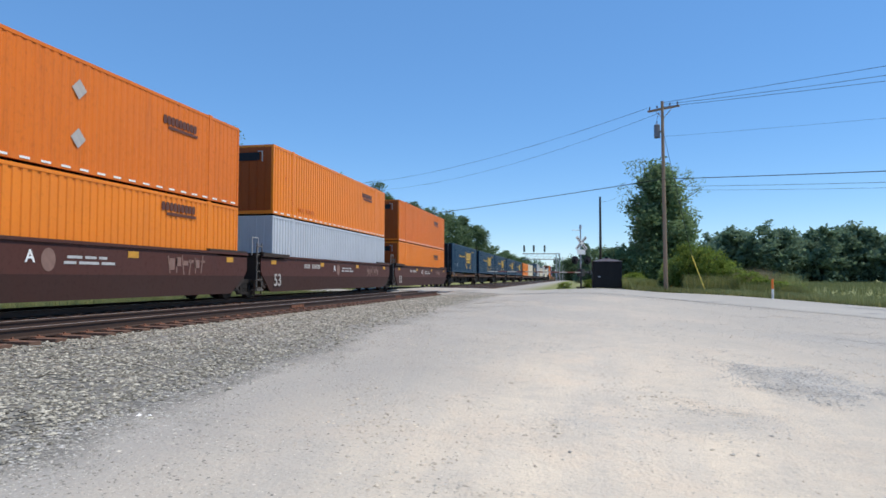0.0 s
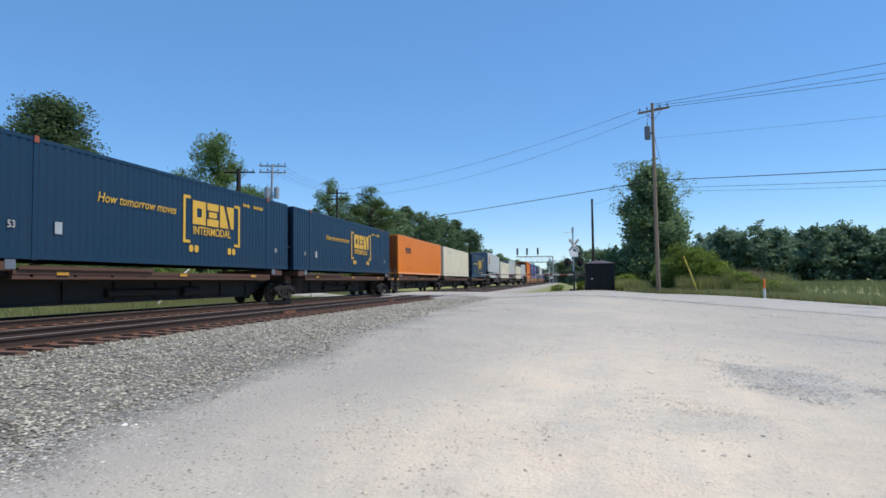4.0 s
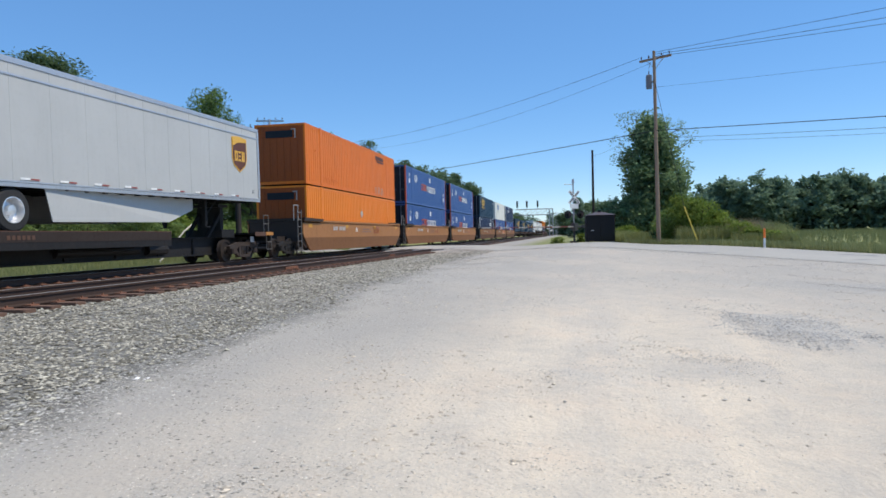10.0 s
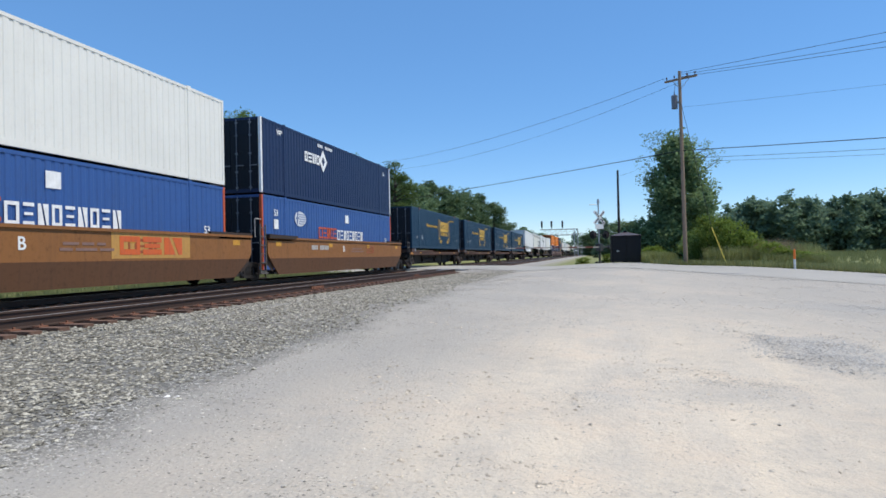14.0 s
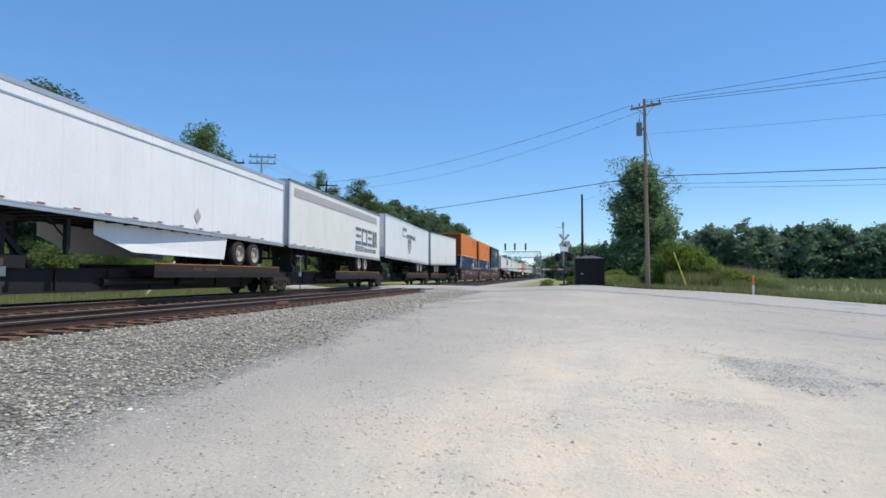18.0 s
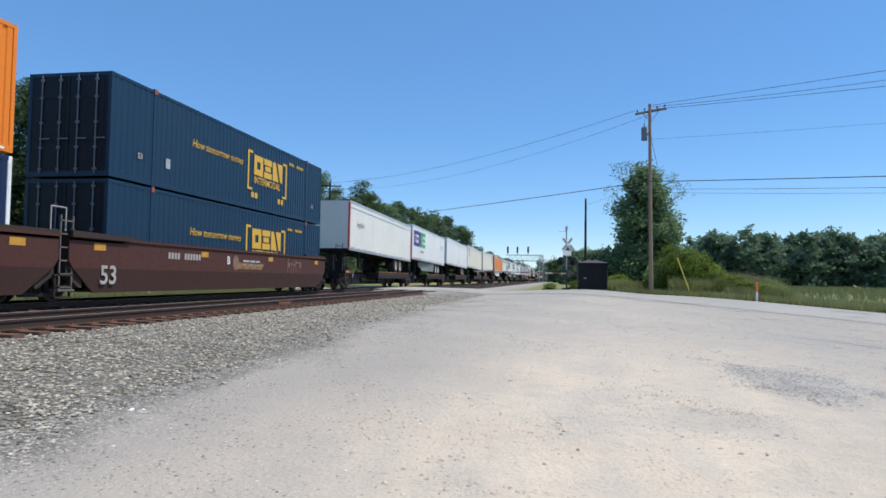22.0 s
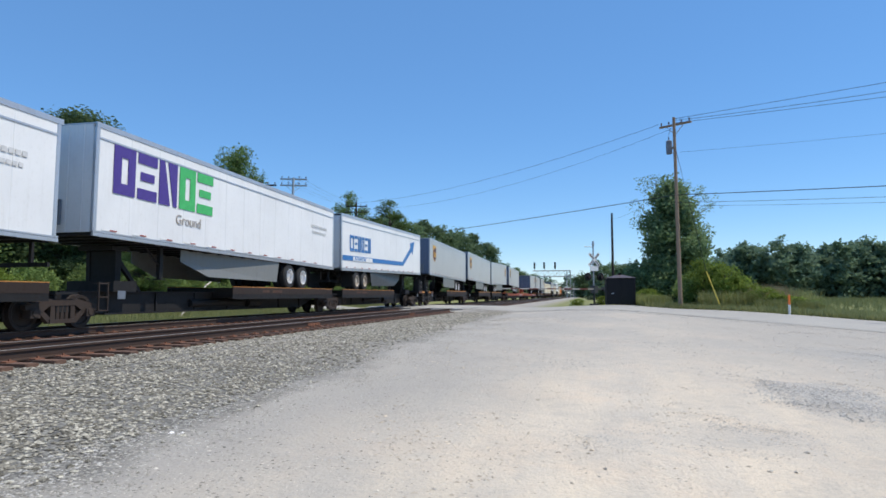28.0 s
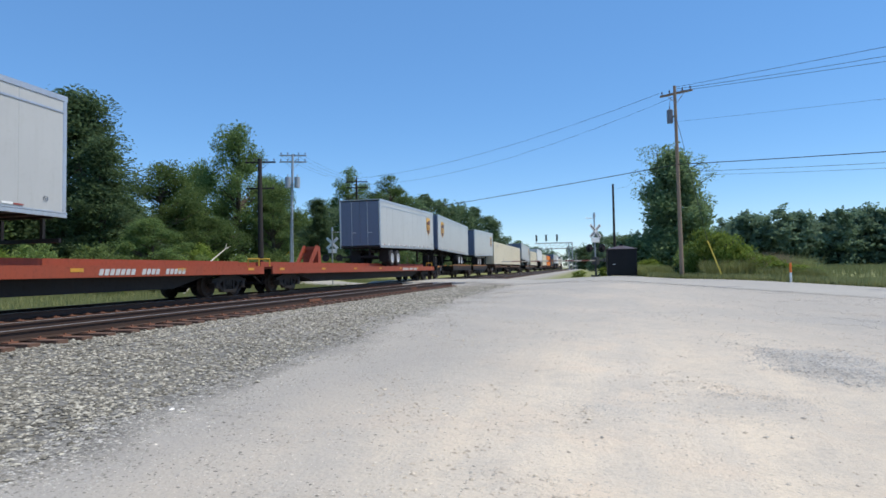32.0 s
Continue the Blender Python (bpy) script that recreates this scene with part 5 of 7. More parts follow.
# wells: start of the boxes, lower and upper style, car colour
WELLS = [
    (6.3, "orange/high", "orange_worn/diamonds", "brown"), (25.6, "silver", "orange", "brown", -0.3), (45.1, "orange", "orange_worn", "brown", -0.1),
    (295.4, "orange/bare", "orange_worn/high/scrawl", "yellow"), (314.95, "globe_box", "globe_box", "yellow"), (334.5, "globe_box", "globe_box", "yellow", -0.45),
    (356.8, "diamond_box", "navy_box/big", "yellow"), (376.45, "globe_box", "navy_box_white", "yellow", -0.75), (395.4, "globe_box", "diamond_box/front", "yellow", -1.0),
    (562.2, "diamond_box", "orange/diamonds", "brown", -0.75), (581.6, "diamond_box", "orange", "brown", -0.85), (600.1, "navy_box", "navy_box", "brown"),
]
for i, (s, low, up, maker, *off) in enumerate(WELLS):
    at_ = s + (off[0] if off else 0.0)
    container(low, at_, 0.42 if s < 300 else 0.37)
    container(up, at_, 3.39 if s < 300 else 3.34)
    joint_ = s - (2.1 if maker == "brown" else 1.62)
    well_car(joint_, joint_ + 19.39, BROWN if maker == "brown" else (RUST_L if s < 340 else RUST_Y), maker, i % 3 == 2)

# loads on spine cars: style, start, length, wheels at the leading end, skirt, deck colour
LOADS = [
    [("navy_box", 65.4), ("navy_box", 83.9), ("navy_box", 100.8), ("navy_box", 117.8), ("navy_box", 134.6)],
    [("orange/front", 153.2), ("cream", 170.7), ("navy_box", 190.0)],
    [("shield", 206.5), ("cream", 224.6), ("shield", 241.0), ("cream", 258.1), ("shield", 274.8)],
    [("navy_box", 415.4), ("navy_box", 434.2), ("navy_box", 453.8), ("navy_box", 470.8)],
    [("white", 489.5), ("slate_word", 506.2), ("reefer", 523.4), ("grimy", 540.7)],
    [("log", 621.0), ("two_tone", 637.6), ("white", 654.6), ("redlogo", 671.1), ("cream_t", 688.9)],
    [("orange_t", 708.0), ("slate_word", 725.2), ("two_tone", 741.9), ("two_tone", 758.8), ("blue_stripe", 776.1)],
    [("shield", 795.2), ("shield", 812.3), ("shield", 829.6)],
    [("shield45", 904.0), ("shield45", 921.8), ("cream", 936.4), ("cream", 953.0), ("shield", 972.0)],
    [("cream", 990.0), ("white", 1008.5), ("cream", 1026.0), ("orange", 1044.0), ("navy_box", 1062.5), ("shield", 1080.0), ("white", 1098.0), ("cream", 1116.0), ("shield", 1134.0)],
]
UPS_FRONT |= {206.5, 812.3, 795.2, 849.0, 904.0}
REAR_LOW = {776.1, 829.6, 888.7, 921.8, 688.9, 540.7, 241.0, 274.8}
SKIRTED = {206.5, 274.8, 637.6, 741.9, 758.8, 776.1, 795.2, 812.3, 829.6, 849.0, 489.5, 708.0}
SHORTER = {637.6: 15.7, 741.9: 15.75, 795.2: 15.6, 241.0: 15.8, 274.8: 15.85, 506.2: 15.8}


def length_of(style, at):
    return 13.7 if style == "shield45" or at == 190.0 else SHORTER.get(at, 16.15)


for group_ in LOADS:
    n = len(group_)
    for i, (st, s) in enumerate(group_):
        L = length_of(st, s)
        box_ = st.split("/")[0] in ("navy_box", "orange", "cream")
        if box_:
            container(st, s, 1.37, L)
        else:
            trailer({"cream_t": "cream", "orange_t": "orange", "shield45": "shield"}.get(st, st), s, L, s in REAR_LOW, s in SKIRTED)
        j0 = s - 0.9 if i == 0 else (s + group_[i - 1][1] + length_of(*group_[i - 1])) / 2
        j1 = s + L + 0.9 if i == n - 1 else (s + L + group_[i + 1][1]) / 2
        spine_car(j0, j1, "box" if box_ else "trailer", DECK_Y if s > 480 and not box_ else DECK_B, s in REAR_LOW, i == n - 1, i == 0, 0.91 if 500 < s < 560 else (1.05 if s > 795 else 1.02), 0.13 if s > 790 else 0.05)
trailer("shield", 849.0, 15.3, False, True)
trailer("shield", 888.7, 13.7, True, False)
flat_car(846.9, 874.0, [])
flat_car(874.7, 902.1, [6.5])

# ---------- ground, road, tracks ----------
def soil_material():
    m, nt, b = nodes_of("gravel_lot", 0.95, 0.0, 0.2)
    tc = nt.nodes.new("ShaderNodeTexCoord")
    v = tc.outputs["Object"]
    sep = nt.nodes.new("ShaderNodeSeparateXYZ")
    nt.links.new(v, sep.inputs[0])
    dirt = mix_rgb(nt, noise_fac(nt, v, 0.35, 0.35, 0.65, 5), (0.69, 0.585, 0.445), (0.64, 0.55, 0.425))
    dirt = mix_rgb(nt, noise_fac(nt, v, 1.7, 0.45, 0.75, 6, 0.7), dirt, (0.54, 0.475, 0.385))
    turned = nt.nodes.new("ShaderNodeMapping")
    turned.inputs["Rotation"].default_value, turned.inputs["Scale"].default_value = (0, 0, radians(14)), (1.0, 0.07, 1.0)
    nt.links.new(v, turned.inputs["Vector"])
    ruts = noise_fac(nt, turned.outputs[0], 1.3, 0.42, 0.8, 5)
    dirt = mix_rgb(nt, ruts, dirt, (0.53, 0.48, 0.405))
    grit = noise_fac(nt, v, 55.0, 0.5, 0.85, 6, 0.85)
    dirt = mix_rgb(nt, grit, dirt, (0.34, 0.315, 0.285))
    pale = noise_fac(nt, v, 80.0, 0.56, 0.9, 4, 0.85)
    dirt = mix_rgb(nt, pale, dirt, (0.76, 0.67, 0.54))
    clods = noise_fac(nt, v, 8.0, 0.52, 0.72, 8, 0.7)      # trodden lumps, a hand across
    dirt = mix_rgb(nt, clods, dirt, mix_rgb(nt, 0.30, dirt, (0.36, 0.325, 0.275)))
    bare = noise_fac(nt, v, 1.1, 0.50, 0.66, 7, 0.62)       # patches swept down to warmer clay
    dirt = mix_rgb(nt, bare, dirt, mix_rgb(nt, 0.55, dirt, (0.66, 0.535, 0.40)))
    spots = noise_fac(nt, v, 3.2, 0.54, 0.86, 10, 0.85)
    dirt = mix_rgb(nt, spots, dirt, (0.33, 0.30, 0.26))
    crumbs = noise_fac(nt, v, 17.0, 0.61, 0.72, 5, 0.75)
    dirt = mix_rgb(nt, crumbs, dirt, (0.31, 0.285, 0.25))
    worn = noise_fac(nt, v, 0.8, 0.48, 0.85, 8, 0.7)
    dirt = mix_rgb(nt, worn, dirt, (0.43, 0.395, 0.34))
    # crushed stone: cells of differing grey
    vo = nt.nodes.new("ShaderNodeTexVoronoi")
    vo.inputs["Scale"].default_value = 22.0
    nt.links.new(v, vo.inputs["Vector"])
    cr = nt.nodes.new("ShaderNodeSeparateColor")
    nt.links.new(vo.outputs["Color"], cr.inputs[0])
    stone = mix_rgb(nt, cr.outputs[0], (0.19, 0.185, 0.16), (0.46, 0.445, 0.385))
    edge = nt.nodes.new("ShaderNodeMapRange")
    edge.inputs["From Min"].default_value, edge.inputs["From Max"].default_value = 0.0, 0.75
    nt.links.new(vo.outputs["Distance"], edge.inputs["Value"])
    stone = mix_rgb(nt, edge.outputs[0], stone, (0.13, 0.125, 0.115), "MIX")
    # where stone lies: towards the track, and in a few heaps
    wob = noise_fac(nt, v, 0.5, 0.2, 0.8, 5)
    ad = nt.nodes.new("ShaderNodeMath")
    ad.operation = "MULTIPLY_ADD"
    nt.links.new(wob, ad.inputs[0])
    ad.inputs[1].default_value = 1.1
    nt.links.new(sep.outputs[0], ad.inputs[2])
    mr = nt.nodes.new("ShaderNodeMapRange")
    mr.inputs["From Min"].default_value, mr.inputs["From Max"].default_value = -2.95, -3.5
    nt.links.new(ad.outputs[0], mr.inputs["Value"])
    fines = nt.nodes.new("ShaderNodeMapRange")          # a band of grey stone dust before the ballast
    fines.inputs["From Min"].default_value, fines.inputs["From Max"].default_value = -0.7, -3.3
    fines.inputs["To Max"].default_value = 0.88
    wide = nt.nodes.new("ShaderNodeMath")
    wide.operation = "MULTIPLY_ADD"
    nt.links.new(sep.outputs[1], wide.inputs[0])
    wide.inputs[1].default_value = -0.14
    nt.links.new(ad.outputs[0], wide.inputs[2])
    nt.links.new(wide.outputs[0], fines.inputs["Value"])
    dust = mix_rgb(nt, grit, (0.345, 0.325, 0.29), (0.235, 0.225, 0.205))
    dirt = mix_rgb(nt, fines.outputs[0], dirt, dust)
    c = mix_rgb(nt, mr.outputs[0], dirt, stone)
    grey = noise_fac(nt, v, 0.28, 0.50, 0.62, 4)
    gm = nt.nodes.new("ShaderNodeMapRange")
    gm.inputs["From Min"].default_value, gm.inputs["From Max"].default_value = 9.0, 17.0
    gm.inputs["To Max"].default_value = 0.7
    nt.links.new(sep.outputs[1], gm.inputs["Value"])
    c = mix_rgb(nt, gm.outputs[0], c, mix_rgb(nt, spots, mix_rgb(nt, grey, (0.39, 0.365, 0.325), (0.47, 0.42, 0.355)), (0.27, 0.25, 0.225)))
    drift = nt.nodes.new("ShaderNodeMapRange")           # greyer grit away from the wheel tracks
    drift.inputs["From Min"].default_value, drift.inputs["From Max"].default_value = 1.6, 7.0
    drift.inputs["To Max"].default_value = 0.95
    dr_x = nt.nodes.new("ShaderNodeMath")
    dr_x.operation = "MULTIPLY_ADD"
    nt.links.new(noise_fac(nt, v, 0.6, 0.3, 0.7, 6, 0.65), dr_x.inputs[0])
    dr_x.inputs[1].default_value = 2.5
    nt.links.new(sep.outputs[0], dr_x.inputs[2])
    nt.links.new(dr_x.outputs[0], drift.inputs["Value"])
    c = mix_rgb(nt, drift.outputs[0], c, mix_rgb(nt, 0.6, c, (0.36, 0.335, 0.295)))
    for hx, hy, rx, ry in ((3.2, 10.3, 1.15, 1.7), (6.9, 17.2, 2.6, 1.6), (1.45, 7.3, 0.9, 0.6), (0.1, 6.9, 0.5, 0.5)):
        d = nt.nodes.new("ShaderNodeMapping")
        d.vector_type = "TEXTURE"
        d.inputs["Location"].default_value, d.inputs["Scale"].default_value = (hx, hy, 0), (rx, ry, 6)
        nt.links.new(v, d.inputs["Vector"])
        ln = nt.nodes.new("ShaderNodeVectorMath")
        ln.operation = "LENGTH"
        nt.links.new(d.outputs[0], ln.inputs[0])
        pm = nt.nodes.new("ShaderNodeMath")
        pm.operation = "MULTIPLY_ADD"
        nt.links.new(noise_fac(nt, v, 1.9, 0.25, 0.75, 8, 0.75), pm.inputs[0])
        pm.inputs[1].default_value = -1.3
        nt.links.new(ln.outputs["Value"], pm.inputs[2])
        rg = nt.nodes.new("ShaderNodeMapRange")
        rg.inputs["From Min"].default_value, rg.inputs["From Max"].default_value = 0.45, -0.45
        rg.inputs["To Max"].default_value = 0.6 if hy > 8 else 0.32
        nt.links.new(pm.outputs[0], rg.inputs["Value"])
        c = mix_rgb(nt, rg.outputs[0], c, mix_rgb(nt, 0.6, stone, (0.46, 0.445, 0.415)))
    # grass past the road and past the far track
    ga = nt.nodes.new("ShaderNodeVectorMath")
    ga.operation = "DOT_PRODUCT"
    nt.links.new(v, ga.inputs[0])
    ga.inputs[1].default_value = (0.643, 0.766, 0)
    gr = nt.nodes.new("ShaderNodeMapRange")
    off = RPX * 0.643 + RPY * 0.766
    gr.inputs["From Min"].default_value, gr.inputs["From Max"].default_value = off + 3.9, off + 5.2
    nt.links.new(ga.outputs["Value"], gr.inputs["Value"])
    gx = nt.nodes.new("ShaderNodeMapRange")
    gx.inputs["From Min"].default_value, gx.inputs["From Max"].default_value = -5.0, -2.5
    nt.links.new(sep.outputs[0], gx.inputs["Value"])
    gmul = nt.nodes.new("ShaderNodeMath")
    gmul.operation = "MULTIPLY"
    nt.links.new(gr.outputs[0], gmul.inputs[0])
    nt.links.new(gx.outputs[0], gmul.inputs[1])
    gl = nt.nodes.new("ShaderNodeMapRange")
    gl.inputs["From Min"].default_value, gl.inputs["From Max"].default_value = -17.2, -19.0
    nt.links.new(ad.outputs[0], gl.inputs["Value"])
    gmax = nt.nodes.new("ShaderNodeMath")
    gmax.operation = "MAXIMUM"
    nt.links.new(gmul.outputs[0], gmax.inputs[0])
    nt.links.new(gl.outputs[0], gmax.inputs[1])
    grass = mix_rgb(nt, noise_fac(nt, v, 0.7, 0.3, 0.7, 6), (0.17, 0.20, 0.07), (0.27, 0.26, 0.12))
    c = mix_rgb(nt, gmax.outputs[0], c, grass)
    nt.links.new(c, b.inputs["Base Color"])
    h = nt.nodes.new("ShaderNodeMath")
    h.operation = "ADD"
    nt.links.new(vo.outputs["Distance"], h.inputs[0])
    nt.links.new(noise_fac(nt, v, 30.0, 0.2, 0.8, 5), h.inputs[1])
    lump = nt.nodes.new("ShaderNodeMath")
    lump.operation = "MULTIPLY_ADD"
    nt.links.new(noise_fac(nt, v, 6.0, 0.25, 0.75, 9, 0.72), lump.inputs[0])
    lump.inputs[1].default_value = 1.3
    nt.links.new(h.outputs[0], lump.inputs[2])
    bump(nt, b, lump.outputs[0], 0.4, 0.02)
    return m


def axis(knots):
    out = []
    for a, b, s in knots:
        n = max(1, round((b - a) / s))
        out += [a + (b - a) * i / n for i in range(n)]
    return out + [knots[-1][1]]


GROUND = soil_material()
xs = axis([(-1800, -200, 200), (-200, -60, 14), (-60, -20, 4), (-20, -4, 0.4), (-4, 12, 0.4), (12, 30, 1.5), (30, 100, 7), (100, 400, 50), (400, 1800, 200)])
ys = axis([(-1800, -100, 170), (-100, -10, 15), (-10, 2, 1.0), (2, 20, 0.4), (20, 62, 0.8), (62, 120, 5), (120, 400, 28), (400, 1800, 200)])
gv = [(x, y, ground_z(x, y) + (noise.noise((x * 0.9, y * 0.9, 0)) * 0.03 + noise.noise((x * 0.25, y * 0.25, 5)) * 0.05) * (smooth(4.6, 7.5, -road_side(x, y)) if -7 < x < 30 and -10 < y < 40 else 0)) for y in ys for x in xs]
nx = len(xs)
gf = [(j * nx + i, j * nx + i + 1, (j + 1) * nx + i + 1, (j + 1) * nx + i) for j in range(len(ys) - 1) for i in range(nx - 1)]
gm_ = bpy.data.meshes.new("ground")
gm_.from_pydata(gv, [], gf)
gm_.polygons.foreach_set("use_smooth", [True] * len(gm_.polygons))
gm_.materials.append(GROUND)
ground = tagged(new("ground", gm_), "dusty tan and grey gravel lot with grassy verges", "ground", kind="structure")


def asphalt_material():
    m, nt, b = nodes_of("bleached_asphalt", 0.9, 0.0, 0.3)
    v = coords(nt)
    c = mix_rgb(nt, noise_fac(nt, v, 0.5, 0.3, 0.7, 5), (0.385, 0.36, 0.31), (0.445, 0.415, 0.355))
    c = mix_rgb(nt, noise_fac(nt, v, 60, 0.4, 0.7, 3), c, (0.31, 0.30, 0.285))
    c = mix_rgb(nt, noise_fac(nt, coords(nt, (0.25, 0.25, 1)), 1.4, 0.60, 0.66, 5), c, (0.25, 0.245, 0.235))
    nt.links.new(c, b.inputs["Base Color"])
    bump(nt, b, noise_fac(nt, v, 80, 0.2, 0.8, 3), 0.3, 0.006)
    return m


ASPH = asphalt_material()
g = Geo()
rs = axis([(-130, -40, 8), (-40, 40, 0.8), (40, 160, 8)])
ws = [-4.0, -3.6, -2, 0, 2, 3.6, 4.0]
vs = []
for s in rs:
    for k, w in enumerate(ws):
        x, y = RPX + RDX * s + 0.643 * w, RPY + RDY * s + 0.766 * w
        e = noise.noise((s * 0.6, w, 3)) * 0.15 if k in (0, 6) else 0
        vs.append((x + 0.643 * e, y + 0.766 * e, ground_z(x, y) + (0.012 if k in (0, 6) else 0.045)))
g.add(vs, [(j * 7 + i, j * 7 + i + 1, (j + 1) * 7 + i + 1, (j + 1) * 7 + i) for j in range(len(rs) - 1) for i in range(6)])
road = tagged(new("road", g.mesh("road", ASPH)), "sun-bleached grey asphalt road over the tracks", "road", kind="structure")

RAILM = paint("rusty_rail_steel", (0.060, 0.036, 0.026), (0.07, 0.045, 0.035), 0.4, 0.7, 0.2, streak=False)
RAILTOP = plain("polished_rail_head", (0.40, 0.37, 0.34), 0.45, 0.5)
TIEM = paint("weathered_tie_wood", (0.15, 0.085, 0.058), (0.07, 0.05, 0.04), 0.55, 0.9, grain=18.0, streak=False)
PLATEM = paint("rusty_tie_plate", (0.24, 0.105, 0.06), (0.10, 0.06, 0.04), 0.4, 0.8)


def rail_mesh(near_):
    def build(g):
        h = 0.17
        prof = [(-0.07, -h), (0.07, -h), (0.07, -h + 0.015), (0.012, -h + 0.035), (0.010, -0.045), (0.036, -0.035), (0.036, -0.006), (0.028, 0.0), (-0.028, 0.0), (-0.036, -0.006), (-0.036, -0.035), (-0.010, -0.045), (-0.012, -h + 0.035), (-0.07, -h + 0.015)]
        n = len(prof)
        yy = [-900, -200, -40, 0, 40, 100, 300, 1300]
        vs = [(x, y, z) for y in yy for x, z in prof]
        g.add(vs, [(k * n + i, k * n + (i + 1) % n, (k + 1) * n + (i + 1) % n, (k + 1) * n + i) for k in range(len(yy) - 1) for i in range(n)])
    return shared("rail", RAILM, build)


def head_mesh():
    return shared("rail_head", RAILTOP, lambda g: g.box(-0.031, 0.031, -900, 1300, 0.0, 0.003))


rnd = random.Random(4)
TIES = [shared(f"tie{i}", TIEM, lambda g, i=i: g.box(-1.30 - 0.02 * i, 1.30 + 0.015 * i, -0.115, 0.115, -0.17, 0.0, 0.018)) for i in range(4)]
PLATE = shared("tie_plate", PLATEM, lambda g: (g.box(-0.19, 0.19, -0.09, 0.09, 0.0, 0.022), g.box(-0.13, -0.10, -0.05, -0.02, 0.02, 0.05), g.box(0.10, 0.13, 0.02, 0.05, 0.02, 0.05)))
track_things = []
for name, cx in (("near", NEAR_X), ("far", FAR_X)):
    tr = thing("railway_track", {"near": "empty rusty railway track on grey ballast", "far": "railway track under the train, rusty rails on ties"}[name], "railway track", "railway tracks", "structure")
    tr.location = (cx, 0, 0)
    for sx in (-0.7175, 0.7175):
        r = part("rail", rail_mesh(True), tr, "rusty steel rail", (sx, 0, TRACK_TOP))
        part("rail_head", head_mesh(), r, "worn shiny running surface")
    track_things.append((tr, cx))

# anchors and joint bars on the nearer rail
bar = shared("joint_bar", PLATEM, lambda g: (g.box(0.02, 0.05, -0.45, 0.45, -0.13, -0.05), g.box(0.05, 0.075, -0.35, -0.30, -0.11, -0.07), g.box(0.05, 0.075, -0.12, -0.07, -0.11, -0.07), g.box(0.05, 0.075, 0.07, 0.12, -0.11, -0.07), g.box(0.05, 0.075, 0.30, 0.35, -0.11, -0.07)))
for y in (19.5, 31.4):
    part("joint_bar", bar, track_things[0][0], "", (0.7175, y, TRACK_TOP))

# crossing panels between the rails
PANEL = plain("grey_crossing_panel", (0.34, 0.33, 0.31), 0.9)
for tr, cx in track_things:
    yc = RPY + (cx - RPX) * RDY / RDX
    for dx, w in ((0.0, 1.22), (1.25, 0.8), (-1.25, 0.8)):
        for k in range(4):
            y0 = yc - 6.0 + k * 3.0 - dx * 0.8
            part("crossing_panel", shared(f"crossing_panel{w}", PANEL, lambda g, w=w: g.box(-w / 2, w / 2, 0.01, 2.98, -0.12, 0.0)), tr, "", (dx, y0, TRACK_TOP - 0.012))

# ---------- loose stone ----------


def stone_material(name, a, b_):
    m, nt, b = nodes_of(name, 0.9, 0.0, 0.25)
    gnode = nt.nodes.new("ShaderNodeNewGeometry")
    c = mix_rgb(nt, gnode.outputs["Random Per Island"], a, b_)
    c = mix_rgb(nt, noise_fac(nt, coords(nt), 25, 0.4, 0.7, 3), c, tuple(k * 0.7 for k in a))
    nt.links.new(c, b.inputs["Base Color"])
    return m


def stones(name, label, spots, mat, rs_):
    """Many small angular stones as one mesh."""
    rr = random.Random(rs_)
    base = [Vector(p) for p in ((1, 0, 0), (-1, 0, 0), (0, 1, 0), (0, -1, 0), (0, 0, 1), (0, 0, -0.6), (0.7, 0.7, 0.3), (-0.6, -0.7, 0.2))]
    faces = [(4, 0, 6), (4, 6, 2), (4, 2, 1), (4, 1, 7), (4, 7, 3), (4, 3, 0), (5, 6, 0), (5, 2, 6), (5, 1, 2), (5, 7, 1), (5, 3, 7), (5, 0, 3)]
    vs, fs = [], []
    for x, y, z, r in spots:
        a = rr.uniform(0, 6.28)
        ca, sa = math.cos(a), math.sin(a)
        sx, sy, sz = r * rr.uniform(0.7, 1.3), r * rr.uniform(0.6, 1.0), r * rr.uniform(0.25, 0.55) * (1.0 if r > 0.018 else 0.7)
        o = len(vs)
        for p in base:
            px, py, pz = p.x * sx * rr.uniform(0.8, 1.15), p.y * sy * rr.uniform(0.8, 1.15), p.z * sz
            vs.append((x + px * ca - py * sa, y + px * sa + py * ca, z + pz))
        fs += [(a_ + o, b_ + o, c_ + o) for a_, b_, c_ in faces]
    me = bpy.data.meshes.new(name)
    me.from_pydata(vs, [], fs)
    me.materials.append(mat)
    return tagged(new(name, me), label, "gravel", kind="stuff")


BALLAST = stone_material("ballast_stone", (0.13, 0.118, 0.092), (0.60, 0.56, 0.455))
rb = random.Random(11)
spots = []
fringe = []


def gz(x, y):
    return ground_z(x, y) + (noise.noise((x * 0.9, y * 0.9, 0)) * 0.03 + noise.noise((x * 0.25, y * 0.25, 5)) * 0.05) * (smooth(4.6, 7.5, -road_side(x, y)) if -7 < x < 30 and -10 < y < 40 else 0)


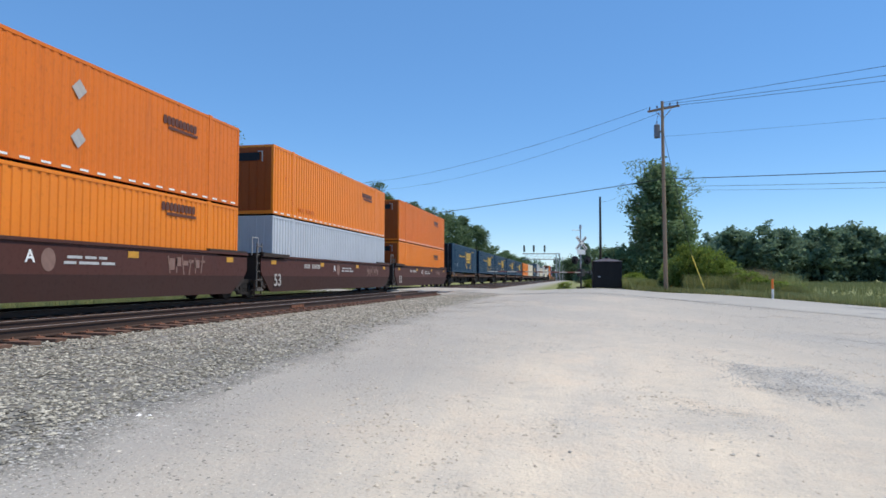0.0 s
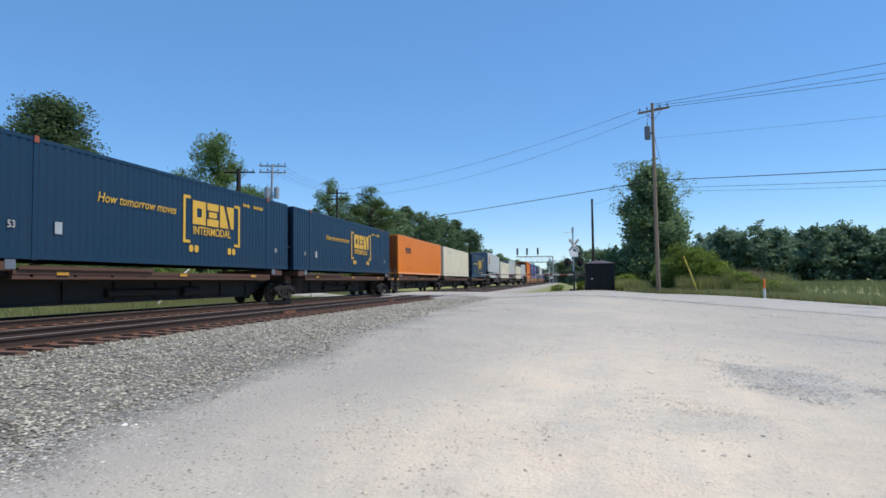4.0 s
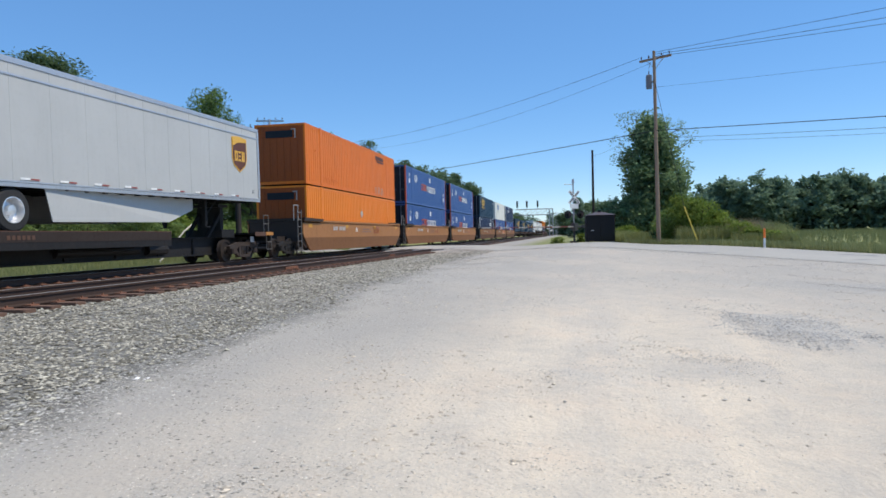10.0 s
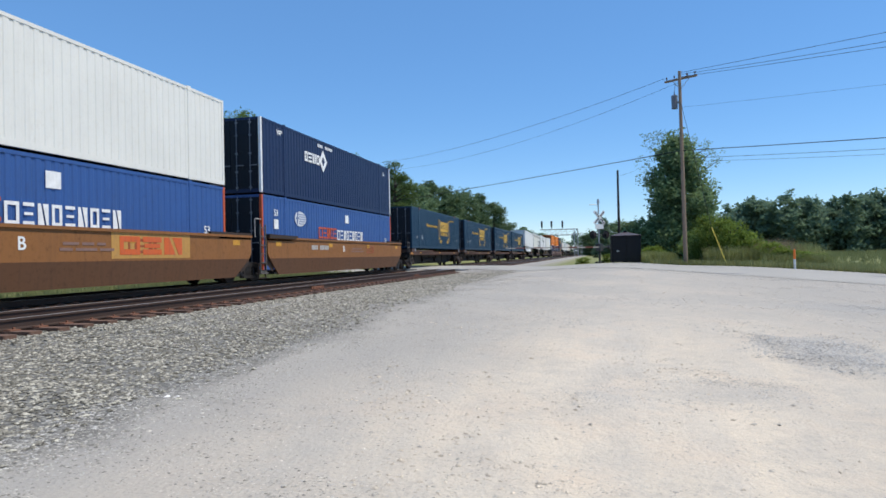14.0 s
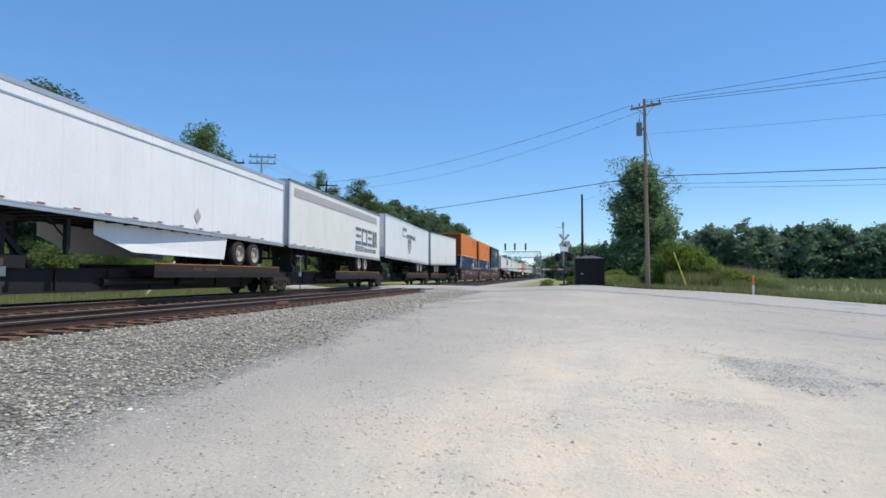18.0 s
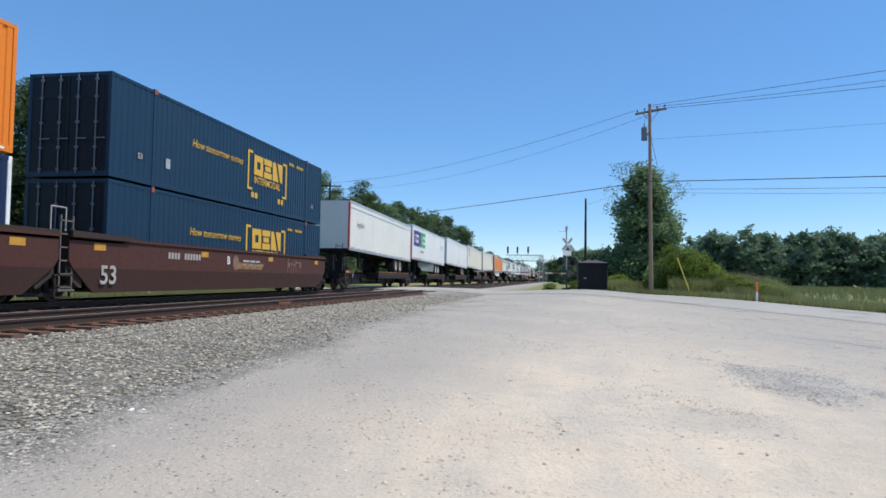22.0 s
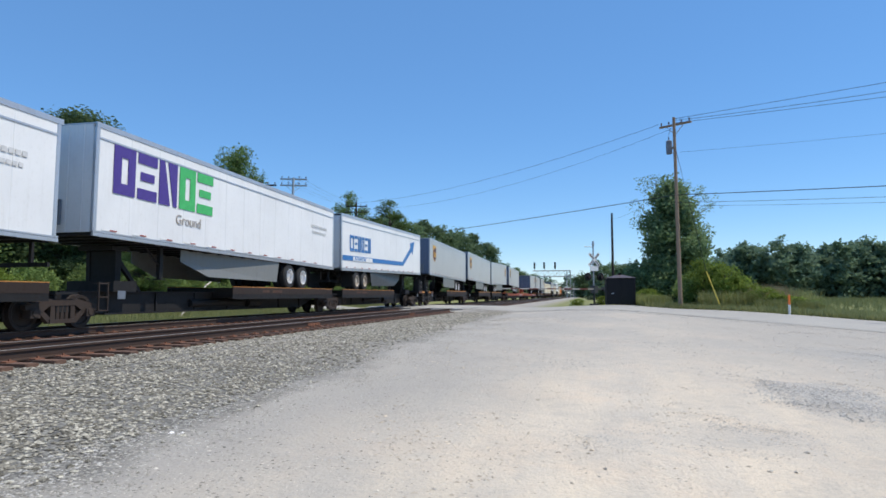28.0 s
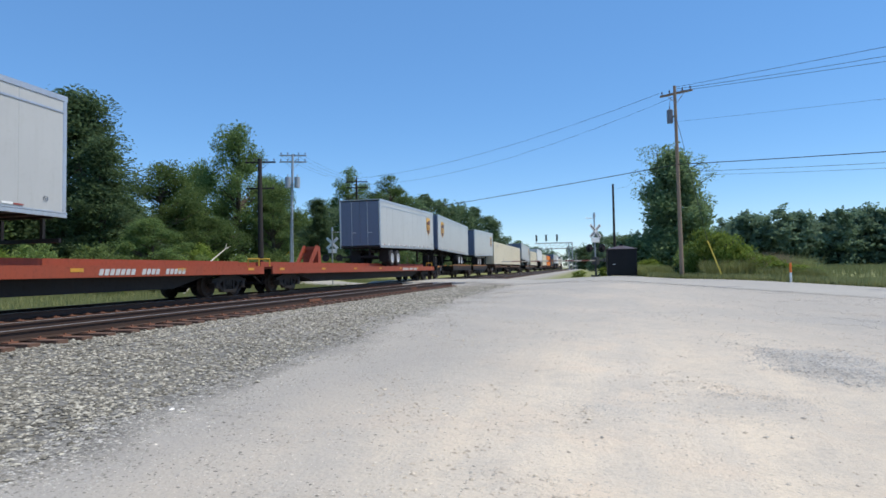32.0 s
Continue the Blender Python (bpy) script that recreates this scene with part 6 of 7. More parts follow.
while len(spots) < 30000:
    y = 3.0 + 36 * rb.random() ** 1.7
    x = rb.uniform(-8.3, -2.6)
    if x > -3.6 - 0.15 * max(0, y - 14) / 10 + rb.gauss(0, 0.30) - 0.5 * noise.noise((x * 0.5, y * 0.5, 9)):
        continue
    if abs(road_side(x, y)) < 4.4:
        continue
    if x > -4.15 - 0.15 * max(0, y - 14) / 10 + rb.gauss(0, 0.22):
        fringe.append((x, y, gz(x, y), rb.uniform(0.008, 0.020)))
        continue
    spots.append((x, y, gz(x, y) + 0.004, rb.uniform(0.018, 0.043)))
for k in range(5000):
    x, y = rb.uniform(-8.3, -3.7), rb.uniform(-9.0, 3.2)
    spots.append((x, y, gz(x, y) + 0.004, rb.uniform(0.018, 0.043)))
for cx, lim in ((NEAR_X, 5000), (FAR_X, 3000)):
    k = 0
    while k < lim:
        y = 4 + 45 * rb.random() ** 1.5
        x = cx + rb.uniform(-1.9, 1.9)
        if abs(road_side(x, y)) < 4.6 or abs(abs(x - cx) - 0.7175) < 0.09:
            continue
        spots.append((x, y, 0.595 + 0.02 * rb.random(), rb.uniform(0.02, 0.04)))
        k += 1
k = 0
while k < 14000:                     # finer stone thinning out into the lot
    y = 3.0 + 24 * rb.random() ** 1.7
    x = -4.3 + min(3.4, rb.expovariate(1.3)) + 0.04 * max(0, y - 8)
    if road_side(x, y) > -4.7:
        continue
    k += 1
    fringe.append((x, y, gz(x, y), rb.uniform(0.007, 0.017)))
FINES = stone_material("fine_chip", (0.22, 0.205, 0.175), (0.56, 0.53, 0.455))
stones("ballast_fines", "small grey stone chips thinning out beside the ballast", fringe, FINES, 15)
stones("ballast", "loose grey crushed stone ballast beside the track", spots, BALLAST, 5)
PEB = stone_material("lot_pebble", (0.44, 0.405, 0.35), (0.74, 0.67, 0.56))
spots = []
while len(spots) < 30000:
    y = 3.2 + 24 * rb.random() ** 1.8
    x = rb.uniform(-4.5, 0.75 * y + 3)
    d = min(math.hypot((x - 3.2) / 1.05, (y - 10.3) / 1.6), math.hypot((x - 1.45) / 0.9, (y - 7.4) / 0.7), math.hypot((x - 0.1) / 0.5, (y - 6.9) / 0.6), math.hypot((x - 6.9) / 1.7, (y - 17.6) / 1.4))
    if d > 1 + rb.gauss(0, 0.25) and rb.random() > 0.05 + 0.30 * max(0, noise.noise((x * 0.35, y * 0.35, 2)) + 0.1):
        continue
    spots.append((x, y, gz(x, y), rb.uniform(0.005, 0.011) if rb.random() < 0.985 else rb.uniform(0.014, 0.022)))
stones("pebbles", "scattered pebbles on the dusty lot", spots, PEB, 6)
# grey stone of the worn patches, and dusty chips before the ballast
GREYP = stone_material("grey_chip", (0.36, 0.345, 0.315), (0.60, 0.575, 0.525))
spots = []
for hx, hy, rx, ry, n in ((6.9, 17.3, 1.8, 1.2, 3200), (1.5, 7.5, 0.75, 0.6, 1000), (0.2, 7.0, 0.45, 0.5, 600)):
    for k in range(n):
        x, y = rb.gauss(hx, rx * 0.62), rb.gauss(hy, ry * 0.62)
        spots.append((x, y, gz(x, y), rb.uniform(0.006, 0.015)))
for k in range(5200):
    a, r = rb.uniform(0, 6.283), math.sqrt(rb.random()) * rb.uniform(0.75, 1.05)
    r *= 1 + 0.45 * noise.noise((math.cos(a) * 1.3, math.sin(a) * 1.3, 17))
    x, y = 3.2 + 1.15 * r * math.cos(a), 10.3 + 1.7 * r * math.sin(a)
    spots.append((x, y, gz(x, y), rb.uniform(0.008, 0.019) if rb.random() < 0.93 else rb.uniform(0.02, 0.034)))
for k in range(7000):
    s, w = rb.uniform(-13, 26), -3.55 - 2.2 * rb.random() ** 1.5
    x, y = RPX + RDX * s + 0.643 * w, RPY + RDY * s + 0.766 * w
    if x > -7.8:
        spots.append((x, y, gz(x, y) + (0.03 if w > -3.9 else 0.0), rb.uniform(0.012, 0.03)))
k = 0
while k < 9000:
    x, y = rb.uniform(-2.5, 13.5), rb.uniform(9.5, 25)
    if noise.noise((x * 0.45, y * 0.45, 31)) + 0.06 * (x - 4) + rb.gauss(0, 0.2) < 0.1 or road_side(x, y) > -4.8:
        continue
    k += 1
    spots.append((x, y, gz(x, y), rb.uniform(0.009, 0.024)))
k = 0
while k < 10000:
    y = 3.2 + 24 * rb.random() ** 1.7
    x = -4.1 + 3.2 * rb.random() ** 1.9 + rb.uniform(-0.2, 0.2) + 0.05 * max(0, y - 6)
    if road_side(x, y) > -4.6:
        continue
    k += 1
    spots.append((x, y, gz(x, y) - 0.001, rb.uniform(0.005, 0.011 + 0.014 * max(0, -3.0 - x))))
stones("grey_chips", "grey stone chips in worn patches and beside the ballast", spots, GREYP, 12)
# lumps of dry earth turned up by wheels
CLOD = stone_material("earth_clod", (0.48, 0.415, 0.33), (0.72, 0.62, 0.485))
spots = []
while len(spots) < 6500:
    y = 3.2 + 24 * rb.random() ** 1.5
    x = rb.uniform(-3.0, 0.75 * y + 3)
    if noise.noise((x * 0.55, y * 0.4, 21)) + 0.5 * noise.noise((x * 1.9, y * 1.5, 4)) + rb.gauss(0, 0.15) < 0.12 or road_side(x, y) > -4.8:
        continue
    spots.append((x, y, gz(x, y), 0.010 + 0.020 * rb.random() ** 2.5))
stones("earth_clods", "dry crumbled earth lumps on the dusty lot", spots, CLOD, 14)
stones("pale_stone", "flat pale stone lying on the gravel", [(-3.84, 5.4, gz(-3.84, 5.4) - 0.005, 0.05), (-3.75, 5.43, gz(-3.75, 5.43) - 0.005, 0.035)], plain("pale_stone", (0.80, 0.78, 0.74), 0.9), 8)
stones("loose_stones", "a few larger grey stones on the lot", [(x, y, gz(x, y) + 0.005, r) for x, y, r in ((-1.83, 3.73, 0.02), (-1.65, 3.88, 0.016), (1.37, 6.08, 0.032), (1.58, 6.12, 0.028), (0.01, 5.65, 0.028), (-0.87, 4.24, 0.015), (1.9, 6.9, 0.03), (2.95, 9.0, 0.035))], PEB, 9)

# ---------- utility poles, wires, signals, hut ----------
POLEW = paint("weathered_pole_wood", (0.30, 0.215, 0.15), (0.09, 0.07, 0.055), 0.5, 0.9, grain=14)
POLED = paint("dark_pole_wood", (0.035, 0.029, 0.027), (0.05, 0.04, 0.04), 0.4, 0.9, grain=14)
GREYM = paint("galvanised_grey", (0.42, 0.44, 0.46), (0.2, 0.2, 0.2), 0.3, 0.5, 0.4)
DKGREY = paint("dark_grey_metal", (0.06, 0.065, 0.07), (0.1, 0.1, 0.1), 0.3, 0.6)
INSUL = plain("brown_insulator", (0.10, 0.07, 0.06), 0.3)
WIREM = plain("black_wire", (0.02, 0.02, 0.022), 0.6)
SIGNW = plain("white_sign", (0.72, 0.72, 0.70), 0.5)


def pole(label, x, y, top, mat=POLEW, r=0.16, arms=((0.45, 2.4),), turn=0.0, lean=(0, 0), can=None, caps=0):
    z0 = ground_z(x, y)
    ob = thing("utility_pole", label, "utility pole", "utility poles")
    ob.location = (x, y, z0 - 0.1)
    ob.rotation_euler = (radians(lean[0]), radians(lean[1]), radians(turn))
    h = top - z0 + 0.1
    me = Geo()
    me.rod((0, 0, 0), (0, 0, h), r, 12, r * 0.68)
    part("shaft", me.mesh("pole_shaft", mat), ob)
    for d, w in arms:
        me = Geo()
        me.box(-w / 2, w / 2, 0.10, 0.20, h - d - 0.06, h - d + 0.06)
        for s in (-1, 1):
            me.rod((s * w * 0.28, 0.15, h - d - 0.02), (0, 0.12, h - d - 0.62), 0.016, 6)
        arm = part("crossarm", me.mesh("crossarm", mat), ob)
        for px in (-w / 2 + 0.12, -w * 0.2, w * 0.2, w / 2 - 0.12):
            part("insulator", shared("insulator", INSUL, lambda g: (g.rod((0, 0, 0), (0, 0, 0.08), 0.02, 6), g.rod((0, 0, 0.08), (0, 0, 0.2), 0.055, 8, 0.035))), arm, "", (px, 0.15, h - d + 0.06))
    if can:
        cx, cz = can
        me = Geo()
        me.rod((cx, 0.05, h - cz - 0.4), (cx, 0.05, h - cz + 0.35), 0.18, 14)
        me.rod((cx, 0.05, h - cz + 0.35), (cx, 0.05, h - cz + 0.42), 0.19, 14, 0.12)
        me.box(min(0, cx), max(0, cx), 0.0, 0.1, h - cz - 0.1, h - cz + 0.0)
        t = part("transformer", me.mesh("transformer", paint("slate_grey_can", (0.16, 0.18, 0.21), amount=0.3)), ob, "grey transformer can")
        me = Geo()
        me.rod((cx, 0.05, h - cz + 0.4), (cx, 0.05, h - cz + 0.65), 0.03, 6)
        me.rod((cx, 0.05, h - cz + 0.72), (cx + 0.1, 0.1, h - 0.6), 0.012, 5)
        part("bushing", me.mesh("bushing", INSUL), t)
    for k in range(caps):
        cx = (-0.34, 0.46, 0.35)[k]
        me = Geo()
        me.rod((cx, -0.15, h - 2.9), (cx, -0.15, h - 2.0), 0.24, 14)
        me.rod((cx, -0.15, h - 2.0), (cx, -0.15, h - 1.75), 0.04, 6)
        me.box(min(0, cx), max(0, cx), -0.2, -0.1, h - 2.7, h - 2.6)
        part("transformer", me.mesh("transformer", GREYM), ob, "pale grey transformer can")
    return ob


pole("tall weathered wooden utility pole with crossarm and transformer", 5.20, 41.0, 12.25, POLEW, 0.125, ((0.42, 2.0),), -33, (0, -0.5), (-0.38, 1.75))
pole("thin dark wooden pole beyond the hut", 2.15, 62.0, 9.1, POLED, 0.13, (), 0)
pole("dark wooden pole with crossarms by the far verge", -25.0, 47.0, 10.55, POLED, 0.24, ((0.25, 2.4), (2.3, 2.2)), 12)
pole("grey pole with crossarms and hanging transformers", -24.9, 52.0, 11.75, GREYM, 0.14, ((0.1, 2.3), (0.65, 2.3)), 12, (0, 1.5), None, 2)
pole("distant wooden pole with two crossarms", -27.2, 75.0, 12.9, POLED, 0.15, ((0.5, 2.6), (1.2, 2.6)), 12)
pole("thin grey pole on the far verge", -24.2, 51.0, 6.9, GREYM, 0.07, (), 0)


def wire(label, a, b, sag, r=0.014, n=24):
    a, b = Vector(a), Vector(b)
    me = Geo()
    pts = [a.lerp(b, i / n) - Vector((0, 0, 4 * sag * (i / n) * (1 - i / n))) for i in range(n + 1)]
    vs, fs, m = [], [], 5
    for p in pts:
        vs += [(p.x + r * math.cos(1.2566 * i) * 0.7, p.y + r * math.cos(1.2566 * i) * 0.7, p.z + r * math.sin(1.2566 * i)) for i in range(m)]
    for k in range(n):
        fs += [(k * m + i, k * m + (i + 1) % m, (k + 1) * m + (i + 1) % m, (k + 1) * m + i) for i in range(m)]
    me.add(vs, fs)
    return tagged(new("overhead_wire", me.mesh("overhead_wire", WIREM)), label, "wire", "overhead wires")


A = (5.12, 41.0)
for z, e, s in ((12.15, 10.6, 0.05), (12.05, 10.7, 0.5), (11.9, 9.3, 0.15)):
    wire("thin black overhead power wire", (*A, z), (31, 20.9, e), s, 0.012)
wire("thin black overhead power wire", (4.3, 41.6, 12.0), (-27.2, 75.0, 12.8), 0.9, 0.012)
wire("thin black overhead power wire", (*A, 11.6), (-24.9, 52.0 + 20, 11.6), 1.2, 0.009)
wire("thick black telephone cable", (*A, 7.55), (-27.2, 75.0, 7.9), 0.12, 0.024)
wire("thick black telephone cable", (*A, 7.55), (31, 20.9, 5.25), 0.12, 0.022)
wire("thin black telephone wire", (*A, 7.1), (31, 20.9, 4.8), 0.2, 0.011)
wire("thin black telephone wire", (*A, 6.9), (31, 20.9, 4.7), 0.3, 0.008)
wire("thin faint overhead wire", (*A, 10.1), (31, 20.9, 7.8), 0.2, 0.006)
wire("thin service wire to the dark pole", (*A, 8.5), (2.15, 62.0, 8.6), 0.5, 0.008)
for dx in (-1.0, -0.4, 0.4, 1.0):
    wire("thin wire along the far verge", (-24.9 + dx, 52.0, 11.75), (-27.2 + dx, 75.0, 12.6), 0.4, 0.008)
    wire("thin wire along the far verge", (-27.2 + dx, 75.0, 12.5), (-31.0 + dx, 130.0, 13.0), 0.8, 0.008)

# equipment hut
HUTM = paint("black_painted_steel", (0.008, 0.008, 0.010), (0.03, 0.027, 0.025), 0.3, 0.75)
hut = thing("equipment_hut", "small black steel railway equipment hut beside the road", "hut")
hz = ground_z(1.9, 45.2) - 0.12
hut.location, hut.rotation_euler = (1.98, 45.6, hz), (0, 0, radians(2))
g = Geo()
g.box(-0.93, 0.93, -0.85, 0.85, 0.16, 1.90, 0.03)
part("body", g.mesh("hut_body", HUTM), hut)
g = Geo()
g.add([(-1.0, -0.93, 1.90), (1.0, -0.93, 1.90), (1.0, 0.93, 1.90), (-1.0, 0.93, 1.90), (-0.15, 0, 2.14), (0.15, 0, 2.14)], [(0, 1, 5, 4), (1, 2, 5), (2, 3, 4, 5), (3, 0, 4), (3, 2, 1, 0)])
part("roof", g.mesh("hut_roof", paint("dull_brown_roof", (0.10, 0.075, 0.07), amount=0.4)), hut, "dull brown hipped roof")
g = Geo()
g.box(-0.1, 0.1, -0.1, 0.1, 2.08, 2.24)
part("vent", g.mesh("hut_vent", HUTM), hut)
g = Geo()
g.box(-0.80, -0.02, -0.875, -0.852, 0.2, 1.75)
dr = part("door", g.mesh("hut_door", HUTM), hut)
g = Geo()
g.box(-0.62, -0.45, -0.90, -0.876, 0.86, 0.92)
part("door_handle", g.mesh("hut_handle", GREYM), dr, "pale metal handle")
g = Geo()
g.box(0.02, 0.80, -0.875, -0.852, 0.2, 1.75)
part("door", g.mesh("hut_door_b", HUTM), hut)
g = Geo()
g.box(-1.1, 1.1, -1.0, 1.0, 0.0, 0.10)
for x in (-0.8, 0.8):
    for y in (-0.7, 0.7):
        g.box(x - 0.08, x + 0.08, y - 0.08, y + 0.08, 0.09, 0.17)
part("base_slab", g.mesh("hut_base", plain("concrete", (0.42, 0.40, 0.37), 0.9)), hut, "pale concrete slab")


def crossing_signal(x, y, turn, top, label, arm=True):
    ob = thing("crossing_signal", label, "crossing signal", "crossing signals")
    z0 = ground_z(x, y)
    ob.location, ob.rotation_euler = (x, y, z0), (0, 0, radians(turn))
    h = top - z0
    g = Geo()
    g.rod((0, 0, 0), (0, 0, h), 0.05, 10)
    part("mast", g.mesh("signal_mast", GREYM), ob)
    if arm:
        g = Geo()
        g.rod((0, 0, h - 0.15), (-0.75, 0, h - 0.15), 0.025, 6)
        g.rod((0, 0, h - 0.05), (0, 0, h + 0.25), 0.1, 8, 0.06)
        part("bell", g.mesh("signal_bell", GREYM), ob)
    for s in (-1, 1):
        g = Geo()
        g.box(-0.62, 0.62, -0.10, -0.08, -0.11, 0.11)
        b = part("crossbuck_blade", g.mesh("crossbuck_blade", SIGNW), ob, "white crossbuck board", (0, -0.012 * s, h - 1.05))
        b.rotation_euler = (0, radians(45 * s), 0)
        part("letter_mark", shared("crossbuck_bars", MDARK, lambda g: [g.box(-0.5 + 0.16 * i, -0.4 + 0.16 * i, -0.112, -0.101, -0.05, 0.05) for i in range(7) if i != 3]), b)
    g = Geo()
    g.box(-0.35, 0.35, -0.1, -0.08, h - 1.85, h - 1.5)
    part("track_sign", g.mesh("track_sign", SIGNW), ob, "white number-of-tracks sign")
    for s in (-1, 1):
        g = Geo()
        n = 18
        g.rod((s * 0.55, -0.06, h - 2.25), (s * 0.55, -0.10, h - 2.25), 0.29, n)
        g.rod((s * 0.55, -0.28, h - 2.25), (s * 0.55, -0.10, h - 2.25), 0.14, 12)
        lm = part("lamp_disc", g.mesh("lamp_disc", HUTM), ob, "black flasher disc")
        g = Geo()
        g.rod((s * 0.55, -0.285, h - 2.25), (s * 0.55, -0.27, h - 2.25), 0.11, 12)
        part("lens", g.mesh("lens", plain("dull_red_lens", (0.03, 0.006, 0.006), 0.3)), lm)
    g = Geo()
    g.rod((-0.55, 0, h - 2.25), (0.55, 0, h - 2.25), 0.03, 6)
    g.box(-0.22, 0.22, -0.2, 0.2, 0.0, 0.12)
    part("base_and_bar", g.mesh("signal_base", DKGREY), ob, "dark base and lamp bar")
    return ob


crossing_signal(0.30, 47.4, 38, 5.15, "grey crossing signal with white crossbuck and flashers")
crossing_signal(-20.5, 50.5, 200, 5.0, "grey crossing signal with crossbuck on the far side")

# lowered gate arm at the near signal
gate = thing("crossing_gate", "lowered crossing gate with a red and white striped arm", "crossing gate")
gate.location, gate.rotation_euler = (0.32, 46.8, ground_z(0.32, 46.8)), (0, 0, radians(50))
g = Geo()
g.rod((0, 0, 0), (0, 0, 0.9), 0.07, 8)
g.box(-0.16, 0.16, -0.2, 0.2, 0.85, 1.35)
part("mechanism", g.mesh("gate_box", DKGREY), gate, "dark gate machine on a short post")
g = Geo()
g.box(0.15, 1.1, -0.14, -0.06, 1.06, 1.2)
g.box(0.75, 1.15, -0.2, 0.0, 1.0, 1.26)
part("counterweight", g.mesh("gate_weight", DKGREY), gate)
# arm bands in a dark red and a greyish white
GRED = plain("dark_red_stripe", (0.15, 0.05, 0.042), 0.6)
GWHITE = plain("greyish_white_band", (0.36, 0.34, 0.31), 0.6)
for k in range(11):
    g = Geo()
    w = 0.065 - 0.0025 * k
    g.box(-0.8 * (k + 1), -0.8 * k, -0.12, -0.09, 1.12 - w * 0.7, 1.12 + w * 0.7)
    part("stripe", g.mesh("gate_stripe", GRED if k % 2 else GWHITE), gate, "" if k % 2 else "white band of the gate arm")

# signal gantry over the tracks
gan = thing("signal_gantry", "grey steel lattice signal gantry spanning the tracks", "signal gantry")
gan.location = (0, 230, 0.0)
g = Geo()
for x in (-5.9, -7.1):
    g.rod((x, 0, 0), (x, 0, 10.1), 0.13, 6)
    g.rod((x, 1.2, 0), (x, 1.2, 10.1), 0.13, 6)
for k in range(7):
    g.rod((-5.9, 0, k * 1.3), (-7.1, 0, k * 1.3 + 1.3), 0.06, 5)
part("leg", g.mesh("gantry_leg", GREYM), gan)
g = Geo()
for z in (8.1, 10.1):
    for y in (0, 1.2):
        g.rod((-18.6, y, z), (-5.9, y, z), 0.14, 6)
for k in range(7):
    x = -18.6 + k * 1.8
    g.rod((x, 0, 8.1), (x + 1.8, 0, 10.1), 0.06, 5)
    g.rod((x + 1.8, 0, 8.1), (x + 1.8, 0, 10.1), 0.06, 5)
part("truss", g.mesh("gantry_truss", GREYM), gan)
for x in (-18.0, -14.7, -11.0):
    g = Geo()
    g.rod((0, 0, 10.1), (0, 0, 11.0), 0.07, 6)
    g.box(-0.30, 0.30, -0.1, 0.12, 10.8, 13.0)
    hd = part("signal_head", g.mesh("gantry_head", DKGREY), gan, "dark three-lamp signal head", (x, 0, 0))
    for z in (11.2, 11.9, 12.6):
        part("visor", shared("visor", HUTM, lambda g: g.rod((0, -0.35, 0), (0, -0.08, 0), 0.17, 8)), hd, "", (0, 0, z))
gl = thing("signal_gantry", "second set of grey gantry legs farther along", "signal gantry")
gl.location = (-5.2, 242, 0.0)
g = Geo()
g.rod((0, 0, 0), (0, 0, 9.2), 0.12, 6)
g.rod((0.5, 2, 0), (0.5, 2, 9.2), 0.12, 6)
part("leg", g.mesh("gantry_far_leg", GREYM), gl)
ms = thing("dwarf_signal", "distant dark signal mast beside the track", "signal")
ms.location = (-4.6, 262, 0.7)
g = Geo()
g.rod((0, 0, 0), (0, 0, 3.2), 0.08, 6)
g.box(-0.3, 0.3, -0.1, 0.1, 2.6, 4.2)
part("mast", g.mesh("dwarf_mast", DKGREY), ms)

# marker post in the grass
mk = thing("marker_post", "orange and white plastic cable marker post in the grass", "marker post")
mk.location = (9.68, 35.9, ground_z(9.68, 35.9) - 0.02)
g = Geo()
g.rod((0, 0, 0), (0, 0, 0.55), 0.055, 10)
part("lower_half", g.mesh("marker_low", SIGNW), mk, "white lower half")
g = Geo()
g.rod((0, 0, 0.55), (0, 0, 1.0), 0.058, 10)
g.rod((0, 0, 1.0), (0, 0, 1.04), 0.058, 10, 0.03)
part("upper_half", g.mesh("marker_up", plain("orange_plastic", (0.85, 0.20, 0.03), 0.5)), mk, "orange upper half")
gy = thing("guy_guard", "yellow plastic guard on the pole's guy wire", "guy guard")
gy.location = (7.15, 39.2, ground_z(7.15, 39.2))
g = Geo()
g.rod((0.0, 0, 0), (-0.72, 0.3, 2.2), 0.03, 8)
part("sleeve", g.mesh("guy_sleeve", plain("yellow_plastic", (0.75, 0.55, 0.08), 0.5)), gy)
g = Geo()
g.rod((-0.72, 0.3, 2.2), (5.12 - 7.15, 41.0 - 39.2, 9.8), 0.012, 6)
part("wire", g.mesh("guy_strand", WIREM), gy)

# boulder at the edge of the lot
ROCK = stone_material("boulder_stone", (0.15, 0.145, 0.14), (0.20, 0.195, 0.19))
bm = bmesh.new()
bmesh.ops.create_icosphere(bm, subdivisions=4, radius=1.0)
for v_ in bm.verts:
    n_ = v_.co.normalized()
    k_ = 1 + 0.22 * noise.noise(n_ * 1.3 + Vector((3, 1, 7))) + 0.07 * noise.noise(n_ * 4.0) + 0.02 * noise.noise(n_ * 14.0)
    v_.co = Vector((n_.x * 0.56 * k_, n_.y * 0.46 * k_, min(0.30, n_.z * 0.42 * k_)))
me_ = bpy.data.meshes.new("boulder")
bm.to_mesh(me_)
bm.free()
me_.materials.append(ROCK)
boulder = tagged(new("boulder", me_), "rounded dark grey boulder with a flat top on the gravel", "boulder")
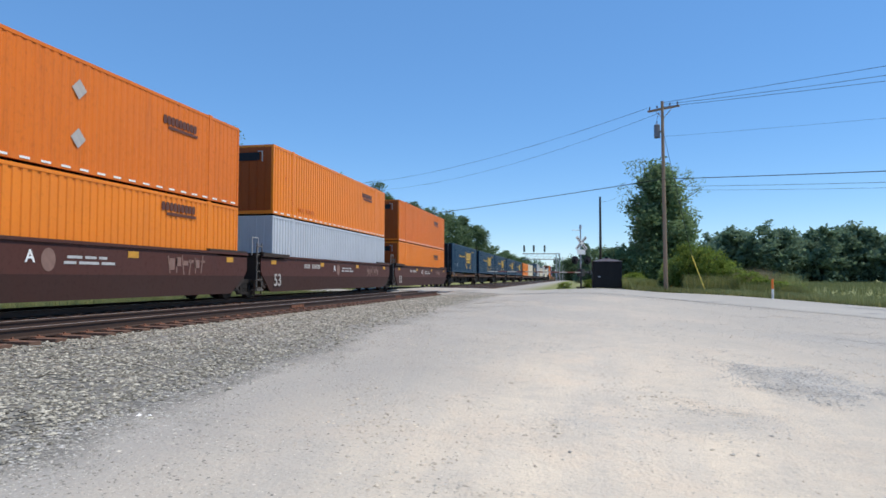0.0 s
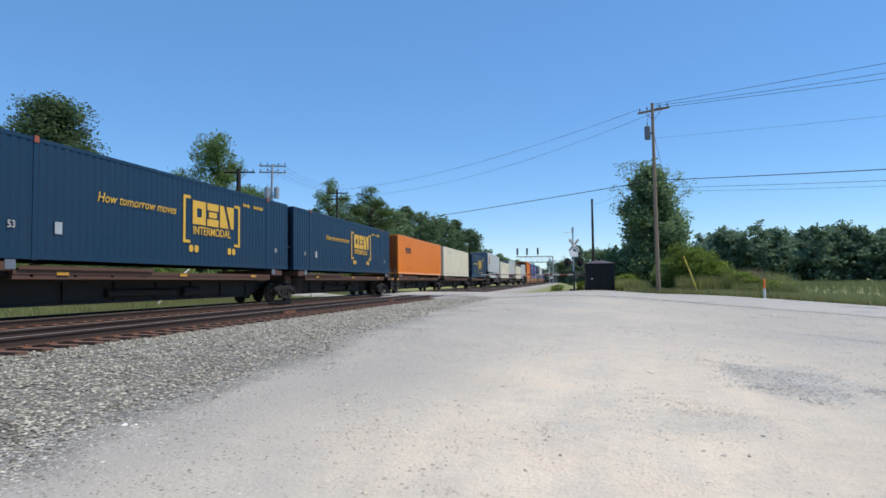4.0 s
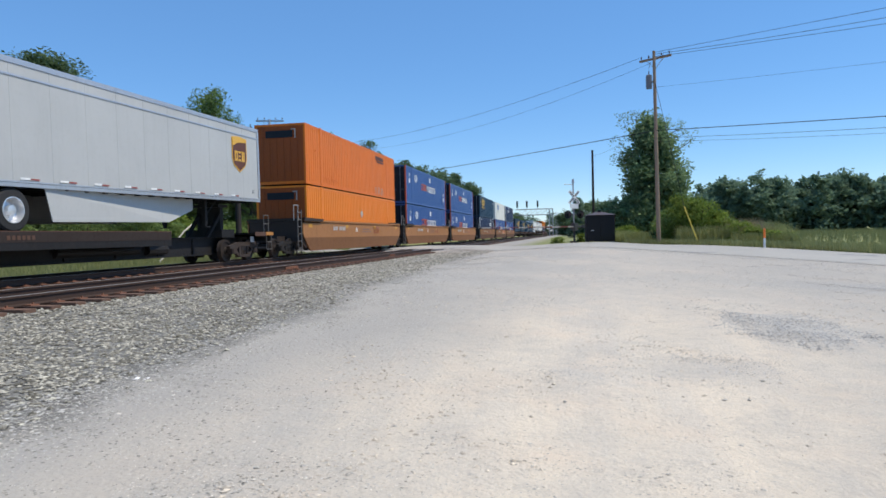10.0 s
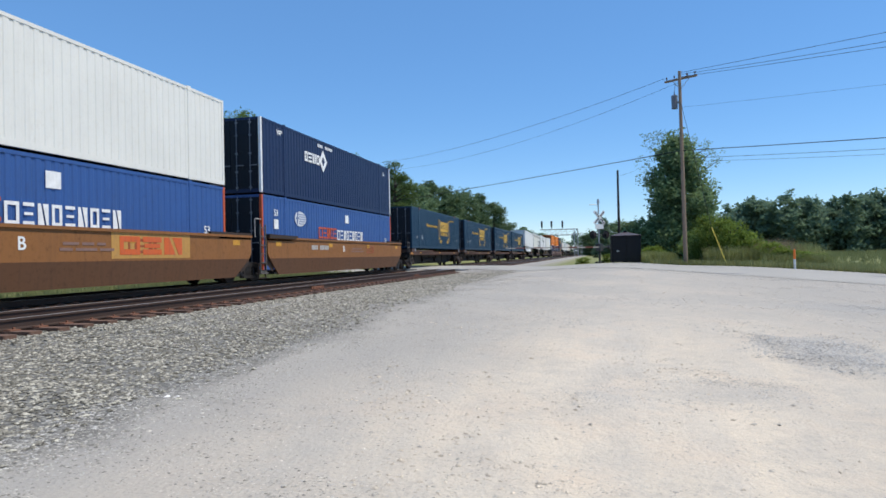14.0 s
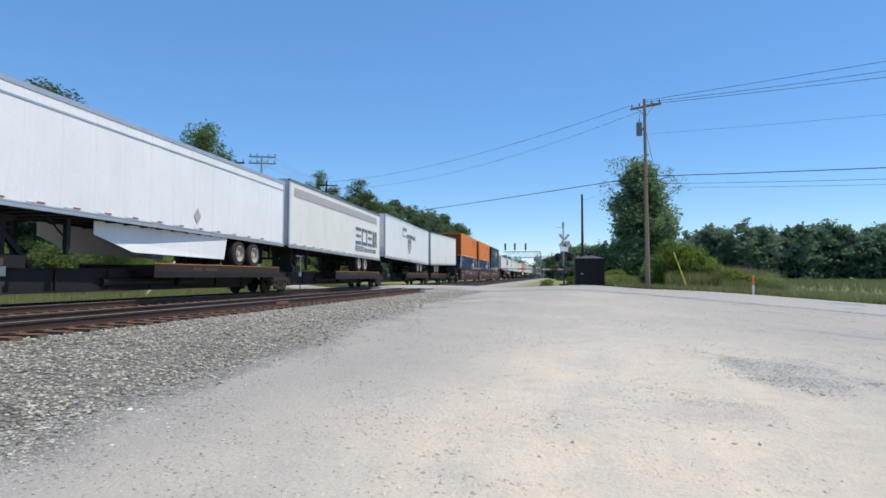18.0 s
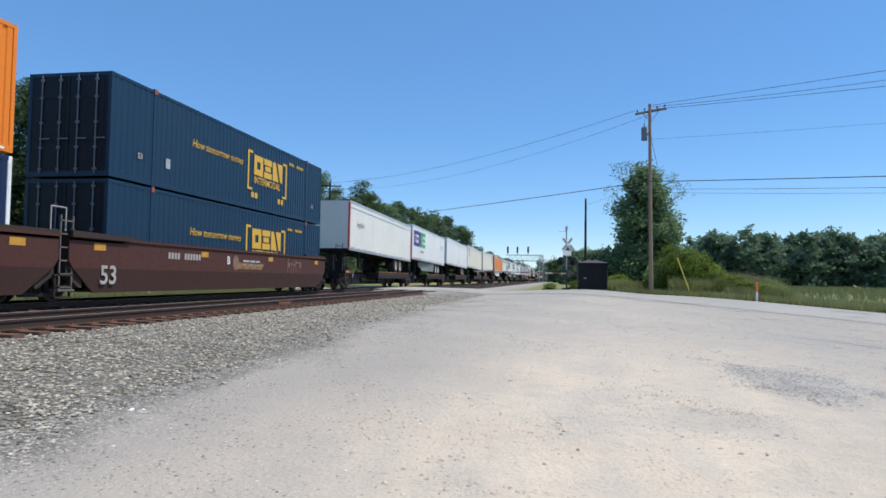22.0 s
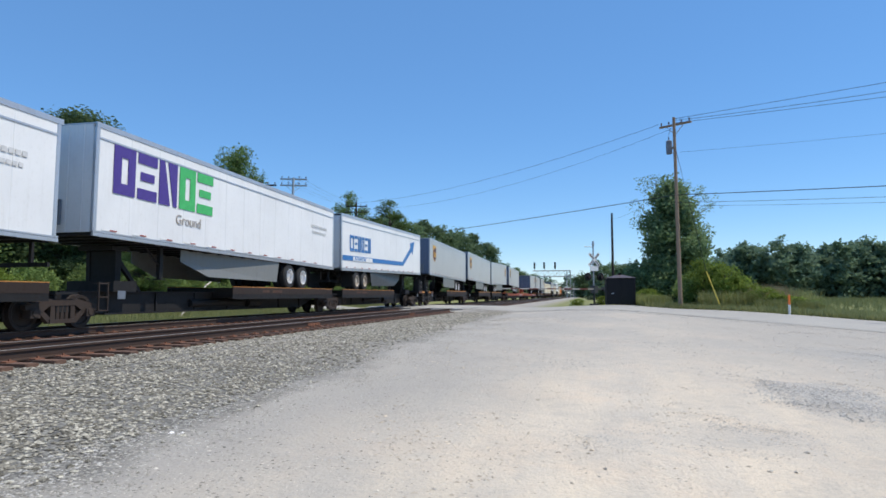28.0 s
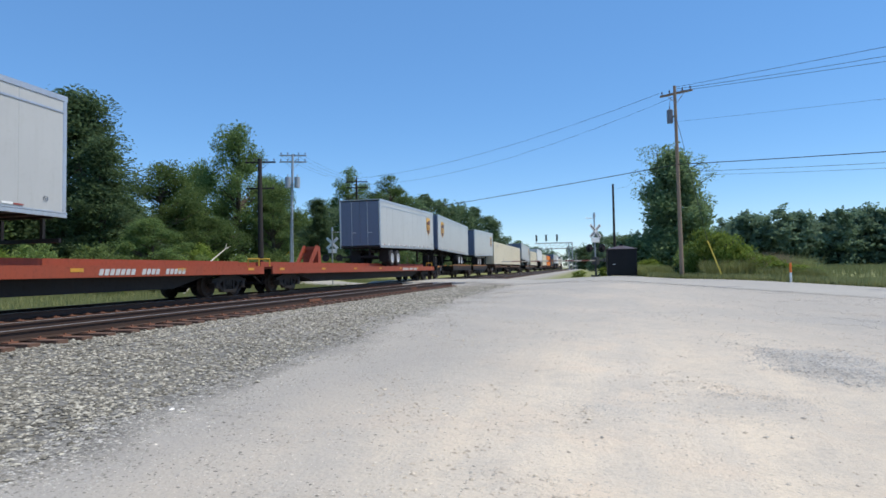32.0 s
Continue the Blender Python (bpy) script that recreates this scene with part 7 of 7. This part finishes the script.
boulder.location, boulder.scale = (8.60, 18.3, ground_z(8.60, 18.3) + 0.23), (0.85, 0.85, 0.85)
# plain tan board by the far wood
fs_ = thing("field_sign", "plain tan board on a post at the edge of the field", "sign")
fs_.location = (44.5, 97.0, ground_z(44.5, 97.0) - 0.05)
g = Geo()
g.rod((0, 0, 0), (0, 0, 3.9), 0.06, 6)
part("post", g.mesh("field_sign_post", GREYM), fs_)
g = Geo()
g.box(-0.62, 0.62, -0.1, -0.06, 2.7, 3.95, 0.01)
part("board", g.mesh("field_sign_board", plain("tan_board", (0.34, 0.29, 0.22), 0.8)), fs_)

# dead branch and a small yellow sign on the far verge
db = thing("fallen_branch", "bleached dead branch leaning out of the weeds", "branch")
db.location, db.scale = (-22.9, 35.6, ground_z(-22.9, 35.6)), (0.8, 0.8, 0.85)
g = Geo()
g.rod((0.7, -3.5, -0.05), (1.5, -1.4, 2.15), 0.07, 7, 0.055)
g.rod((1.5, -1.4, 2.15), (1.5, 0.9, 3.2), 0.055, 7, 0.03)
g.rod((1.5, 0.9, 3.2), (1.6, 1.5, 3.4), 0.03, 6, 0.012)
g.rod((1.5, 0.9, 3.2), (1.45, 1.2, 3.6), 0.025, 6, 0.01)
part("limb", g.mesh("dead_limb", plain("bleached_wood", (0.55, 0.50, 0.43), 0.9)), db)
ys_ = thing("warning_sign", "small yellow diamond warning sign on a thin post", "road sign")
ys_.location = (-27.6, 57.5, ground_z(-27.6, 57.5))
g = Geo()
g.rod((0, 0, 0), (0, 0, 2.6), 0.03, 6)
part("post", g.mesh("sign_post", GREYM), ys_)
g = Geo()
g.add([(-0.42, -0.04, 2.6), (0, -0.04, 2.18), (0.42, -0.04, 2.6), (0, -0.04, 3.02), (-0.42, -0.02, 2.6), (0, -0.02, 2.18), (0.42, -0.02, 2.6), (0, -0.02, 3.02)], [(0, 1, 2, 3), (7, 6, 5, 4), (0, 4, 5, 1), (1, 5, 6, 2), (2, 6, 7, 3), (3, 7, 4, 0)])
part("board", g.mesh("sign_board", plain("yellow_sign", (0.80, 0.42, 0.02), 0.5)), ys_, "yellow diamond board")

# ---------- trees and weeds ----------
BARK = paint("bark", (0.09, 0.07, 0.055), (0.05, 0.045, 0.04), 0.5, 0.95, grain=10)
LEAF_L = leafy("broad_leaf", (0.13, 0.20, 0.06), (0.30, 0.38, 0.13))
# LEAF_D is lightened: haze and glare over the dark tree, put into the colour
LEAF_D = leafy("hazed_dark_leaf", (0.125, 0.195, 0.10), (0.26, 0.355, 0.165))
LEAF_Y = leafy("bright_weed_leaf", (0.12, 0.19, 0.035), (0.31, 0.38, 0.085))
LEAF_W = leafy("wood_edge_leaf", (0.085, 0.145, 0.05), (0.205, 0.28, 0.095))
LEAF_X = leafy("dark_wood_edge_leaf", (0.07, 0.118, 0.06), (0.16, 0.225, 0.10))
# LEAF_M and LEAF_F: paler and bluer, distance haze painted into the leaves
LEAF_M = leafy("hazed_wood_leaf", (0.11, 0.18, 0.09), (0.21, 0.29, 0.15))
LEAF_F = leafy("hazed_far_leaf", (0.12, 0.19, 0.125), (0.21, 0.29, 0.18))


def crown(seed, h, r, base, n_clump, per, leaf, shape="round", gap=0.0):
    """Leaf clumps on limbs: returns limb geometry and leaf geometry for a tree of height h."""
    rr = random.Random(seed)
    limbs, leaves = Geo(), Geo()
    limbs.rod((0, 0, -0.2), (rr.uniform(-0.2, 0.2), rr.uniform(-0.2, 0.2), h * 0.55), 0.018 * h + 0.06, 8, 0.010 * h + 0.03)
    limbs.rod((0, 0, h * 0.52), (rr.uniform(-0.3, 0.3), rr.uniform(-0.3, 0.3), h * 0.92), 0.010 * h + 0.03, 6, 0.02)
    vs, fs = leaves.v, leaves.f
    lobes = []
    nl = 26 if shape == "egg" else 22
    for i in range(nl):
        k = (i + rr.random()) / nl
        if shape == "egg":
            env = (1 - 0.9 * k) * (0.85 + 0.15 * min(1, k * 4))
        else:
            env = math.sin(math.pi * (0.16 + 0.74 * k ** 1.15)) ** 0.7
        a = i * 2.4 + rr.uniform(-0.5, 0.5)
        d = r * env * rr.uniform(0.30, 0.78) if i < nl - 1 else 0.0
        lobes.append((d * math.cos(a), d * math.sin(a), base + (h - base) * (0.06 + 0.84 * k), r * rr.uniform(0.24, 0.42) * ((0.2 + 0.8 * env) if shape == "egg" else (0.65 + 0.35 * env))))
    for c in range(n_clump):
        lx, ly, lz, lr = lobes[int(len(lobes) * rr.random() ** 1.45) if shape == "egg" else rr.randrange(len(lobes))]
        u = Vector((rr.gauss(0, 1), rr.gauss(0, 1), rr.gauss(0, 1))).normalized() * lr * rr.uniform(0.35, 1.05)
        cx, cy, z = lx + u.x, ly + u.y, max(base * 0.5 + 0.1, lz + u.z * 0.9)
        rad = math.hypot(cx, cy)
        size = r * rr.uniform(0.09, 0.19)
        if c % 5 == 0 and rad > 0.3 * r:
            limbs.rod((0, 0, max(0.2 * h, z - rad * 0.7)), (cx, cy, z), 0.006 * h + 0.012, 5, 0.01)
        for i in range(per):
            u, v, w = rr.gauss(0, 1), rr.gauss(0, 1), rr.gauss(0, 0.75)
            q = 0.6 * rr.random() ** 0.33 * 1.5 / (math.sqrt(u * u + v * v + w * w) + 1e-6)
            px, py, pz = cx + u * q * size * 1.6, cy + v * q * size * 1.6, z + w * q * size * 1.3
            s = leaf * rr.uniform(0.6, 1.3)
            d1 = Vector((rr.uniform(-1, 1), rr.uniform(-1, 1), rr.uniform(-0.6, 0.6))).normalized() * s
            d2 = Vector((rr.uniform(-1, 1), rr.uniform(-1, 1), rr.uniform(-0.9, 0.4))).normalized() * s * 0.7
            o = len(vs)
            vs.extend([(px, py, pz), (px + d1.x * 0.5 + d2.x * 0.5, py + d1.y * 0.5 + d2.y * 0.5, pz + d1.z * 0.5 + d2.z * 0.5), (px + d1.x, py + d1.y, pz + d1.z), (px + d1.x * 0.5 - d2.x * 0.5, py + d1.y * 0.5 - d2.y * 0.5, pz + d1.z * 0.5 - d2.z * 0.5)])
            fs.append((o, o + 1, o + 2, o + 3))
    return limbs, leaves


def quick(geo, name, mat):
    me = bpy.data.meshes.new(name)
    me.from_pydata(geo.v, [], geo.f)
    me.materials.append(mat)
    return me


def tree(label, seed, h, r, base, n_clump, per, leaf, mat, shape="round", nm="tree"):
    ob = thing(nm, label, "tree" if nm == "tree" else "shrub", "trees and shrubs")
    limbs, leaves = crown(seed, h, r, base, n_clump, per, leaf, shape)
    part("trunk", quick(limbs, "trunk", BARK), ob)
    part("crown", quick(leaves, "crown", mat), ob)
    return ob


def put(proto, x, y, h_scale, w_scale, turn, first=False, z=None):
    zz = ground_z(x, y) - 0.1 if z is None else z
    c = proto if first else copy_thing(proto, pose(x, y, zz, 0, 0, turn))
    c.location, c.rotation_euler = (x, y, zz), (0, 0, radians(turn))
    c.scale = (w_scale, w_scale, h_scale)
    return c


rt = random.Random(21)
# the big tree behind the pole
put(tree("dense dark green tree, wispy at the top, behind the pole", 1, 10.3, 4.2, 0.2, 560, 75, 0.27, LEAF_D, "egg"), 6.2, 52.0, 1.0, 1.0, 0, True)
thin = tree("sparse young tree with thin bare top", 3, 11.0, 2.4, 5.5, 55, 26, 0.15, LEAF_L)
put(thin, 5.5, 55.0, 1.0, 1.0, 30, True)
put(thin, 7.6, 54.0, 0.9, 1.0, 130)
# broad prototypes of the left woods
P = [
    tree("tall leafy green tree at the edge of the woods", 11, 14.0, 4.2, 0.6, 420, 85, 0.20, LEAF_W),
    tree("tall dark green tree at the edge of the woods", 12, 15.0, 3.8, 0.5, 420, 85, 0.20, LEAF_X, "egg"),
    tree("tall leafy green tree with uneven crown", 13, 13.0, 4.8, 0.7, 420, 85, 0.21, LEAF_W),
    tree("slender leafy tree with airy crown", 14, 15.0, 3.0, 1.8, 320, 60, 0.20, LEAF_W),
    tree("broad dark tree with drooping boughs", 15, 15.0, 5.4, 0.4, 600, 90, 0.20, LEAF_X, "egg"),
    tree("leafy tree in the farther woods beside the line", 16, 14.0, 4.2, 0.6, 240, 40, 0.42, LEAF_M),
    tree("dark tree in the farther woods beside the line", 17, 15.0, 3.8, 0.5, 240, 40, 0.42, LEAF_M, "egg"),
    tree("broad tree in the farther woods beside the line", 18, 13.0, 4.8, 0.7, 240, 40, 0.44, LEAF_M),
]
B = [
    tree("bright green weedy shrub in rough grass", 31, 2.6, 1.7, 0.05, 110, 60, 0.15, LEAF_Y, nm="shrub"),
    tree("low mid-green leafy shrub by the verge", 32, 2.4, 1.8, 0.05, 110, 60, 0.15, LEAF_L, nm="shrub"),
]
used = set()


def plant(i, x, y, h, w, turn=None):
    # far trees switch to the prototypes with haze in their leaf colour
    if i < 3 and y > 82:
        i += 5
    proto = P[i]
    put(proto, x, y, h, w, rt.uniform(0, 360) if turn is None else turn, i not in used)
    used.add(i)


usedb = set()


def shrub(i, x, y, h, w):
    put(B[i], x, y, h, w, rt.uniform(0, 360), i not in usedb)
    usedb.add(i)


# left woods: single trees along the edge
for i, x, y, h, w in ((4, -37.2, 42.0, 1.06, 1.5), (1, -33.0, 39.5, 0.75, 1.0), (0, -35.5, 49.5, 0.78, 1.0), (2, -31.5, 50.0, 0.45, 0.8), (0, -32.8, 57.5, 1.14, 0.92),
                      (0, -29.5, 58.0, 0.7, 0.75), (2, -40.0, 62.0, 0.98, 1.0), (0, -36.0, 70.0, 0.9, 1.0), (1, -33.5, 78.0, 0.72, 1.2), (3, -34.5, 92.0, 1.12, 1.2), (3, -28.6, 93.0, 1.05, 1.3), (2, -44.5, 42.0, 1.06, 1.3), (0, -31.0, 97.0, 0.95, 1.2), (2, -30.5, 86.0, 0.85, 1.05),
                      (0, -31.5, 101.0, 1.05, 1.2), (2, -32.5, 112.0, 1.15, 1.3), (1, -31.0, 124.0, 1.1, 1.4), (0, -31.0, 138.0, 1.2, 1.45), (2, -30.0, 152.0, 1.3, 1.45), (1, -29.0, 168.0, 1.2, 1.5),
                      (0, -28.0, 186.0, 1.22, 1.6), (2, -46.0, 44.0, 0.75, 1.2), (0, -44.0, 54.0, 0.7, 1.2), (1, -48.0, 74.0, 0.7, 1.3), (2, -44.0, 90.0, 0.8, 1.3), (0, -26.5, 36.0, 0.35, 0.6), (1, -45.0, 35.0, 0.9, 1.3),
                      (0, -40.0, 33.0, 0.8, 1.1), (2, -36.0, 29.0, 0.75, 1.0), (0, -43.0, 106.0, 0.95, 1.3), (1, -43.0, 128.0, 1.0, 1.4), (2, -40.0, 150.0, 1.05, 1.4), (0, -40.0, 175.0, 1.05, 1.5)):
    plant(i, x, y, h, w)
for k in range(26):
    y = 26 + k * 2.4 + rt.uniform(-1, 1)
    shrub(0 if k % 4 == 0 else 1, -26.5 - 0.05 * (y - 26) + rt.uniform(-2.5, 1.5), y, rt.uniform(0.6, 1.3), rt.uniform(0.7, 1.3))
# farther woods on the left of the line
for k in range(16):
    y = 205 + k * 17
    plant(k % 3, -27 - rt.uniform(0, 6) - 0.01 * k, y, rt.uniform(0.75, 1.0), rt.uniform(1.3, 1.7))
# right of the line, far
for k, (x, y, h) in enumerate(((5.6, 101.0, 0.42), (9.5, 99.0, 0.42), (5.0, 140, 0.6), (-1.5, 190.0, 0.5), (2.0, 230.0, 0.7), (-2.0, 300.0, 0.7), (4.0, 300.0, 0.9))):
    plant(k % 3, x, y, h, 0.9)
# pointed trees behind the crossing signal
# LEAF_F tints this tree with painted haze
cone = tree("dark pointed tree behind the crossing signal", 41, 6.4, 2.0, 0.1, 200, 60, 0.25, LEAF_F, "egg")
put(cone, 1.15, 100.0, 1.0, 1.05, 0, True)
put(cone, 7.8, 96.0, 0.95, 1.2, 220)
# weeds by the pole and the hut
for k, (i, x, y, h, w) in enumerate(((0, 6.9, 43.2, 1.2, 0.8), (0, 7.9, 42.4, 1.1, 0.8), (0, 8.6, 42.5, 0.8, 0.8), (1, 6.2, 44.5, 0.9, 0.7), (0, 9.8, 41.6, 0.55, 0.8), (0, 4.2, 46.5, 0.38, 0.6), (0, 10.8, 41.0, 0.4, 0.8),
                                     (1, 7.0, 46.0, 1.0, 1.0), (1, 9.2, 46.5, 0.8, 1.1), (0, 11.6, 41.5, 0.35, 0.9), (0, 0.9, 48.8, 0.28, 0.35), (0, 3.9, 48.5, 0.5, 0.6), (0, -0.9, 50.0, 0.22, 0.4), (0, 3.7, 45.4, 0.3, 0.45), (1, 4.6, 50.2, 0.7, 0.7))):
    shrub(i, x, y, h, w)


def woods(label, seed, spots, leaf, mat, per):
    """A far wood as one mesh of leaf clumps."""
    rr = random.Random(seed)
    allv, allf = [], []
    for x, y, h, r in spots:
        limbs, lv = crown(rr.randint(0, 99999), h, r, 0.1, 80, per, leaf)
        z = ground_z(x, y)
        o = len(allv)
        allv += [(a + x, b + y, c + z) for a, b, c in lv.v]
        allf += [tuple(i + o for i in f) for f in lv.f]
    g = Geo()
    g.v, g.f = allv, allf
    return tagged(new("woods", quick(g, "woods", mat)), label, "woods", kind="stuff")


spots = []
for k in range(60):
    x = 17 + k * 1.75 + rt.uniform(-1, 1)
    for row in range(2):
        spots.append((x + rt.uniform(-2, 2), 112 + row * 7 + rt.uniform(-3, 3) - 0.25 * max(0, x - 45), rt.uniform(6.8, 9.9) * (0.85 if x < 24 else 1), rt.uniform(2.6, 4.0)))
# the woods below carry their haze in the leaf colour
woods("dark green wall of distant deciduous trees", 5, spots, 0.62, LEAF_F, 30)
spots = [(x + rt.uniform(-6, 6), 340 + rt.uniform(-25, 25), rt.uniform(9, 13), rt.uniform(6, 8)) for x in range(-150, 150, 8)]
woods("far treeline beyond the gantry, haze tinted into its leaves", 6, spots, 0.9, LEAF_F, 18)
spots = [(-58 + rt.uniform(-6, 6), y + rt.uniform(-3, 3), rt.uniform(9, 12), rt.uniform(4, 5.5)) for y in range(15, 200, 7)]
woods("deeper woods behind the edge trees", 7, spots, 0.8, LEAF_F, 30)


def grass(label, n, pick, mat, hmin, hmax, seed):
    rr = random.Random(seed)
    vs, fs = [], []
    k = 0
    while k < n:
        p = pick(rr)
        if p is None:
            continue
        x, y = p
        z = ground_z(x, y)
        for j in range(3):
            a = rr.uniform(0, 6.283)
            h = rr.uniform(hmin, hmax)
            w = 0.012 + 0.014 * rr.random()
            bx, by = x + rr.uniform(-0.08, 0.08), y + rr.uniform(-0.08, 0.08)
            lx, ly = rr.uniform(-0.3, 0.3) * h, rr.uniform(-0.3, 0.3) * h
            o = len(vs)
            vs += [(bx - w * math.cos(a), by - w * math.sin(a), z - 0.02), (bx + w * math.cos(a), by + w * math.sin(a), z - 0.02), (bx + lx, by + ly, z + h)]
            fs.append((o, o + 1, o + 2))
        k += 1
    g = Geo()
    g.v, g.f = vs, fs
    return tagged(new("grass", quick(g, "grass", mat)), label, "grass", kind="stuff")


GRASS = leafy("grass_blade", (0.20, 0.23, 0.09), (0.37, 0.37, 0.18))
FIELDG = leafy("field_grass", (0.16, 0.185, 0.075), (0.26, 0.275, 0.13))
DRYG = leafy("dry_weed", (0.26, 0.20, 0.12), (0.42, 0.34, 0.22))


def verge_right(rr):
    s, w = rr.uniform(-6, 34), 4.05 + 9 * rr.random() ** 1.8
    x, y = RPX + RDX * s + 0.643 * w, RPY + RDY * s + 0.766 * w
    return (x, y) if x > -1.5 and not (0.2 < x < 3.4 and y < 45.6) else None


def verge_left(rr):
    x, y = rr.uniform(-27, -18.2), rr.uniform(12, 75)
    return None if abs(road_side(x, y)) < 4.5 else (x, y)


def field(rr):
    return rr.uniform(10, 75), rr.uniform(46, 108)


grass("green roadside grass and weeds", 17000, verge_right, GRASS, 0.12, 0.45, 1)
grass("green grass verge beyond the far track", 12000, verge_left, GRASS, 0.12, 0.4, 2)
grass("rough grass of the field behind", 14000, field, FIELDG, 0.3, 0.7, 3)
grass("dry brown weed stalks above the bank", 500, lambda rr: (rr.uniform(8.2, 12.5), rr.uniform(43, 47)), DRYG, 0.6, 1.6, 4)


def bank(x0, x1, y0, y1):
    return lambda rr: (rr.uniform(x0, x1), rr.uniform(y0, y1))


TALLG = leafy("tall_bank_grass", (0.20, 0.23, 0.08), (0.40, 0.40, 0.18))
grass("tall yellow-green grass on the bank by the pole", 2600, bank(6.4, 9.6, 40.6, 43.5), TALLG, 0.4, 1.25, 7)
grass("pale weeds behind the bank", 1800, bank(8.5, 13.5, 43.0, 47.0), TALLG, 0.5, 1.5, 11)
grass("tall yellow-green grass on the lower bank", 2600, bank(9.2, 12.6, 39.6, 43.0), TALLG, 0.35, 0.85, 8)
grass("rough grass between hut and pole", 1800, bank(3.1, 5.0, 43.0, 46.5), TALLG, 0.3, 0.9, 9)
grass("dry seed heads standing over the bank", 500, bank(8.6, 11.4, 42.0, 44.0), DRYG, 1.0, 1.7, 10)

# ---------- single ties and plates, last ----------
for tr, cx in track_things:
    y0, y1 = (4.0, 42.0) if cx == NEAR_X else (8.0, 46.0)
    far = Geo()
    y = -40.0
    i = 0
    while y < 330:
        i += 1
        y += 0.53 + rnd.uniform(-0.02, 0.02)
        if abs(road_side(cx, y)) < 4.9:
            continue
        if y0 <= y <= y1:
            t = part("tie", TIES[i % 4], tr, "", (rnd.uniform(-0.04, 0.04), y, TRACK_TOP - 0.172))
            t.rotation_euler = (0, 0, radians(rnd.uniform(-1.2, 1.2)))
            for sx in (-0.7175, 0.7175):
                part("tie_plate", PLATE, tr, "", (sx, y, TRACK_TOP - 0.174))
        else:
            far.box(-1.3, 1.3, y - 0.115, y + 0.115, TRACK_TOP - 0.34, TRACK_TOP - 0.172)
    ft = part("far_ties", far.mesh("far_ties", TIEM), tr)
    ft["kind"] = "stuff"


def motions():
    for ob, start, z, *tilt in MOVERS:
        walk(ob, [(t, pose(FAR_X, start - s, RAIL_TOP + z, tilt[0] if tilt else 0)) for t, s in RUN])


motions()
